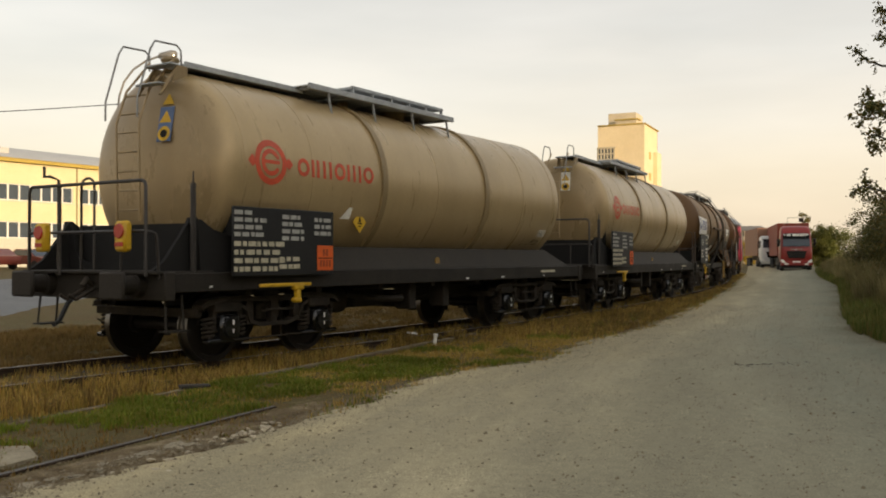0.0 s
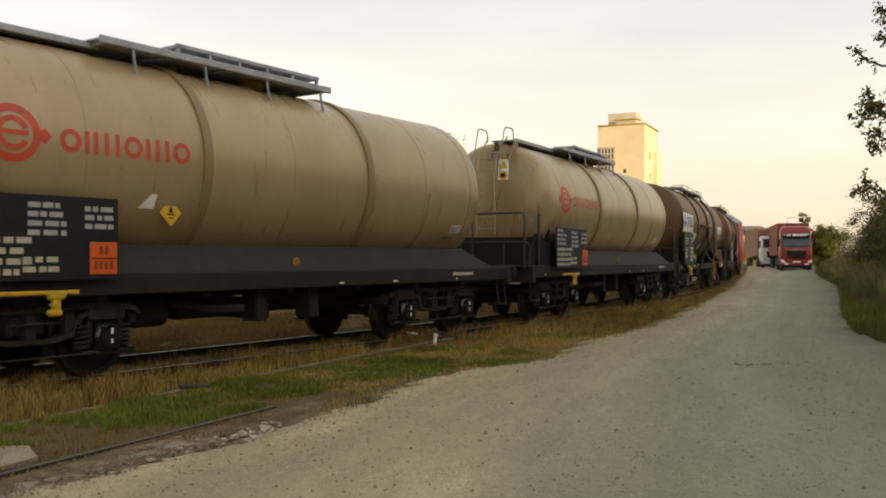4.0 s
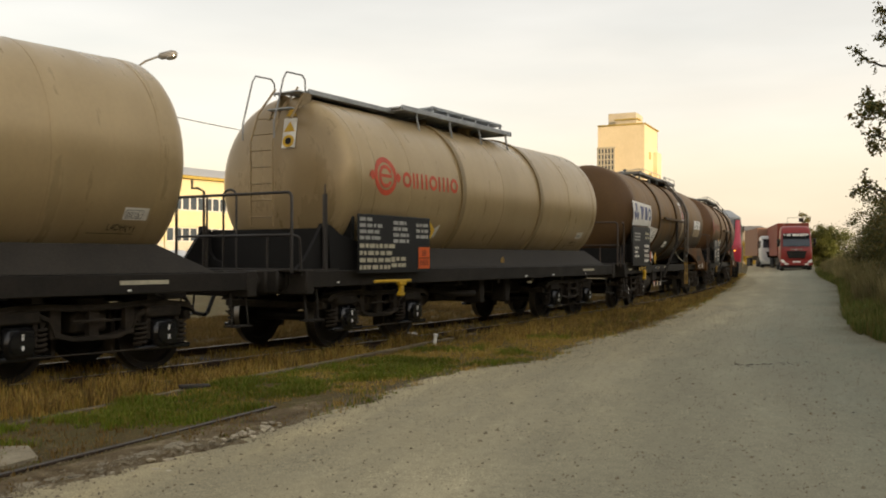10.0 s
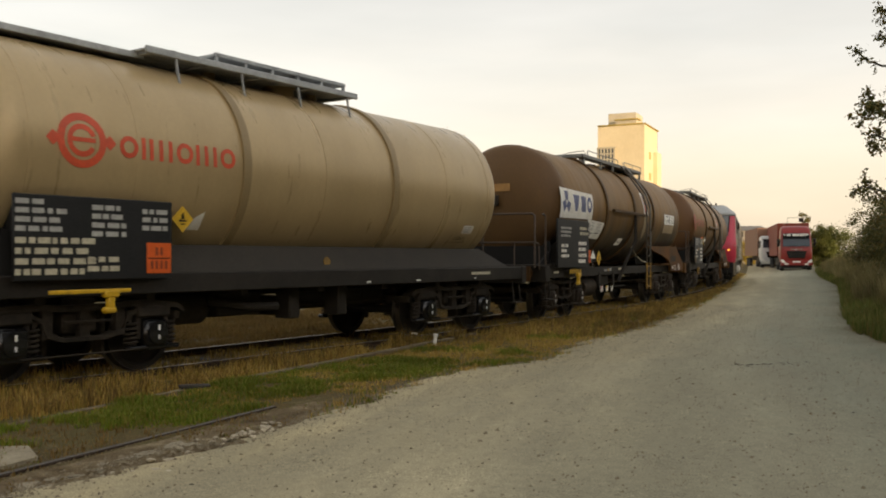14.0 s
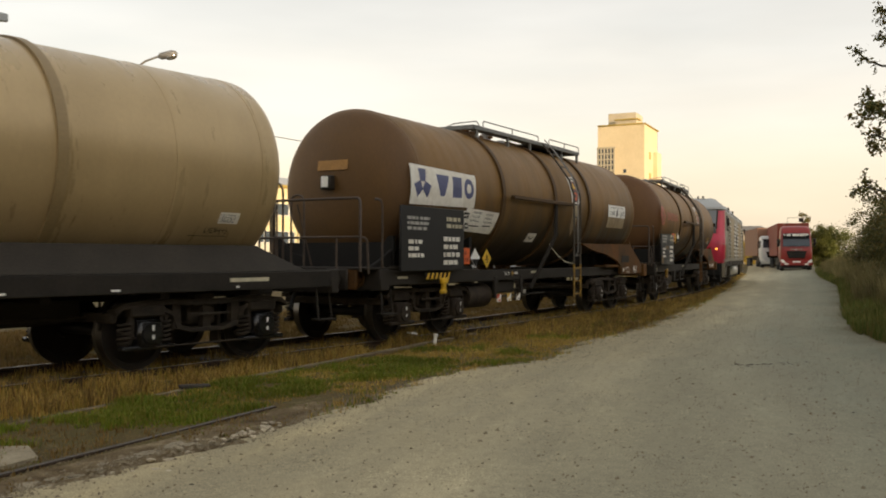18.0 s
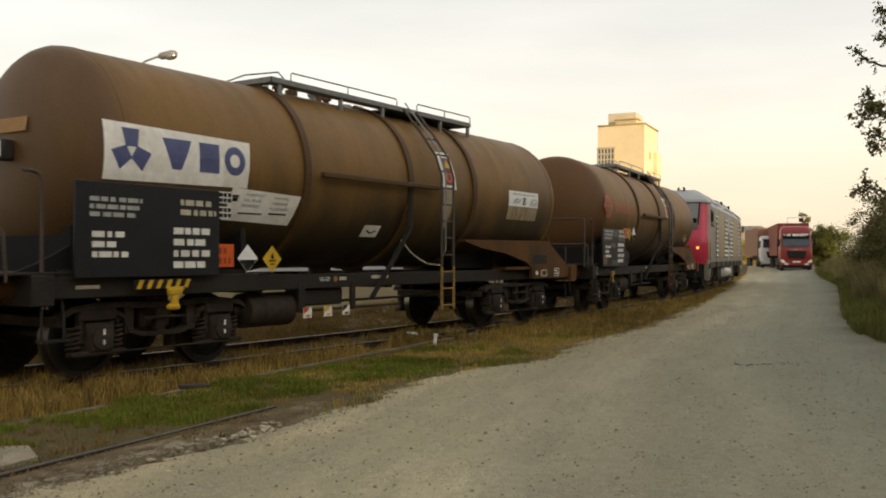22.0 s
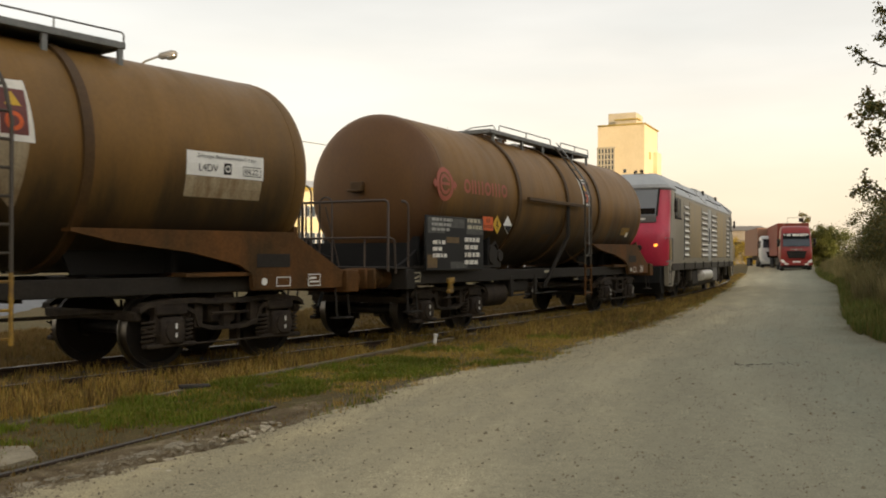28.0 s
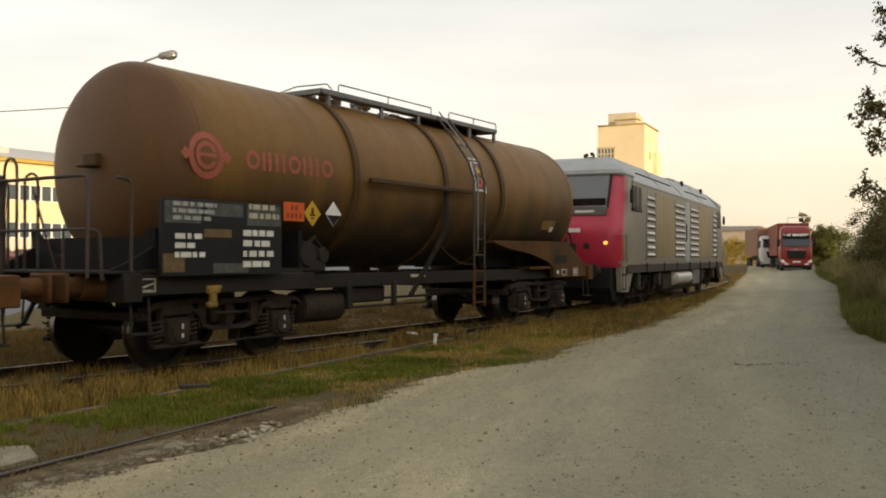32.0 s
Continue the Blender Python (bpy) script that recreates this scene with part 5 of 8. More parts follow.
    k.rect(1.13, 1.43, 2.63, 3.11)
    part("sign_plate", k.data("sign_plate", M_SIGNRED), M_SIGNRED, W, "dark red safety sign")
    k = Skin(R, ZC)
    k.rect(-0.88, -0.46, 1.70, 1.88)
    part("label_plate", k.data("label_plate", M_WHITE_DIRTY if board else M_BROWN_STRAP), M_WHITE_DIRTY, W)
    if board:
        k = Skin(R, ZC, 0.010)
        k.quad([(-0.79, 1.79), (-0.67, 1.75), (-0.67, 1.77), (-0.79, 1.815)])
        k.quad([(-0.67, 1.75), (-0.55, 1.79), (-0.55, 1.815), (-0.67, 1.77)])
        tagged(part("writing", k.data("writing", M_BLACK), M_BLACK, W), kind="stuff")
    lever(W, -4.83 if board else -5.35, M_YELLOW if board else M_YELLOW_OLD, 0.12)
    # frame stencils
    for x, z, w, h in ((4.95, 0.98, 0.26, 0.13), (5.55, 0.97, 0.24, 0.17)):
        s = Mesh()
        for a, b, c, d in ((x, x + w, z, z + 0.012), (x, x + w, z + h - 0.012, z + h), (x, x + 0.012, z, z + h), (x + w - 0.012, x + w, z, z + h)):
            s.box(a, b, -1.271, -1.2745, c, d)
        if w < 0.25:
            s.box(x + 0.03, x + w - 0.03, -1.271, -1.2745, z + 0.05, z + 0.075).box(x + 0.03, x + 0.16, -1.271, -1.2745, z + 0.10, z + 0.13)
        part("stencil", s, M_WHITE, W)
    part("stencil", Mesh().box(-6.45, -6.11, -1.301, -1.304, 0.97, 1.13) if not board else Mesh().box(-6.05, -5.75, -1.301, -1.304, 1.03, 1.07), M_CREAM, W)
    if not board:
        part("plate_drawing", Mesh().box(-6.43, -6.13, -1.305, -1.307, 0.985, 1.115), M_FRAME, W)
        part("plate_figure", Mesh().prism([(-6.34, 1.0), (-6.15, 1.06), (-6.15, 1.08), (-6.34, 1.03)], -1.308, -1.310).box(-6.42, -6.39, -1.308, -1.310, 1.0, 1.10).box(-6.42, -6.16, -1.308, -1.310, 0.99, 1.0), M_CREAM, W)
    else:
        k = Skin(R, ZC)
        k.quad([(1.13, 2.05), (1.36, 1.85), (1.44, 2.555), (1.08, 2.555)], 3, 5)
        part("white_run_off", k.data("white_run_off", M_RUNOFF), M_RUNOFF, W, "pale run-off streak below the sign")
    part("disc_mark", Mesh().lathe([(-1.29, 0.05), (-1.286, 0.05)], "y", (4.72, 0, 1.05), 14), M_WHITE, W)
    return W


M_SIGNRED = mat("dark_red_sign", (0.16, 0.035, 0.025), 0.5, 0.0, 0.2, 6, 40, 0.02)
M_PATCH = mat("worn_grey_patch", (0.115, 0.112, 0.10), 0.6, 0.0, 0.4, 5, 40, 0.02, (0.05, 0.05, 0.045))
M_OCHREOLD = mat("worn_ochre_patch", (0.20, 0.12, 0.045), 0.6, 0.0, 0.4, 5, 40, 0.02)
M_RUNOFF = mat("run_off_stain", (0.42, 0.34, 0.22), 0.6, 0.0, 0.3, 7, 40, 0.03, (0.20, 0.12, 0.05), streak=0.92)
# ---- locomotive ----
M_LOCO = mat("loco_grey_paint", (0.30, 0.262, 0.198), 0.5, 0.1, 0.2, 1.5, 30, 0.03, (0.25, 0.22, 0.165), streak=0.6)
M_LOCO_RED = mat("loco_magenta_red", (0.55, 0.030, 0.065), 0.38, 0.0, 0.15, 2, 30, 0.02)
M_LOCO_ROOF = mat("loco_roof_grey", (0.40, 0.41, 0.40), 0.5, 0.1, 0.18, 2, 30, 0.03)
M_CAB_DARK = mat("dark_cab_opening", (0.012, 0.012, 0.012), 0.45, 0.0, 0.2, 3, 30, 0.0, spec=0.15)
M_SILL = mat("loco_sill_grey", (0.15, 0.14, 0.13), 0.55, 0.0, 0.2, 3, 40, 0.03)
M_UNDER = mat("loco_underframe_grime", (0.085, 0.072, 0.055), 0.75, 0.0, 0.35, 3, 40, 0.1, (0.045, 0.038, 0.03), spec=0.2)
M_PANEL = mat("loco_streaked_panel", (0.38, 0.255, 0.095), 0.45, 0.0, 0.25, 2.2, 30, 0.03, (0.17, 0.13, 0.07), streak=0.93)
M_LOUVRE = mat("louvre_light", (0.62, 0.59, 0.52), 0.35, 0.3, 0.15, 6, 50, 0.03)
M_GLASS = glass_mat("dark_glass")
# the sky's reflection on the windscreen is put into a paler tint
M_SCREEN = glass_mat("sky_pale_windscreen", (0.16, 0.165, 0.165))
M_HEAD = mat("headlamp_glow", (1.0, 0.36, 0.06), 0.3, 0.0, 0.0, 3, 30, 0.0, emit=1.6)


def locomotive():
    L = thing("diesel_locomotive", "grey and magenta-red diesel locomotive with a lit headlamp, pushing the wagons", "locomotive")
    H = 10.14
    # body side from cab to cab, with a sloping roof shoulder
    part("body", Mesh().prism([(-1.42, 1.12), (-1.45, 1.30), (-1.44, 3.38), (1.44, 3.38), (1.45, 1.30), (1.42, 1.12)], -7.9, 7.9, "x"), M_LOCO, L)
    part("roof", Mesh().prism([(-1.44, 3.384), (-1.32, 3.52), (-1.02, 3.84), (-0.60, 3.95), (0.60, 3.95), (1.02, 3.84), (1.32, 3.52), (1.44, 3.384)], -7.9, 7.9, "x"), M_LOCO_ROOF, L)
    part("roof_hood", Mesh().prism([(-1.10, 3.72), (-0.95, 3.97), (-0.78, 4.04), (0.78, 4.04), (0.95, 3.97), (1.10, 3.72)], -7.62, 7.62, "x"), M_LOCO_ROOF, L)
    part("roof_hood", Mesh().prism([(-0.98, 3.90), (-0.90, 4.08), (-0.72, 4.14), (0.72, 4.14), (0.90, 4.08), (0.98, 3.90)], 0.6, 6.9, "x"), M_LOCO_ROOF, L)
    for q in (-4.2, -0.6, 3.4):
        part("roof_joint", Mesh().prism([(-1.45, 3.39), (-1.33, 3.53), (-1.03, 3.85), (-0.97, 3.98), (-0.80, 4.05), (-0.80, 4.03), (-0.95, 3.96), (-1.01, 3.83), (-1.31, 3.51)], q, q + 0.02, "x"), M_LOCO, L)
    for q in (1.7, 5.9):
        part("roof_eye", Mesh().box(q, q + 0.16, -1.02, -0.92, 3.92, 4.10, 0.02), M_FRAME, L)
    for x0, x1 in ((-6.4, -1.4), (1.2, 6.2)):
        part("roof_seam", Mesh().tube([(x0, -1.17, 3.70), (x1, -1.17, 3.70)], 0.018, 6), M_FRAME, L)
    part("gutter", Mesh().box(-7.9, 7.9, -1.455, -1.43, 3.33, 3.39, 0.008), M_LOCO_ROOF, L)
    for end in (-1, 1):
        # cab in level slices: upright nose, rounded ledge, raked windscreen frame, brow
        def slices(rows, corner=0.34, n=7):
            m = Mesh()
            vs, fs = [], []
            for z, back, fore, w in rows:
                r = min(corner, (fore - back) * 0.95, w * 0.6)
                line = [(back, -w)] + [(fore - r + r * math.sin(a), -w + r - r * math.cos(a)) for a in (math.pi / 2 * k / n for k in range(n + 1))]
                line += [(u, -q) for u, q in reversed(line)]
                vs += [(end * u, q, z) for u, q in line]
            k = len(vs) // len(rows)
            for a in range(len(rows) - 1):
                for q in range(k):
                    fs.append((a * k + q, a * k + (q + 1) % k, (a + 1) * k + (q + 1) % k, (a + 1) * k + q))
            fs += [tuple(range(k)), tuple((len(rows) - 1) * k + q for q in range(k))]
            return m.add(vs, fs)
        part("cab_side", slices([(1.12, 7.9, 9.02, 1.45), (1.95, 7.9, 8.98, 1.452), (2.3, 7.9, 8.76, 1.45), (2.6, 7.9, 8.62, 1.44), (3.40, 7.9, 8.42, 1.42), (3.50, 7.9, 8.38, 1.38)], 0.10), M_LOCO, L)
        front = part("cab_front", slices([(1.12, 8.3, 9.26, 1.40), (1.22, 8.3, 9.31, 1.43), (1.90, 8.3, 9.32, 1.44), (2.08, 8.3, 9.29, 1.44), (2.22, 8.3, 9.22, 1.43), (2.32, 8.3, 9.14, 1.42), (2.44, 8.3, 9.08, 1.41), (3.00, 8.3, 8.92, 1.40), (3.48, 8.0, 8.77, 1.385)]), M_LOCO_RED, L, "magenta-red cab front")
        part("cab_brow", slices([(3.44, 7.6, 8.80, 1.40), (3.50, 7.6, 8.86, 1.42), (3.60, 7.6, 8.84, 1.38), (3.74, 7.6, 8.62, 1.20), (3.88, 7.6, 8.36, 1.04), (3.98, 7.6, 8.16, 0.90), (4.00, 7.6, 8.0, 0.84)], 0.30), M_LOCO_ROOF, L)
        # windscreen lies on the rake between brow and nose
        m = Mesh()
        a, b = Vector((8.79, 0, 3.44)), Vector((9.02, 0, 2.66))
        for y in (1,):
            m.add([(end * (a.x + 0.03), -1.10, a.z), (end * (a.x + 0.03), 1.10, a.z), (end * (b.x + 0.035), 1.06, b.z), (end * (b.x + 0.035), -1.06, b.z),
                   (end * (a.x - 0.12), -1.10, a.z), (end * (a.x - 0.12), 1.10, a.z), (end * (b.x - 0.12), 1.06, b.z), (end * (b.x - 0.12), -1.06, b.z)],
                  [(0, 1, 2, 3), (4, 5, 6, 7), (0, 1, 5, 4), (1, 2, 6, 5), (2, 3, 7, 6), (3, 0, 4, 7)])
        part("windscreen", m, M_SCREEN, front, "grey cab windscreen reflecting the sky")
        part("screen_sill", Mesh().box(end * 8.98, end * 9.12, -1.06, 1.06, 2.42, 2.66, 0.02), M_SILL, front)
        part("sill_marks", Mesh().box(end * 9.125, end * 9.12, -0.75, -0.25, 2.50, 2.56), M_WHITE_DIRTY, front)
        part("screen_shade", Mesh().box(end * 9.045, end * 9.055, -1.02, 1.02, 2.68, 2.86, 0.004), M_CAP, front)
        for s in (-1, 1):
            part("screen_post", Mesh().tube([(end * 8.82, s * 1.11, 3.46), (end * 9.06, s * 1.07, 2.62)], 0.03, 6), M_FRAME, front)
            part("wiper", Mesh().tube([(end * 9.10, s * 0.3, 2.60), (end * 9.02, s * 0.62, 2.82)], 0.012, 5), M_FRAME, front)
            part("corner_panel", Mesh().box(end * 8.62, end * 8.98, s * 1.425, s * 1.463, 1.30, 1.90, 0.01), M_PANEL, L)
            part("cab_apron", Mesh().prism([(end * 7.7, 1.11), (end * 9.15, 1.11), (end * 9.05, 0.52), (end * 8.35, 0.48)], s * 1.30, s * 1.43), M_LOCO, L)
        part("nose_grille", Mesh().box(end * 9.30, end * 9.36, -0.35, 0.35, 1.40, 1.72, 0.03), M_BOGIE, front)
        part("jumper_hose", Mesh().tube([(end * 9.36, -0.25, 1.7), (end * 9.48, -0.22, 1.95), (end * 9.46, 0.0, 2.08), (end * 9.45, 0.22, 1.95), (end * 9.36, 0.25, 1.6)], 0.03, 8), M_HOSE, front)
        for s in (-1, 1):
            hl = part("headlamp", Mesh().lathe([(0, 0.125), (0.24, 0.12), (0.25, 0.10)], "x", (0, 0, 0), 20), M_FRAME, front, at=Matrix.Translation((end * 9.05, s * 1.08, 1.74)) @ Matrix.Rotation(0 if end > 0 else math.pi, 4, "Z"))
            glow = M_HEAD if (end < 0 and s < 0) else M_GLASS
            part("lens", Mesh().lathe([(0.255, 0.075), (0.268, 0.05)], "x", (0, 0, 0), 20), glow, hl, "glowing warm headlamp lens" if glow is M_HEAD else "")
            part("small_lamp", Mesh().lathe([(0.2, 0.085), (0.24, 0.07)], "x", (0, 0, 0), 16), M_FRAME, front, at=Matrix.Translation((end * 9.13, s * 0.60, 1.66)) @ Matrix.Rotation(0 if end > 0 else math.pi, 4, "Z"))
            part("cab_mirror", Mesh().box(end * 8.35, end * 8.5, s * 1.5, s * 1.58, 2.75, 3.1, 0.02), M_FRAME, L)
            w = part("cab_window", Mesh().box(end * 6.95, end * 8.0, s * 1.43, s * 1.463, 2.65, 3.24, 0.012), M_CAB_DARK, L)
            part("window_post", Mesh().box(end * 7.42, end * 7.50, s * 1.44, s * 1.478, 2.63, 3.26, 0.01), M_LOCO, w)
            part("window_frame", Mesh().box(end * 6.9, end * 8.05, s * 1.44, s * 1.475, 2.58, 2.65, 0.01), M_FRAME, w)
            part("grab_rail", Mesh().tube([(end * 6.6, s * 1.49, 1.3), (end * 6.6, s * 1.52, 1.4), (end * 6.6, s * 1.52, 2.7), (end * 6.6, s * 1.49, 2.8)], 0.016, 6), M_BARE, L)
            part("corner_rail", Mesh().tube([(end * 9.2, s * 1.36, 1.95), (end * 8.8, s * 1.50, 1.95), (end * 8.78, s * 1.50, 1.25), (end * 9.2, s * 1.38, 1.25)], 0.02, 6), M_BARE, L)
            part("step", Mesh().box(end * 8.6, end * 9.0, s * 1.2, s * 1.46, 0.55, 0.59, 0.01).box(end * 8.6, end * 9.0, s * 1.2, s * 1.46, 0.92, 0.96, 0.01).box(end * 8.62, end * 8.66, s * 1.3, s * 1.44, 0.55, 1.12).box(end * 8.94, end * 8.98, s * 1.3, s * 1.44, 0.55, 1.12), M_FRAME, L)
        part("nose_marks", Mesh().box(end * 9.325, end * 9.33, -0.45, -0.15, 2.0, 2.10).box(end * 9.325, end * 9.33, -0.08, 0.12, 2.0, 2.10).box(end * 9.325, end * 9.33, 0.2, 0.45, 2.0, 2.10), M_WHITE, front)
        part("plough", Mesh().prism([(end * 8.7, 1.10), (end * 9.45, 1.12), (end * 9.5, 0.62), (end * 9.25, 0.28), (end * 8.95, 0.30)], -1.25, 1.25), M_BLACK, L)
        buffer_pair(L, end * H, end)
        coupling(L, end * H, end)
        bogie(L, end * 5.35, M_BOGIE_C, base=2.8, r=0.575, spots=False)
        part("bogie_cover", Mesh().box(end * 3.3, end * 7.4, -0.62, 0.62, 0.35, 1.10, 0.04).box(end * 3.5, end * 4.3, -1.12, 1.12, 0.62, 1.08, 0.03).box(end * 6.4, end * 7.2, -1.12, 1.12, 0.62, 1.08, 0.03), M_BOGIE, L)
        for q in (4.0, 6.75):
            part("sand_box", Mesh().box(end * (q - 0.18), end * (q + 0.18), -1.36, -1.16, 0.55, 0.98, 0.04), M_UNDER, L)
            part("sand_pipe", Mesh().tube([(end * q, -1.25, 0.5), (end * q, -1.05, 0.15)], 0.025, 6), M_BOGIE, L)
    # flank: louvres, dark panels, doors
    plan = (("louvre", 1.15), ("panel", 3.0), ("louvre", 1.8), ("door", 1.0), ("louvre", 1.8), ("panel", 3.4), ("louvre", 1.2))
    for s in (-1, 1):
        x = -6.3
        for kind, w in plan:
            if kind == "louvre":
                box = part("louvre_frame", Mesh().box(x + 0.06, x + w - 0.06, s * 1.448, s * 1.456, 1.36, 3.22, 0.004), M_LOCO, L)
                for k in range(9):
                    z = 1.42 + 0.198 * k
                    part("louvre", Mesh().prism([(s * 1.456, z), (s * 1.495, z + 0.012), (s * 1.456, z + 0.07)], x + 0.1, x + w - 0.1, "x"), M_LOUVRE, box)
                    part("louvre_gap", Mesh().box(x + 0.12, x + w - 0.12, s * 1.454, s * 1.459, z - 0.05, z - 0.004), M_UNDER, box)
            elif kind == "panel":
                part("side_panel", Mesh().box(x + 0.05, x + w - 0.05, s * 1.447, s * 1.458, 1.36, 3.24, 0.005), M_PANEL, L)
            else:
                dr = part("body_door", Mesh().box(x + 0.05, x + w - 0.05, s * 1.447, s * 1.458, 1.22, 3.24, 0.005), M_LOCO_ROOF, L)
                part("door_handle", Mesh().tube([(x + 0.15, s * 1.47, 1.9), (x + 0.15, s * 1.49, 2.0), (x + 0.15, s * 1.49, 2.4), (x + 0.15, s * 1.47, 2.5)], 0.015, 6), M_FRAME, dr)
            x += w
        part("side_sill", Mesh().box(-8.6, 8.6, s * 1.40, s * 1.47, 0.96, 1.18, 0.015), M_UNDER, L)
        for q in (-6.4, -4.0, -1.9, 0.4, 2.6, 4.8, 6.8):
            part("jack_pad", Mesh().box(q, q + 0.10, s * 1.47, s * 1.50, 0.98, 1.22, 0.01), M_FRAME, L)
    part("fuel_tank", Mesh().box(-3.1, 3.1, -1.25, 1.25, 0.30, 0.98, 0.10), M_FRAME, L)
    # sunlight on the cylinder is put into its colour, the pale louvre paint
    part("air_cylinder", Mesh().lathe([(-1.75, 0.05), (-1.67, 0.22), (0.9, 0.22), (0.98, 0.05)], "x", (0, -1.28, 0.70), 20), M_LOUVRE, L)
    part("equipment_box", Mesh().box(1.5, 3.0, -1.40, -1.2, 0.42, 0.96, 0.03), M_SILL, L)
    part("horn", Mesh().tube([(-8.05, -0.45, 3.97), (-8.05, -0.45, 4.06), (-8.25, -0.45, 4.07)], [0.02, 0.03, 0.05], 8).tube([(-8.05, -0.2, 3.97), (-8.05, -0.2, 4.06), (-7.85, -0.2, 4.09)], [0.02, 0.03, 0.05], 8).tube([(-8.05, -0.45, 4.0), (-8.05, -0.2, 4.0)], 0.02, 6), M_FRAME, L)
    part("aerial", Mesh().tube([(-4.8, 0.2, 4.05), (-4.8, 0.2, 4.25)], 0.02, 6), M_FRAME, L)
    return L


# ---- ground, road, rails ----
def ground_mat(name, stops, s1, s2, fine, bump, rough=0.95, dist=0.02, grit=False):
    """Earthy surface: two noises mix the colours, a fine one gives grit."""
    m = bpy.data.materials.new(name)
    m.use_nodes = True
    N, L = m.node_tree.nodes, m.node_tree.links
    b = N["Principled BSDF"]
    b.inputs["Roughness"].default_value = rough
    b.inputs["Specular IOR Level"].default_value = 0.2
    tc = N.new("ShaderNodeTexCoord")
    ns = []
    for sc, det in ((s1, 7), (s2, 6), (fine, 5)):
        n = N.new("ShaderNodeTexNoise")
        n.inputs["Scale"].default_value, n.inputs["Detail"].default_value, n.inputs["Roughness"].default_value = sc, det, 0.65
        if grit and sc != fine:
            # patches drawn out along the road
            mp = N.new("ShaderNodeMapping")
            mp.vector_type = "TEXTURE"
            mp.inputs["Rotation"].default_value = (0, 0, radians(-18))
            mp.inputs["Scale"].default_value = (1.0, 4.0, 1.0)
            L.new(tc.outputs["Object"], mp.inputs[0])
            L.new(mp.outputs[0], n.inputs["Vector"])
        else:
            L.new(tc.outputs["Object"], n.inputs["Vector"])
        ns.append(n)
    ad = N.new("ShaderNodeMath")
    ad.operation = "MULTIPLY_ADD"
    L.new(ns[1].outputs[0], ad.inputs[0])
    ad.inputs[1].default_value = 0.55
    hf = N.new("ShaderNodeMath")
    hf.operation = "MULTIPLY"
    hf.inputs[1].default_value = 0.45
    L.new(ns[0].outputs[0], hf.inputs[0])
    L.new(hf.outputs[0], ad.inputs[2])
    ramp = N.new("ShaderNodeValToRGB")
    e = ramp.color_ramp.elements
    e[0].position, e[0].color = stops[0][0], (*stops[0][1], 1)
    e[1].position, e[1].color = stops[-1][0], (*stops[-1][1], 1)
    for p, c in stops[1:-1]:
        e.new(p).color = (*c, 1)
    L.new(ad.outputs[0], ramp.inputs[0])
    mr = N.new("ShaderNodeMapRange")
    mr.inputs[1].default_value, mr.inputs[2].default_value = 0.28, 0.72
    mr.inputs[3].default_value, mr.inputs[4].default_value = 0.6, 1.3
    L.new(ns[2].outputs[0], mr.inputs[0])
    v = N.new("ShaderNodeVectorMath")
    v.operation = "SCALE"
    L.new(ramp.outputs[0], v.inputs[0])
    L.new(mr.outputs[0], v.inputs["Scale"])
    last = v.outputs[0]
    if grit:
        # sandy dust along the left margin, mud at the right one, a darker cooler tone growing rightwards, pale dust in
        # the wheel tracks
        for key, tint in (("sand", (1.13, 1.02, 0.83)), ("mud", (0.58, 0.50, 0.40)), ("right_dark", (0.52, 0.585, 0.57)), ("dust", (1.16, 1.15, 1.14))):
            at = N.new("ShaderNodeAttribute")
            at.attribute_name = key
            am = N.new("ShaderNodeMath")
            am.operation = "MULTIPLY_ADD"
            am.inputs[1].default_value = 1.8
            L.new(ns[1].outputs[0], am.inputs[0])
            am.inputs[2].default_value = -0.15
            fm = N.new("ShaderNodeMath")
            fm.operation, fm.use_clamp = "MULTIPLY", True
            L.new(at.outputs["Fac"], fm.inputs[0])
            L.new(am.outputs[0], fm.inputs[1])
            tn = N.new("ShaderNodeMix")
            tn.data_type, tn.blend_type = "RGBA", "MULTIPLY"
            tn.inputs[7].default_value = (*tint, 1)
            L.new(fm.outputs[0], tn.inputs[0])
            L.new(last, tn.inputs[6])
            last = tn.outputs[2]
        # trodden mottling at the size of a palm
        mt = N.new("ShaderNodeTexNoise")
        mt.inputs["Scale"].default_value, mt.inputs["Detail"].default_value, mt.inputs["Roughness"].default_value = 11.0, 8, 0.78
        L.new(tc.outputs["Object"], mt.inputs["Vector"])
        mm = N.new("ShaderNodeMapRange")
        for k, q in enumerate((0.34, 0.66, 0.87, 1.12), 1):
            mm.inputs[k].default_value = q
        L.new(mt.outputs[0], mm.inputs[0])
        v2 = N.new("ShaderNodeVectorMath")
        v2.operation = "SCALE"
        L.new(last, v2.inputs[0])
        L.new(mm.outputs[0], v2.inputs["Scale"])
        last = v2.outputs[0]
        # pebbles lie in drifts: small cells, a few of them dark or pale
        dn = N.new("ShaderNodeTexNoise")
        dn.inputs["Scale"].default_value, dn.inputs["Detail"].default_value = 1.6, 5
        L.new(tc.outputs["Object"], dn.inputs["Vector"])
        dr = N.new("ShaderNodeMapRange")
        for k, q in enumerate((0.44, 0.62, 0.15, 1.15), 1):
            dr.inputs[k].default_value = q
        L.new(dn.outputs[0], dr.inputs[0])
        for sc, lo, hi, a, c in ((66.0, 0.87, 0.99, 0.5, 0.62), (80.0, 0.72, 0.95, 0.7, 1.5), (44.0, 0.982, 0.999, 0.6, 0.66), (130.0, 0.55, 0.95, 0.6, 0.62)):
            vo = N.new("ShaderNodeTexVoronoi")
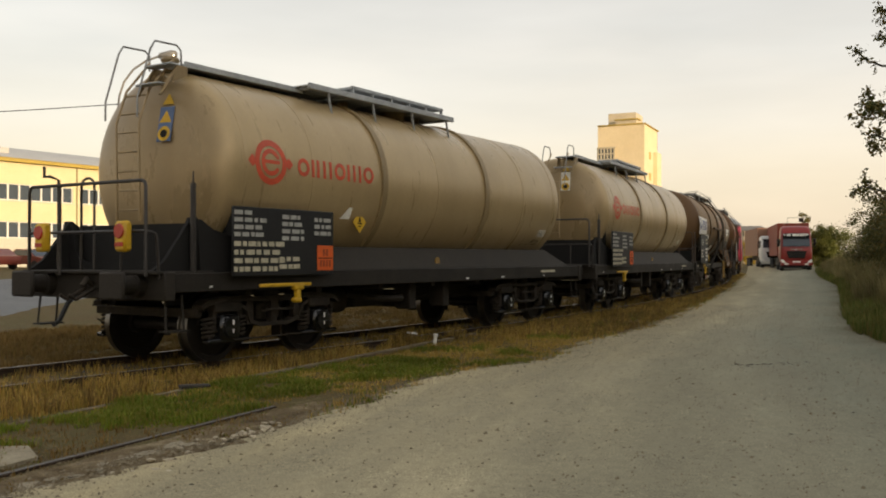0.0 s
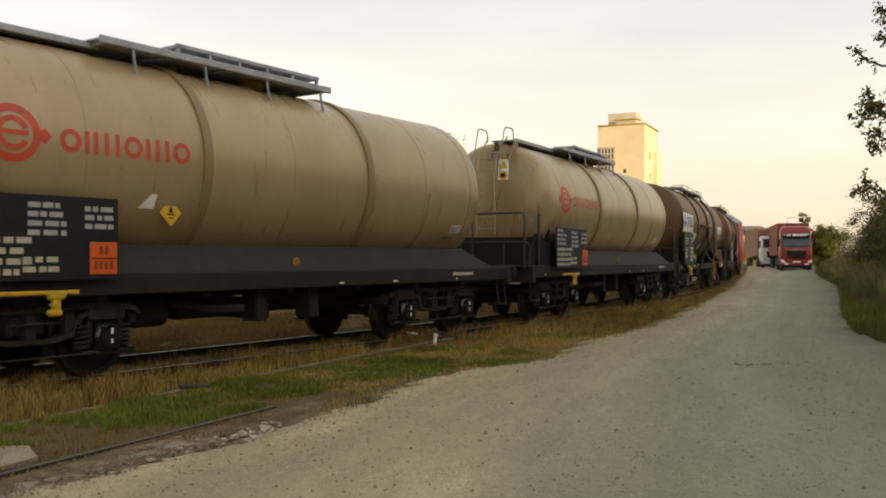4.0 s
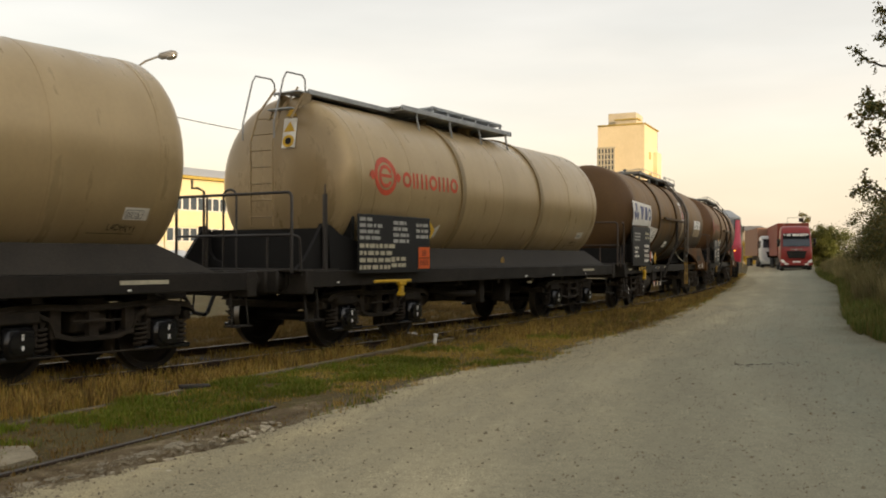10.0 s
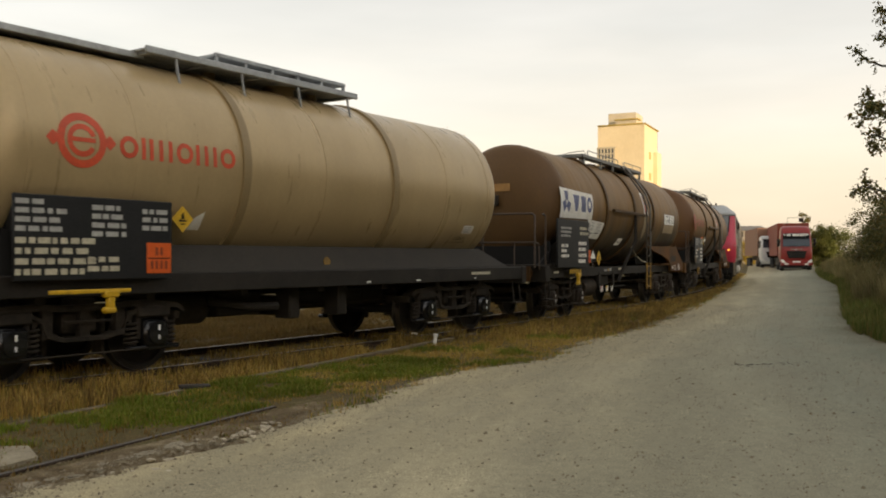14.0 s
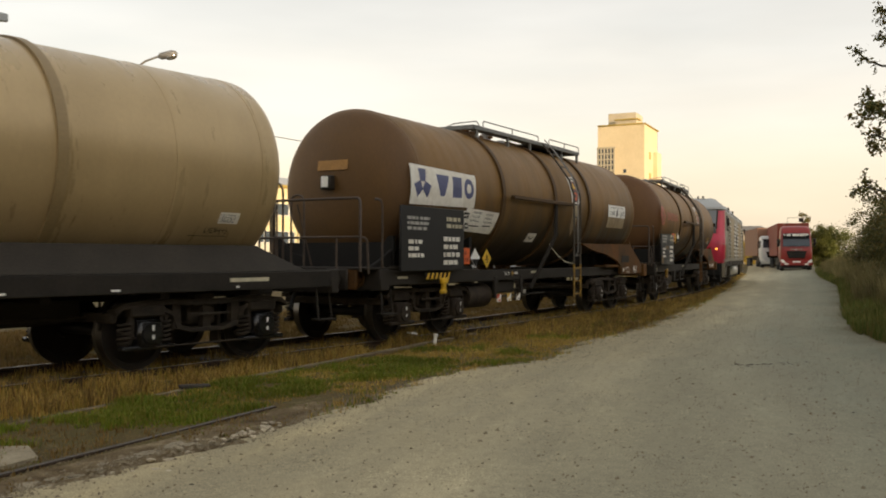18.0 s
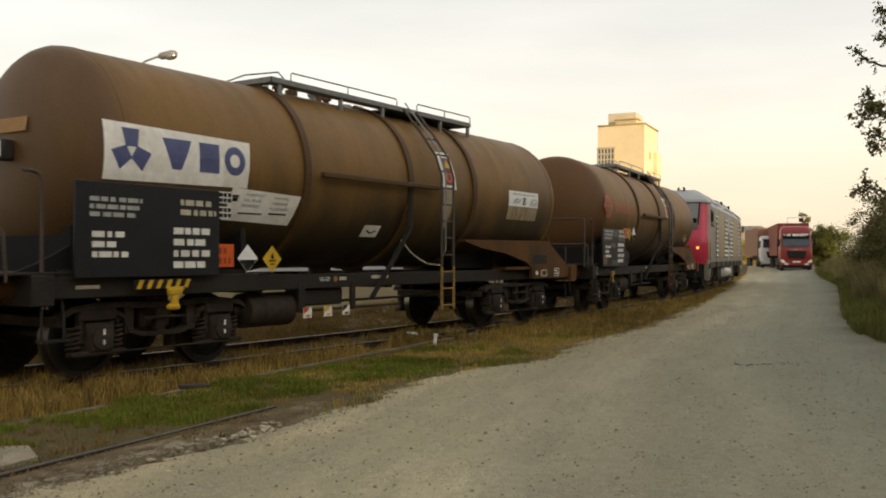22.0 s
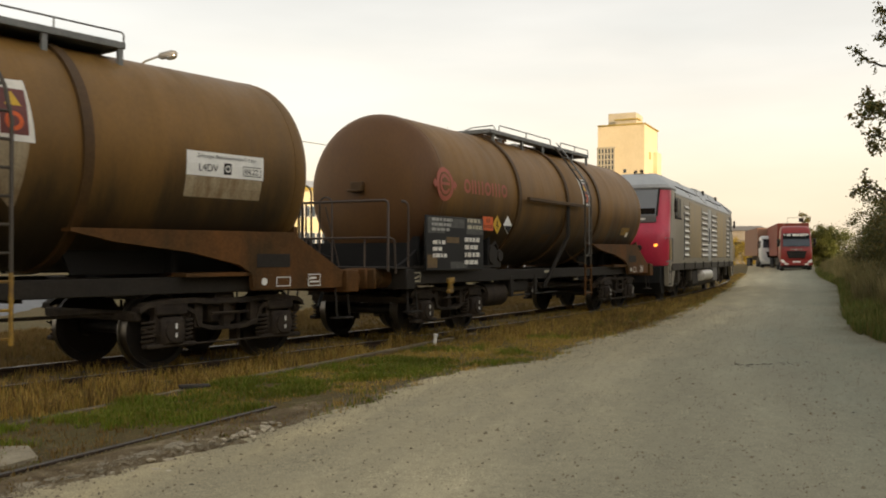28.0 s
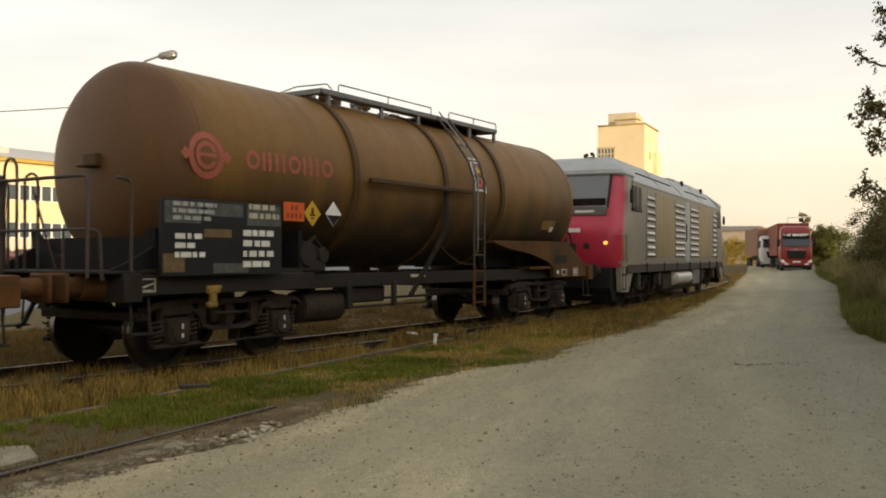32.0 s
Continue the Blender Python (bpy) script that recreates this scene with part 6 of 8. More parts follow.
            vo.inputs["Scale"].default_value = sc
            L.new(tc.outputs["Object"], vo.inputs["Vector"])
            sp = N.new("ShaderNodeSeparateColor")
            L.new(vo.outputs["Color"], sp.inputs[0])
            mk = N.new("ShaderNodeMapRange")
            mk.inputs[1].default_value, mk.inputs[2].default_value = lo, hi
            mk.inputs[3].default_value, mk.inputs[4].default_value = 0.0, (c - 1.0) * a
            L.new(sp.outputs[0], mk.inputs[0])
            md = N.new("ShaderNodeMath")
            md.operation = "MULTIPLY_ADD"
            L.new(mk.outputs[0], md.inputs[0])
            L.new(dr.outputs[0], md.inputs[1])
            md.inputs[2].default_value = 1.0
            v3 = N.new("ShaderNodeVectorMath")
            v3.operation = "SCALE"
            L.new(last, v3.inputs[0])
            L.new(md.outputs[0], v3.inputs["Scale"])
            last = v3.outputs[0]
    L.new(last, b.inputs["Base Color"])
    bp = N.new("ShaderNodeBump")
    bp.inputs["Strength"].default_value, bp.inputs["Distance"].default_value = bump, dist
    L.new(ns[2].outputs[0], bp.inputs["Height"])
    L.new(bp.outputs[0], b.inputs["Normal"])
    return m


M_EARTH = ground_mat("dry_grass_earth", [(0.34, (0.075, 0.050, 0.023)), (0.45, (0.132, 0.090, 0.037)), (0.55, (0.105, 0.083, 0.031)), (0.67, (0.205, 0.155, 0.082))], 0.45, 4.0, 30, 0.6, dist=0.03)
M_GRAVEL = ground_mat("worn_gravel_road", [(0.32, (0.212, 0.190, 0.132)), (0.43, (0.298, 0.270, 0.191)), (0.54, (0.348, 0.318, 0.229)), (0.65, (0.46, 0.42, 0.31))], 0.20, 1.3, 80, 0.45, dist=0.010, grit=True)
M_ASPHALT = ground_mat("grey_asphalt", [(0.35, (0.16, 0.16, 0.16)), (0.65, (0.21, 0.21, 0.205))], 0.3, 4, 60, 0.25)
M_STONE = mat("pale_stone", (0.29, 0.23, 0.145), 0.9, 0, 0.3, 5, 40, 0.3, rand=0.2)
M_RAIL_RUST = mat("rail_rust", (0.060, 0.040, 0.028), 0.9, 0.0, 0.35, 4, 60, 0.15, spec=0.12)
M_RAIL_OLD = mat("dull_rail_head", (0.15, 0.135, 0.115), 0.6, 0.3, 0.35, 5, 60, 0.1)
M_RAIL_DUST = mat("dusty_rail_head", (0.27, 0.215, 0.135), 0.9, 0.0, 0.35, 5, 60, 0.1, (0.15, 0.11, 0.07), spec=0.15)
M_RAIL_TOP = mat("worn_rail_head", (0.33, 0.30, 0.26), 0.5, 0.5, 0.2, 5, 60, 0.05)
M_SLEEPER = mat("old_sleeper", (0.085, 0.068, 0.052), 0.9, 0, 0.35, 4, 40, 0.3)


def sheet(name, xs, ys, material, label, z=None):
    X, Y = np.meshgrid(xs, ys)
    Z = rise(X.ravel(), Y.ravel()) if z is None else z(X.ravel(), Y.ravel())
    vs = np.c_[X.ravel(), Y.ravel(), Z]
    nx, ny = len(xs), len(ys)
    fs = [(j * nx + i, j * nx + i + 1, (j + 1) * nx + i + 1, (j + 1) * nx + i) for j in range(ny - 1) for i in range(nx - 1)]
    return solid(name, raw(name, vs.tolist(), fs, material, True), material, label, "ground", kind="structure")


def ladder_steps(a, b, n, p=1.0):
    return (a + (b - a) * np.linspace(0, 1, n) ** p).tolist()


GX = sorted(set([-3000, -1200, -500, -250, -150, -100] + ladder_steps(-80, -12, 35) + ladder_steps(-12, 14, 105) + ladder_steps(14, 80, 45)[1:] + [120, 250, 600, 1500, 3000]))
GY = sorted(set([-3000, -800, -200, -80, -40, -20] + ladder_steps(-10, 24, 120) + ladder_steps(24, 90, 67)[1:] + [110, 140, 200, 350, 800, 2000, 4000]))


def ground_height(x, y):
    z = rise(x, y)
    near = (np.abs(x) < 40) & (y > -10) & (y < 90)
    for i in np.nonzero(near)[0]:
        p = Vector((x[i] * 0.9, y[i] * 0.9, 0))
        z[i] += 0.016 * noise.noise(p) + 0.010 * noise.noise(p * 3.1)
    return z


sheet("ground", GX, GY, M_EARTH, "dry autumn grass and bare earth beside the track", ground_height)

ROAD_L = [(-9, -12), (-6.0, -4), (-4.2, 1), (-3.25, 4), (-2.58, 5.5), (-2.08, 6.5), (-1.48, 7.3), (-0.83, 9.2), (-0.05, 11.0), (1.25, 12.4), (2.35, 15.2), (4.2, 18.5), (7.3, 26.2), (13.8, 43.5), (18.9, 58), (24.0, 72), (31.0, 92), (47, 140)]
ROAD_R = [(6.2, -12), (6.4, -4), (6.6, 1), (6.85, 4), (6.95, 5.5), (7.0, 7.5), (7.1, 9.5), (7.2, 11.5), (7.3, 13), (7.4, 14.6), (7.85, 17), (9.2, 20.5), (11.8, 26.5), (18.0, 41), (23.4, 56), (28.9, 70), (37.5, 90), (62, 140)]


def relief(x, y):
    """Slight unevenness of a worn surface."""
    return 0.010 * noise.noise(Vector((x * 0.5, y * 0.5, 0))) + 0.004 * noise.noise(Vector((x * 2.2, y * 2.2, 0)))


def strip(left, right, n, cols, wob=0.0, lift=0.03, seed=0, sink=0.08):
    """A sheet between two lines, its edges uneven and sunk into the ground."""
    def line(p):
        p = np.array(p, float)
        d = np.concatenate([[0], np.cumsum(np.hypot(*np.diff(p, axis=0).T))])
        return p, d / d[-1]
    a, ta = line(left)
    b, tb = line(right)
    ta = tb = np.linspace(0, 1, len(a)) if len(a) == len(b) else ta
    t = np.linspace(0, 1, n)
    A = np.c_[np.interp(t, ta, a[:, 0]), np.interp(t, ta, a[:, 1])]
    B = np.c_[np.interp(t, tb, b[:, 0]), np.interp(t, tb, b[:, 1])]
    vs = []
    for i in range(n):
        w = noise.noise(Vector((A[i, 0] * 1.3, A[i, 1] * 1.3, seed))) * wob + noise.noise(Vector((A[i, 0] * 5, A[i, 1] * 5, seed))) * wob * 0.5
        w2 = noise.noise(Vector((B[i, 0] * 1.3, B[i, 1] * 1.3, seed + 9))) * wob + noise.noise(Vector((B[i, 0] * 5, B[i, 1] * 5, seed))) * wob * 0.5
        d = (B[i] - A[i]) / np.hypot(*(B[i] - A[i]))
        p0, p1 = A[i] + d * w, B[i] + d * w2
        for k in range(cols + 1):
            vs.append(p0 + (p1 - p0) * k / cols)
    vs = np.array(vs)
    z = rise(vs[:, 0], vs[:, 1]) + lift
    for i in range(n):
        z[i * (cols + 1)] -= sink
        z[i * (cols + 1) + cols] -= sink
        for k in range(1, cols):
            z[i * (cols + 1) + k] += relief(*vs[i * (cols + 1) + k])
    c = cols + 1
    fs = [(i * c + k, i * c + k + 1, (i + 1) * c + k + 1, (i + 1) * c + k) for i in range(n - 1) for k in range(cols)]
    return np.c_[vs, z].tolist(), fs


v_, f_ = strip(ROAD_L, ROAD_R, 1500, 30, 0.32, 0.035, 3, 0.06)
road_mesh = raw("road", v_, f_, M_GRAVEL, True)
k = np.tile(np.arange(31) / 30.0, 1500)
for key, band in (("sand", np.clip(1.15 - k / 0.55, 0, 1)), ("mud", np.clip((k - 0.86) / 0.14, 0, 1)), ("right_dark", np.clip((k - 0.18) / 0.70, 0, 1)),
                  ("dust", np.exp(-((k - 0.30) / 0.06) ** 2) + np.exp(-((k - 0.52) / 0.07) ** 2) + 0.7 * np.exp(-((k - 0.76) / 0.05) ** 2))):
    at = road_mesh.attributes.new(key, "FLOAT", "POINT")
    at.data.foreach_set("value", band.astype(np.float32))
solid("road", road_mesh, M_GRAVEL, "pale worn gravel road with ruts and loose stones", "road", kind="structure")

YARD_L = [(-40, -12), (-26, 8), (-20, 22), (-19, 31), (-18, 48), (-8, 80), (8, 120)]
YARD_R = [(-22, -12), (-13.5, 10), (-9.0, 17.6), (-10.2, 23.0), (-11.0, 40), (-1, 70), (16, 112)]
v_, f_ = strip(YARD_L, YARD_R, 120, 8, 0.25, 0.05, 5)
solid("yard_road", raw("yard_road", v_, f_, M_ASPHALT, True), M_ASPHALT, "grey asphalt service road behind the track", "road", kind="structure")

RAIL_SEC = [(-0.075, -0.16), (0.075, -0.16), (0.075, -0.148), (0.012, -0.13), (0.010, -0.045), (0.034, -0.035), (0.036, -0.006), (0.028, 0.0), (-0.028, 0.0), (-0.036, -0.006), (-0.034, -0.035), (-0.010, -0.045), (-0.012, -0.13), (-0.075, -0.148)]


def rail_along(pts, name, parent, z=0.0, head=None, body=None):
    """A flat-bottomed rail along plan points; its polished head is a part of its own."""
    vs, fs, hv, hf = [], [], [], []
    n = len(RAIL_SEC)
    for i, (x, y) in enumerate(pts):
        a, b = pts[max(0, i - 1)], pts[min(len(pts) - 1, i + 1)]
        d = Vector((b[0] - a[0], b[1] - a[1])).normalized()
        nx, ny = d.y, -d.x
        vs += [(x + nx * u, y + ny * u, z + w) for u, w in RAIL_SEC]
        hv += [(x + nx * u, y + ny * u, z + 0.0015) for u in (-0.024, 0.024)]
    for i in range(len(pts) - 1):
        y = pts[i][1]
        fs += [(i * n + k, i * n + (k + 1) % n, (i + 1) * n + (k + 1) % n, (i + 1) * n + k) for k in range(n)]
        if y < 52:
            hf.append((2 * i, 2 * i + 1, 2 * i + 3, 2 * i + 2))
    ob = part(name, raw(name, vs, fs, body or M_RAIL_RUST), body or M_RAIL_RUST, parent)
    part("rail_head", raw("rail_head", hv, hf, head or M_RAIL_TOP), head or M_RAIL_TOP, ob)
    return ob


track = thing("railway_track", "rusty rails on old sleepers sunk in dry grass", "railway track", kind="structure")
SS = np.arange(-30, 150, 0.5)
for lat in (-0.755, 0.755):
    x, y, _ = on_track(SS, lat)
    rail_along(list(zip(x.tolist(), y.tolist())), "rail", track)
sl = Mesh().box(-0.12, 0.12, -1.25, 1.25, -0.20, -0.075, 0.02).data("sleeper", M_SLEEPER)
for s in np.arange(-2, 75, 0.62):
    x, y, a = on_track(s)
    part("sleeper", sl, M_SLEEPER, track, at=pose(float(x), float(y), -0.03, 0, 0, 90 - math.degrees(a) + random.uniform(-1.5, 1.5)))
# ---- the old siding, half buried ----
siding = thing("old_siding", "disused rusty siding half buried in grass and gravel", "railway track", kind="structure")
FAR = [(-9.2, -4.0), (-6.6, 1.0), (-4.95, 4.9), (-3.9, 7.3), (-3.48, 8.16), (-3.05, 9.2), (-2.52, 10.4), (-2.04, 11.43), (-1.42, 12.7), (-1.04, 13.51), (-0.4, 14.9), (0.6, 17.0)]
NEARR = [(-7.9, -4.7), (-5.2, 0.6), (-3.7, 4.0), (-2.92, 5.98), (-2.72, 6.37), (-2.36, 7.1), (-1.95, 7.97), (-1.76, 8.38), (-1.62, 8.68)]


def smooth_line(p, n=60):
    p = np.array(p, float)
    d = np.concatenate([[0], np.cumsum(np.hypot(*np.diff(p, axis=0).T))])
    t = np.linspace(0, d[-1], n)
    q = np.c_[np.interp(t, d, p[:, 0]), np.interp(t, d, p[:, 1])]
    for _ in range(6):
        q[1:-1] = 0.25 * q[:-2] + 0.5 * q[1:-1] + 0.25 * q[2:]
    return [tuple(r) for r in q.tolist()]


rail_along(smooth_line(FAR), "rail", siding, -0.044, M_RAIL_DUST, M_RAIL_DUST)
rail_along(smooth_line(NEARR), "rail", siding, -0.050, M_RAIL_OLD)

# bare dirt between the siding and the road
M_DIRT = ground_mat("bare_brown_dirt", [(0.33, (0.095, 0.064, 0.032)), (0.43, (0.160, 0.112, 0.060)), (0.52, (0.215, 0.158, 0.088)), (0.62, (0.36, 0.285, 0.175))], 0.9, 5.0, 45, 0.9, dist=0.035)
DIRT_Y = (-4.0, 0.6, 2.5, 4.0, 5.2, 6.0, 6.6, 7.1, 7.6, 8.0, 8.5, 9.0)
DIRT_L = [(float(np.interp(y, [p[1] for p in NEARR[:-1]] + [10.7], [p[0] for p in NEARR[:-1]] + [-0.6])) + 0.09, y) for y in DIRT_Y]
DIRT_R = [(float(np.interp(y, [p[1] for p in ROAD_L], [p[0] for p in ROAD_L])) + 0.35, y) for y in DIRT_Y]
v_, f_ = strip(DIRT_L, DIRT_R, 400, 14, 0.07, 0.006, 11, 0.018)
solid("dirt_verge", raw("dirt_verge", v_, f_, M_DIRT, True), M_DIRT, "bare brown dirt between the siding and the road", "ground", kind="structure")

# ---- works building behind the track ----
M_WALL = mat("cream_yellow_wall", (0.68, 0.58, 0.355), 0.8, 0, 0.08, 0.6, 12, 0.1, (0.62, 0.52, 0.30))
M_WALL_LOW = mat("pale_plinth", (0.58, 0.535, 0.43), 0.85, 0, 0.15, 0.8, 14, 0.1)
M_FASCIA = mat("mustard_fascia", (0.42, 0.30, 0.06), 0.6, 0, 0.15, 2, 20, 0.05)
M_ROOFS = mat("grey_roof_sheet", (0.50, 0.48, 0.44), 0.6, 0.1, 0.15, 1, 15, 0.05)
M_WFRAME = mat("white_window_frame", (0.72, 0.70, 0.64), 0.5, 0, 0.1, 3, 30, 0.03)
M_PIPE = mat("olive_downpipe", (0.30, 0.25, 0.12), 0.6, 0, 0.2, 3, 30, 0.05)
M_WGLASS = glass_mat("window_glass", (0.035, 0.05, 0.065))


def works_building():
    U = radians(90 - 32.0)
    B = thing("works_building", "long two-storey cream-yellow works building with rows of windows", "building", at=Matrix.Translation((-34.2, 80.0, 0.4)) @ Matrix.Rotation(U, 4, "Z"))
    x0, x1, depth, top = -48.0, 60.0, 18.0, 9.3
    rows = ((2.55, 3.95), (5.75, 7.15))
    # wall in bands, with the window strips left open
    w = Mesh()
    zs = [0.0, rows[0][0], rows[0][1], rows[1][0], rows[1][1], top]
    for a, b in ((1, 1), (2, 3), (4, 5)):
        if a != b:
            w.box(x0, x1, 0.0, 0.35, zs[a], zs[b])
    piers = [x0 + 10.0 * k for k in range(12)]
    for za, zb in rows:
        for p in piers:
            w.box(p - 0.35, p + 0.35, 0.0, 0.35, za, zb)
    w.box(x0, x0 + 0.35, 0.35, depth, 0, top).box(x1 - 0.35, x1, 0.35, depth, 0, top).box(x0, x1, depth - 0.35, depth, 0, top)
    part("wall", w, M_WALL, B)
    part("plinth", Mesh().box(x0, x1, -0.03, 0.35, -0.6, rows[0][0] - 0.004), M_WALL_LOW, B)
    part("fascia", Mesh().box(x0 - 0.3, x1 + 0.3, -0.45, 0.0, top - 0.32, top, 0.02), M_FASCIA, B)
    part("roof", Mesh().prism([(-0.5, top + 0.004), (depth + 0.5, top + 0.004), (depth * 0.5, top + 2.0)], x0 - 0.3, x1 + 0.3, "x"), M_ROOFS, B)
    part("back_wall", Mesh().box(x0 + 0.4, x1 - 0.4, 1.4, 1.45, 0, top - 0.1), M_FASCIA, B)
    pane = Mesh().box(-0.44, 0.44, 0.14, 0.16, 0.06, 1.34).data("pane", M_WGLASS)
    fr = Mesh()
    for a, b, c, d in ((-0.50, 0.50, 0.0, 0.07), (-0.50, 0.50, 1.33, 1.40), (-0.50, -0.43, 0.07, 1.33), (0.43, 0.50, 0.07, 1.33)):
        fr.box(a, b, 0.05, 0.2, c, d)
    fr = fr.data("window", M_WFRAME)
    for za, zb in rows:
        for p in piers[:-1]:
            for k in range(9):
                at = Matrix.Translation((p + 0.85 + 1.033 * k, 0, za))
                wn = part("window", fr, M_WFRAME, B, at=at @ Matrix.Diagonal((1.033, 1, 1, 1)))
                part("pane", pane, M_WGLASS, wn)
        part("sill", Mesh().box(x0, x1, -0.06, 0.0, za - 0.10, za - 0.02, 0.01), M_WALL_LOW, B)
    for p in piers[1:]:
        part("downpipe", Mesh().tube([(p, -0.08, 0), (p, -0.08, top - 0.3)], 0.07, 8), M_PIPE, B)
    for p in (-30, -3.5, 14, 36):
        part("roof_vent", Mesh().box(p, p + 0.9, 3.0, 3.8, top + 0.3, top + 1.25, 0.05), M_ROOFS, B)
    return B


works_building()

# ---- silo tower ----
M_TOWER = mat("yellow_render", (0.72, 0.585, 0.37), 0.85, 0, 0.08, 0.35, 8, 0.08, (0.66, 0.53, 0.325))
M_BAY = mat("pale_bay_frame", (0.50, 0.44, 0.32), 0.8, 0, 0.12, 1.0, 10, 0.05)
M_TOWER_TOP = mat("pale_tower_cap", (0.54, 0.46, 0.33), 0.85, 0, 0.12, 0.6, 8, 0.08)


def tower():
    T = thing("silo_tower", "tall square yellow silo tower with a stair window", "tower", at=Matrix.Translation((29.7, 150.0, 0.3)) @ Matrix.Rotation(radians(-25), 4, "Z"))
    # the front looks towards the road (-y), the sunlit flank to +x
    w = Mesh()
    W2, top, dep = 3.8, 22.9, 10.0
    z0, z1, wx0, wx1 = 8.0, 19.2, -4.0, -1.15
    w.box(wx1, W2, -0.3, 0.0, 0, top).box(wx0, wx1, -0.3, 0, 0, z0).box(wx0, wx1, -0.3, 0, z1, top)
    w.box(W2 - 0.3, W2, 0, dep, 0, top).box(-W2, -W2 + 0.3, 0, dep, 0, top).box(-W2, W2, dep - 0.3, dep, 0, top)
    part("wall", w, M_TOWER, T)
    part("cornice", Mesh().box(-W2 - 0.25, W2 + 0.25, -0.5, dep + 0.3, top, top + 0.22, 0.05), M_FASCIA, T)
    win = part("stair_window", Mesh().box(wx0 + 0.1, wx1 - 0.1, -0.42, -0.38, z0, z1), M_WGLASS, T, "tall gridded stair window in a shallow bay")
    part("bay_side", Mesh().box(wx0, wx0 + 0.1, -0.62, 0.0, z0, z1).box(wx1 - 0.1, wx1, -0.62, 0.0, z0, z1).box(wx0 - 0.1, wx1 + 0.25, -0.72, 0.0, z1, z1 + 0.18), M_BAY, win)
    for k in range(6):
        x = wx0 + 0.05 + (wx1 - wx0 - 0.1) * k / 5
        part("mullion", Mesh().box(x - 0.12, x + 0.12, -0.62, -0.42, z0, z1), M_BAY, win)
    for k in range(13):
        z = z0 + (z1 - z0) * k / 12
        part("transom", Mesh().box(wx0 + 0.1, wx1 - 0.1, -0.52, -0.42, z - 0.11, z + 0.11), M_BAY, win)
    part("lift_house", Mesh().box(-2.7, 2.0, 1.6, 6.5, top + 0.22, top + 2.35, 0.04), M_TOWER_TOP, T)
    part("roof_house", Mesh().box(-1.0, 2.5, -0.2, 1.5, top + 0.22, top + 0.85, 0.04), M_TOWER_TOP, T)
    part("roof_slab", Mesh().box(-1.2, 2.8, -0.4, 1.55, top + 0.85, top + 1.05, 0.03), M_FASCIA, T)
    for z in (15.0, 11.0):
        part("small_window", Mesh().box(0.3, 0.8, -0.31, -0.33, z, z + 0.6), M_WGLASS, T)
    for z in (10.5, 14.0, 17.5):
        part("side_window", Mesh().box(W2, W2 + 0.03, 3.2, 4.6, z, z + 1.2), M_FASCIA, T)
    part("side_bay", Mesh().box(W2, W2 + 0.7, 6.6, dep, 0, 19.0, 0.05), M_TOWER, T)
    return T


tower()

# ---- far sheds at the end of the road ----
M_SHEDROOF = mat("brown_grey_shed_roof", (0.16, 0.135, 0.11), 0.7, 0, 0.2, 0.8, 10, 0.06)
M_SHED = mat("grey_brown_shed", (0.25, 0.215, 0.17), 0.8, 0, 0.2, 0.6, 8, 0.08)


def far_shed(x, y, w, h, d, rz, name, label):
    S = thing(name, label, "building", at=pose(x, y, 0.3, 0, 0, rz))
    part("wall", Mesh().box(0, w, 0, d, 0, h), M_SHED, S)
    part("roof", Mesh().prism([(-0.4, h + 0.004), (d + 0.4, h + 0.004), (d / 2, h + 0.9)], -0.4, w + 0.4, "x"), M_SHEDROOF, S)
    for k in range(int(w / 3)):
        part("window", Mesh().box(0.8 + 3 * k, 2.6 + 3 * k, -0.03, 0.0, h * 0.35, h * 0.62), M_WGLASS, S)
    part("awning", Mesh().box(-0.3, w + 0.3, -1.6, 0, h * 0.66, h * 0.72), M_SHEDROOF, S)
    return S


far_shed(40, 138, 9, 5.1, 12, -8, "warehouse", "low grey-brown warehouse with an awning")
far_shed(66, 190, 16, 5.0, 10, -5, "depot_shed", "distant low grey depot shed")

# ---- lorries ----
M_TRUCK = mat("lorry_red_paint", (0.25, 0.016, 0.011), 0.35, 0, 0.15, 2, 30, 0.02)
M_TRUCKW = mat("lorry_white_paint", (0.66, 0.66, 0.64), 0.4, 0, 0.15, 2, 30, 0.02)
M_TARP = mat("brown_red_tarpaulin", (0.26, 0.050, 0.026), 0.7, 0, 0.2, 1, 20, 0.1)
M_TARP2 = mat("faded_orange_tarpaulin", (0.33, 0.165, 0.10), 0.7, 0, 0.2, 1, 20, 0.1)
M_TYRE = mat("tyre_rubber", (0.018, 0.018, 0.018), 0.8, 0, 0.2, 8, 60, 0.1)
M_CHROME = mat("bright_metal", (0.60, 0.60, 0.58), 0.25, 0.9, 0.1, 6, 50, 0.02)


